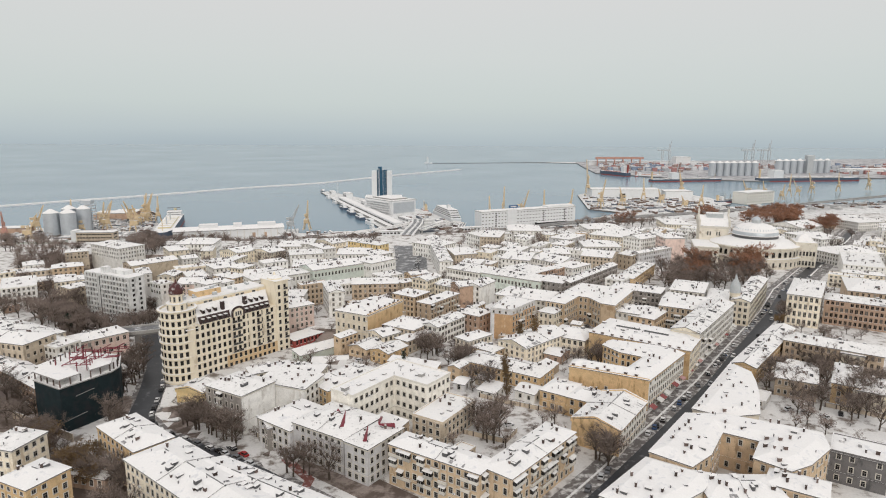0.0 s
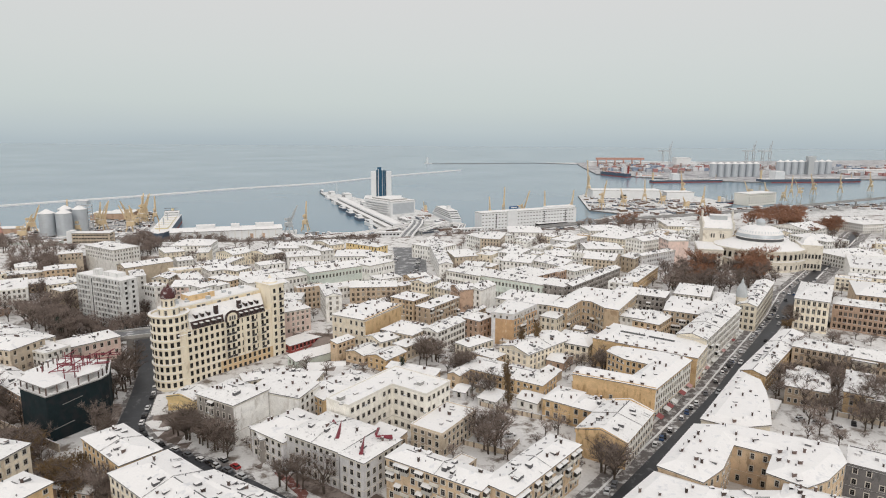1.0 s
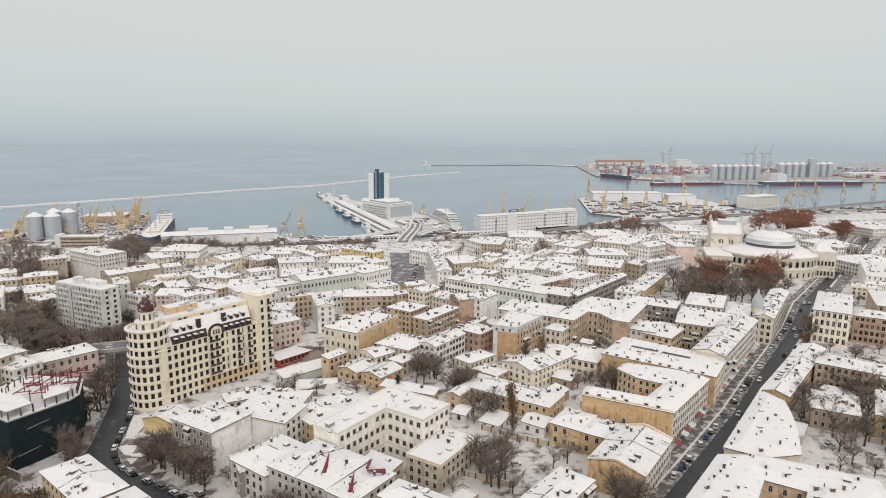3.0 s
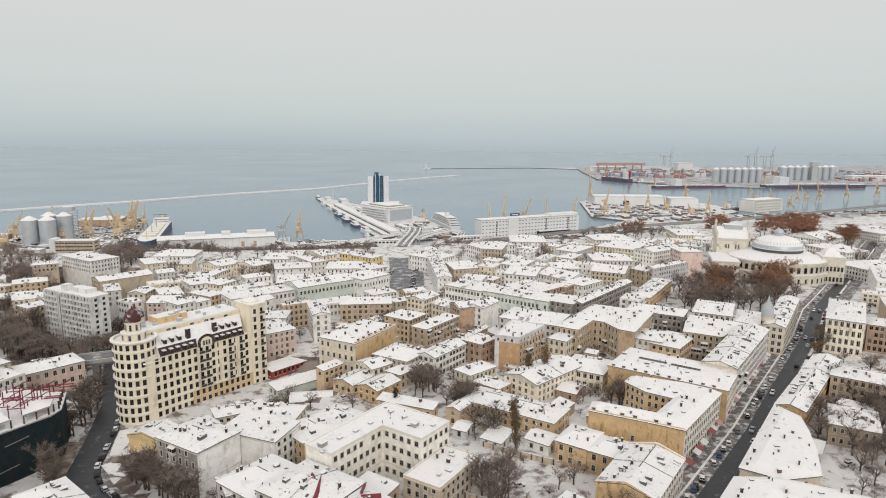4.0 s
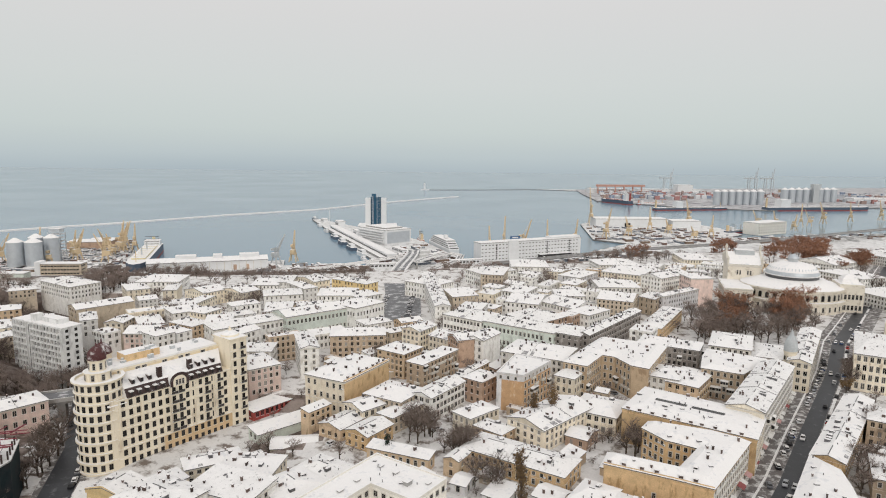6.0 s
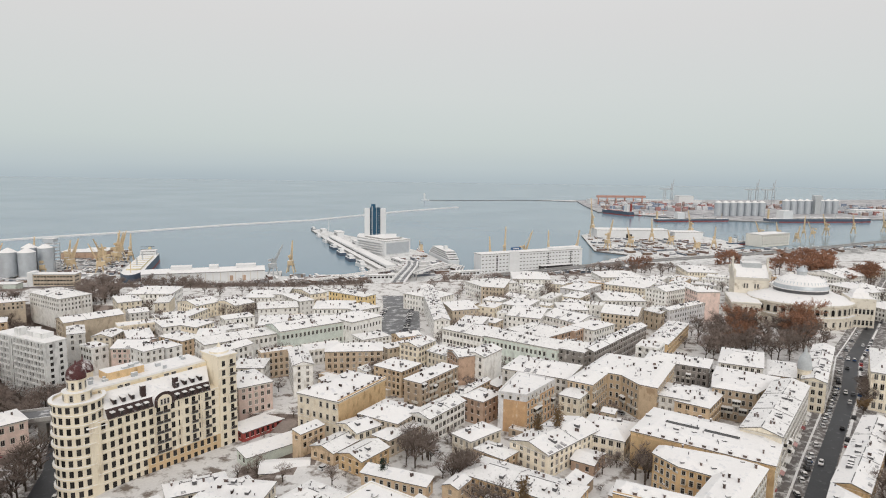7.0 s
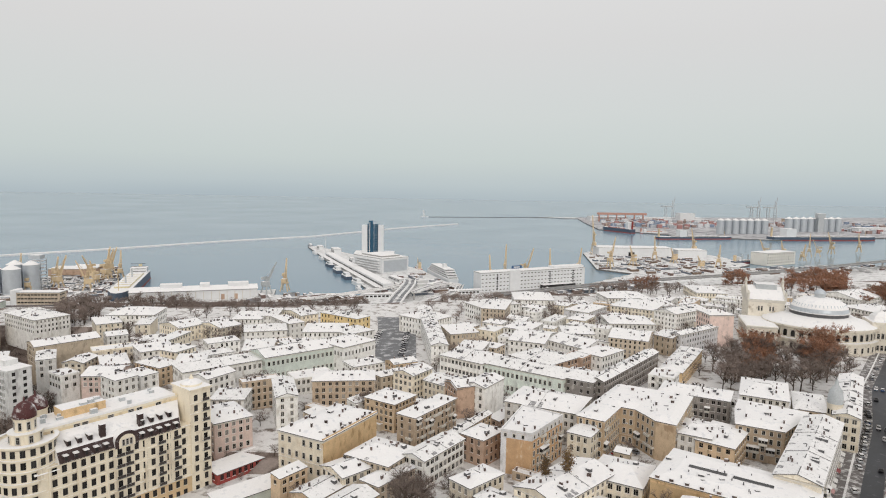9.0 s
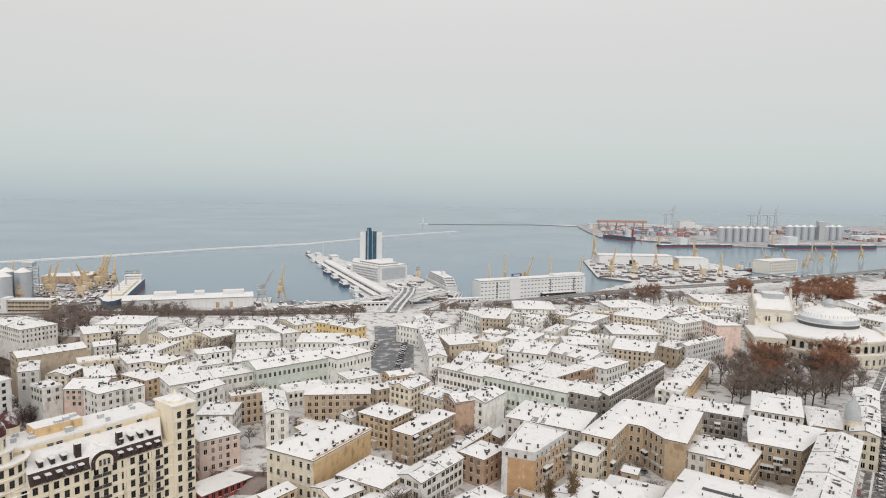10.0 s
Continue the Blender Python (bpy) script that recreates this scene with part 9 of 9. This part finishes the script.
# ---- cars ----
CAR_PAINT = [mat("car_paint_" + n, c, 0.35, 0.05, 2, 0.5, 0) for n, c in (("white", (0.6, 0.6, 0.61)), ("black", (0.02, 0.02, 0.023)), ("grey", (0.16, 0.165, 0.18)), ("silver", (0.40, 0.41, 0.43)), ("red", (0.35, 0.03, 0.03)), ("blue", (0.04, 0.08, 0.18)))]
CAR_NAME = ["white", "black", "grey", "silver", "red", "blue"]
wheel_me = Geo().lathe([(0.01, -0.11), (0.33, -0.11), (0.33, 0.11), (0.01, 0.11)], 12).mesh("wheel", M_TYRE)
car_me = {}
for i_, p_ in enumerate(CAR_PAINT):
    for snowy in (0, 1):
        g = Geo()
        out = [(-2.2, 0.25), (2.15, 0.25), (2.2, 0.6), (1.9, 0.85), (0.95, 0.95), (-1.9, 0.98), (-2.2, 0.8)]
        n_ = len(out)
        g.add([(x, -0.88, z) for x, z in out] + [(x, 0.88, z) for x, z in out],
              [list(range(n_)), list(range(n_, 2 * n_))[::-1]] + [[(k + 1) % n_, k, n_ + k, n_ + (k + 1) % n_] for k in range(n_)], [0, 0, 0, 0, 1 if snowy else 0, 1 if snowy else 0, 1 if snowy else 0, 0, 0])
        body = g.mesh("body", p_, M_SNOW)
        for wx in (-1.35, 1.35):
            for wy in (-0.9, 0.7):
                g.box(wx - 0.3, wx + 0.3, wy, wy + 0.2, 0, 0.6, 2)
        far_body = g.mesh("body", p_, M_SNOW, M_TYRE)
        g = Geo()
        lo, hi = [(-1.75, 0.98), (0.95, 0.95)], [(-1.35, 1.45), (0.3, 1.45)]
        g.add([(lo[0][0], -0.8, lo[0][1]), (lo[1][0], -0.8, lo[1][1]), (lo[1][0], 0.8, lo[1][1]), (lo[0][0], 0.8, lo[0][1]),
               (hi[0][0], -0.62, 1.45), (hi[1][0], -0.62, 1.45), (hi[1][0], 0.62, 1.45), (hi[0][0], 0.62, 1.45)],
              [[0, 1, 5, 4], [1, 2, 6, 5], [2, 3, 7, 6], [3, 0, 4, 7]])
        glass = g.mesh("glasshouse", M_GLASS)
        top = Geo().box(-1.4, 0.35, -0.65, 0.65, 1.45, 1.56 if snowy else 1.49).mesh("roof", M_SNOW if snowy else p_)
        car_me[(i_, snowy)] = (body, glass, top, far_body)
cr = random.Random(9)


def car(x, y, ang, z=0.2, snowy=None, tones=(0, 0, 1, 1, 1, 2, 2, 3, 4, 5)):
    i = cr.choice(tones)
    s = int(cr.random() < 0.5) if snowy is None else snowy
    root = thing("car", pose(x, y, z, 0, 0, ang), f"{CAR_NAME[i]} parked car{' under fresh snow' if s else ' with wet paint on the street'}", "car", "parked cars")
    body, glass, top, far_body = car_me[(i, s)]
    for nm, me in (("body", far_body if y > 262 else body), ("glasshouse", glass), ("roof", top)):
        part(nm, me, root)
    if y > 262:
        return
    for wx in (-1.35, 1.35):
        for wy in (-0.82, 0.82):
            part("wheel", wheel_me, root, pose(wx, wy, 0.33, 90))


def car_row(line, off, start, stop, step, keep, turn=0, z=0.2, tones=(0, 0, 1, 1, 1, 2, 2, 3, 4, 5)):
    """Cars along a street line at a sideways offset, from one distance along it to another."""
    P = [Vector(p) for p in line]
    d = 0.0
    for a, b in zip(P, P[1:]):
        L = (b - a).length
        u = (b - a) / L
        s = 0.0
        while s < L:
            if start <= d + s <= stop and cr.random() < keep:
                q = a + u * s + Vector((u.y, -u.x)) * (off + cr.uniform(-0.2, 0.2))
                zz = z(q.x, q.y) if callable(z) else z
                car(q.x, q.y, math.degrees(math.atan2(u.y, u.x)) + turn + cr.uniform(-3, 3), zz, None, tones)
            s += step * cr.uniform(0.9, 1.3)
        d += L


car_row(STREET_R, -5.7, 110, 420, 5.6, 0.72, 18)
car_row(STREET_R, -5.7, 420, 700, 6.0, 0.55, 18)
car_row(STREET_R, 4.6, 110, 700, 7.5, 0.35)
car_row(STREET_R, 1.5, 150, 700, 42, 0.6)
car_row(STREET_R, -1.7, 150, 700, 47, 0.6, 180)
car_row(STREET_L, 4.3, 60, 300, 6.5, 0.6, 0, lambda x, y: ground_z(x, y) + 0.2, (0, 1, 2))
car_row(STREET_L, -4.3, 60, 300, 9, 0.25, 0, lambda x, y: ground_z(x, y) + 0.2, (0, 1, 2))
for k_ in range(13):
    car(-47.5 + cr.uniform(-0.4, 0.4), 500 + 5.2 * k_, 10 + cr.uniform(-4, 4), 0.2, int(cr.random() < 0.4), (0, 1, 2))
    car(-27.5 + cr.uniform(-0.4, 0.4), 500 + 5.2 * k_, 170 + cr.uniform(-4, 4), 0.2, int(cr.random() < 0.3), (0, 1, 2))
for x_, y_, a_ in ((72, 358, 50), (75, 362, 50), (80, 359, 140), (-3, 316, 30), (20, 296, 60), (141, 250, 20), (146, 247, 30), (152, 243, 100), (160, 246, 60), (-44, 301, 50), (-78, 214, 140), (-72, 209, 140), (24, 233, 20), (92, 335, 57)):
    car(x_, y_, a_, ground_z(x_, y_) + 0.02)
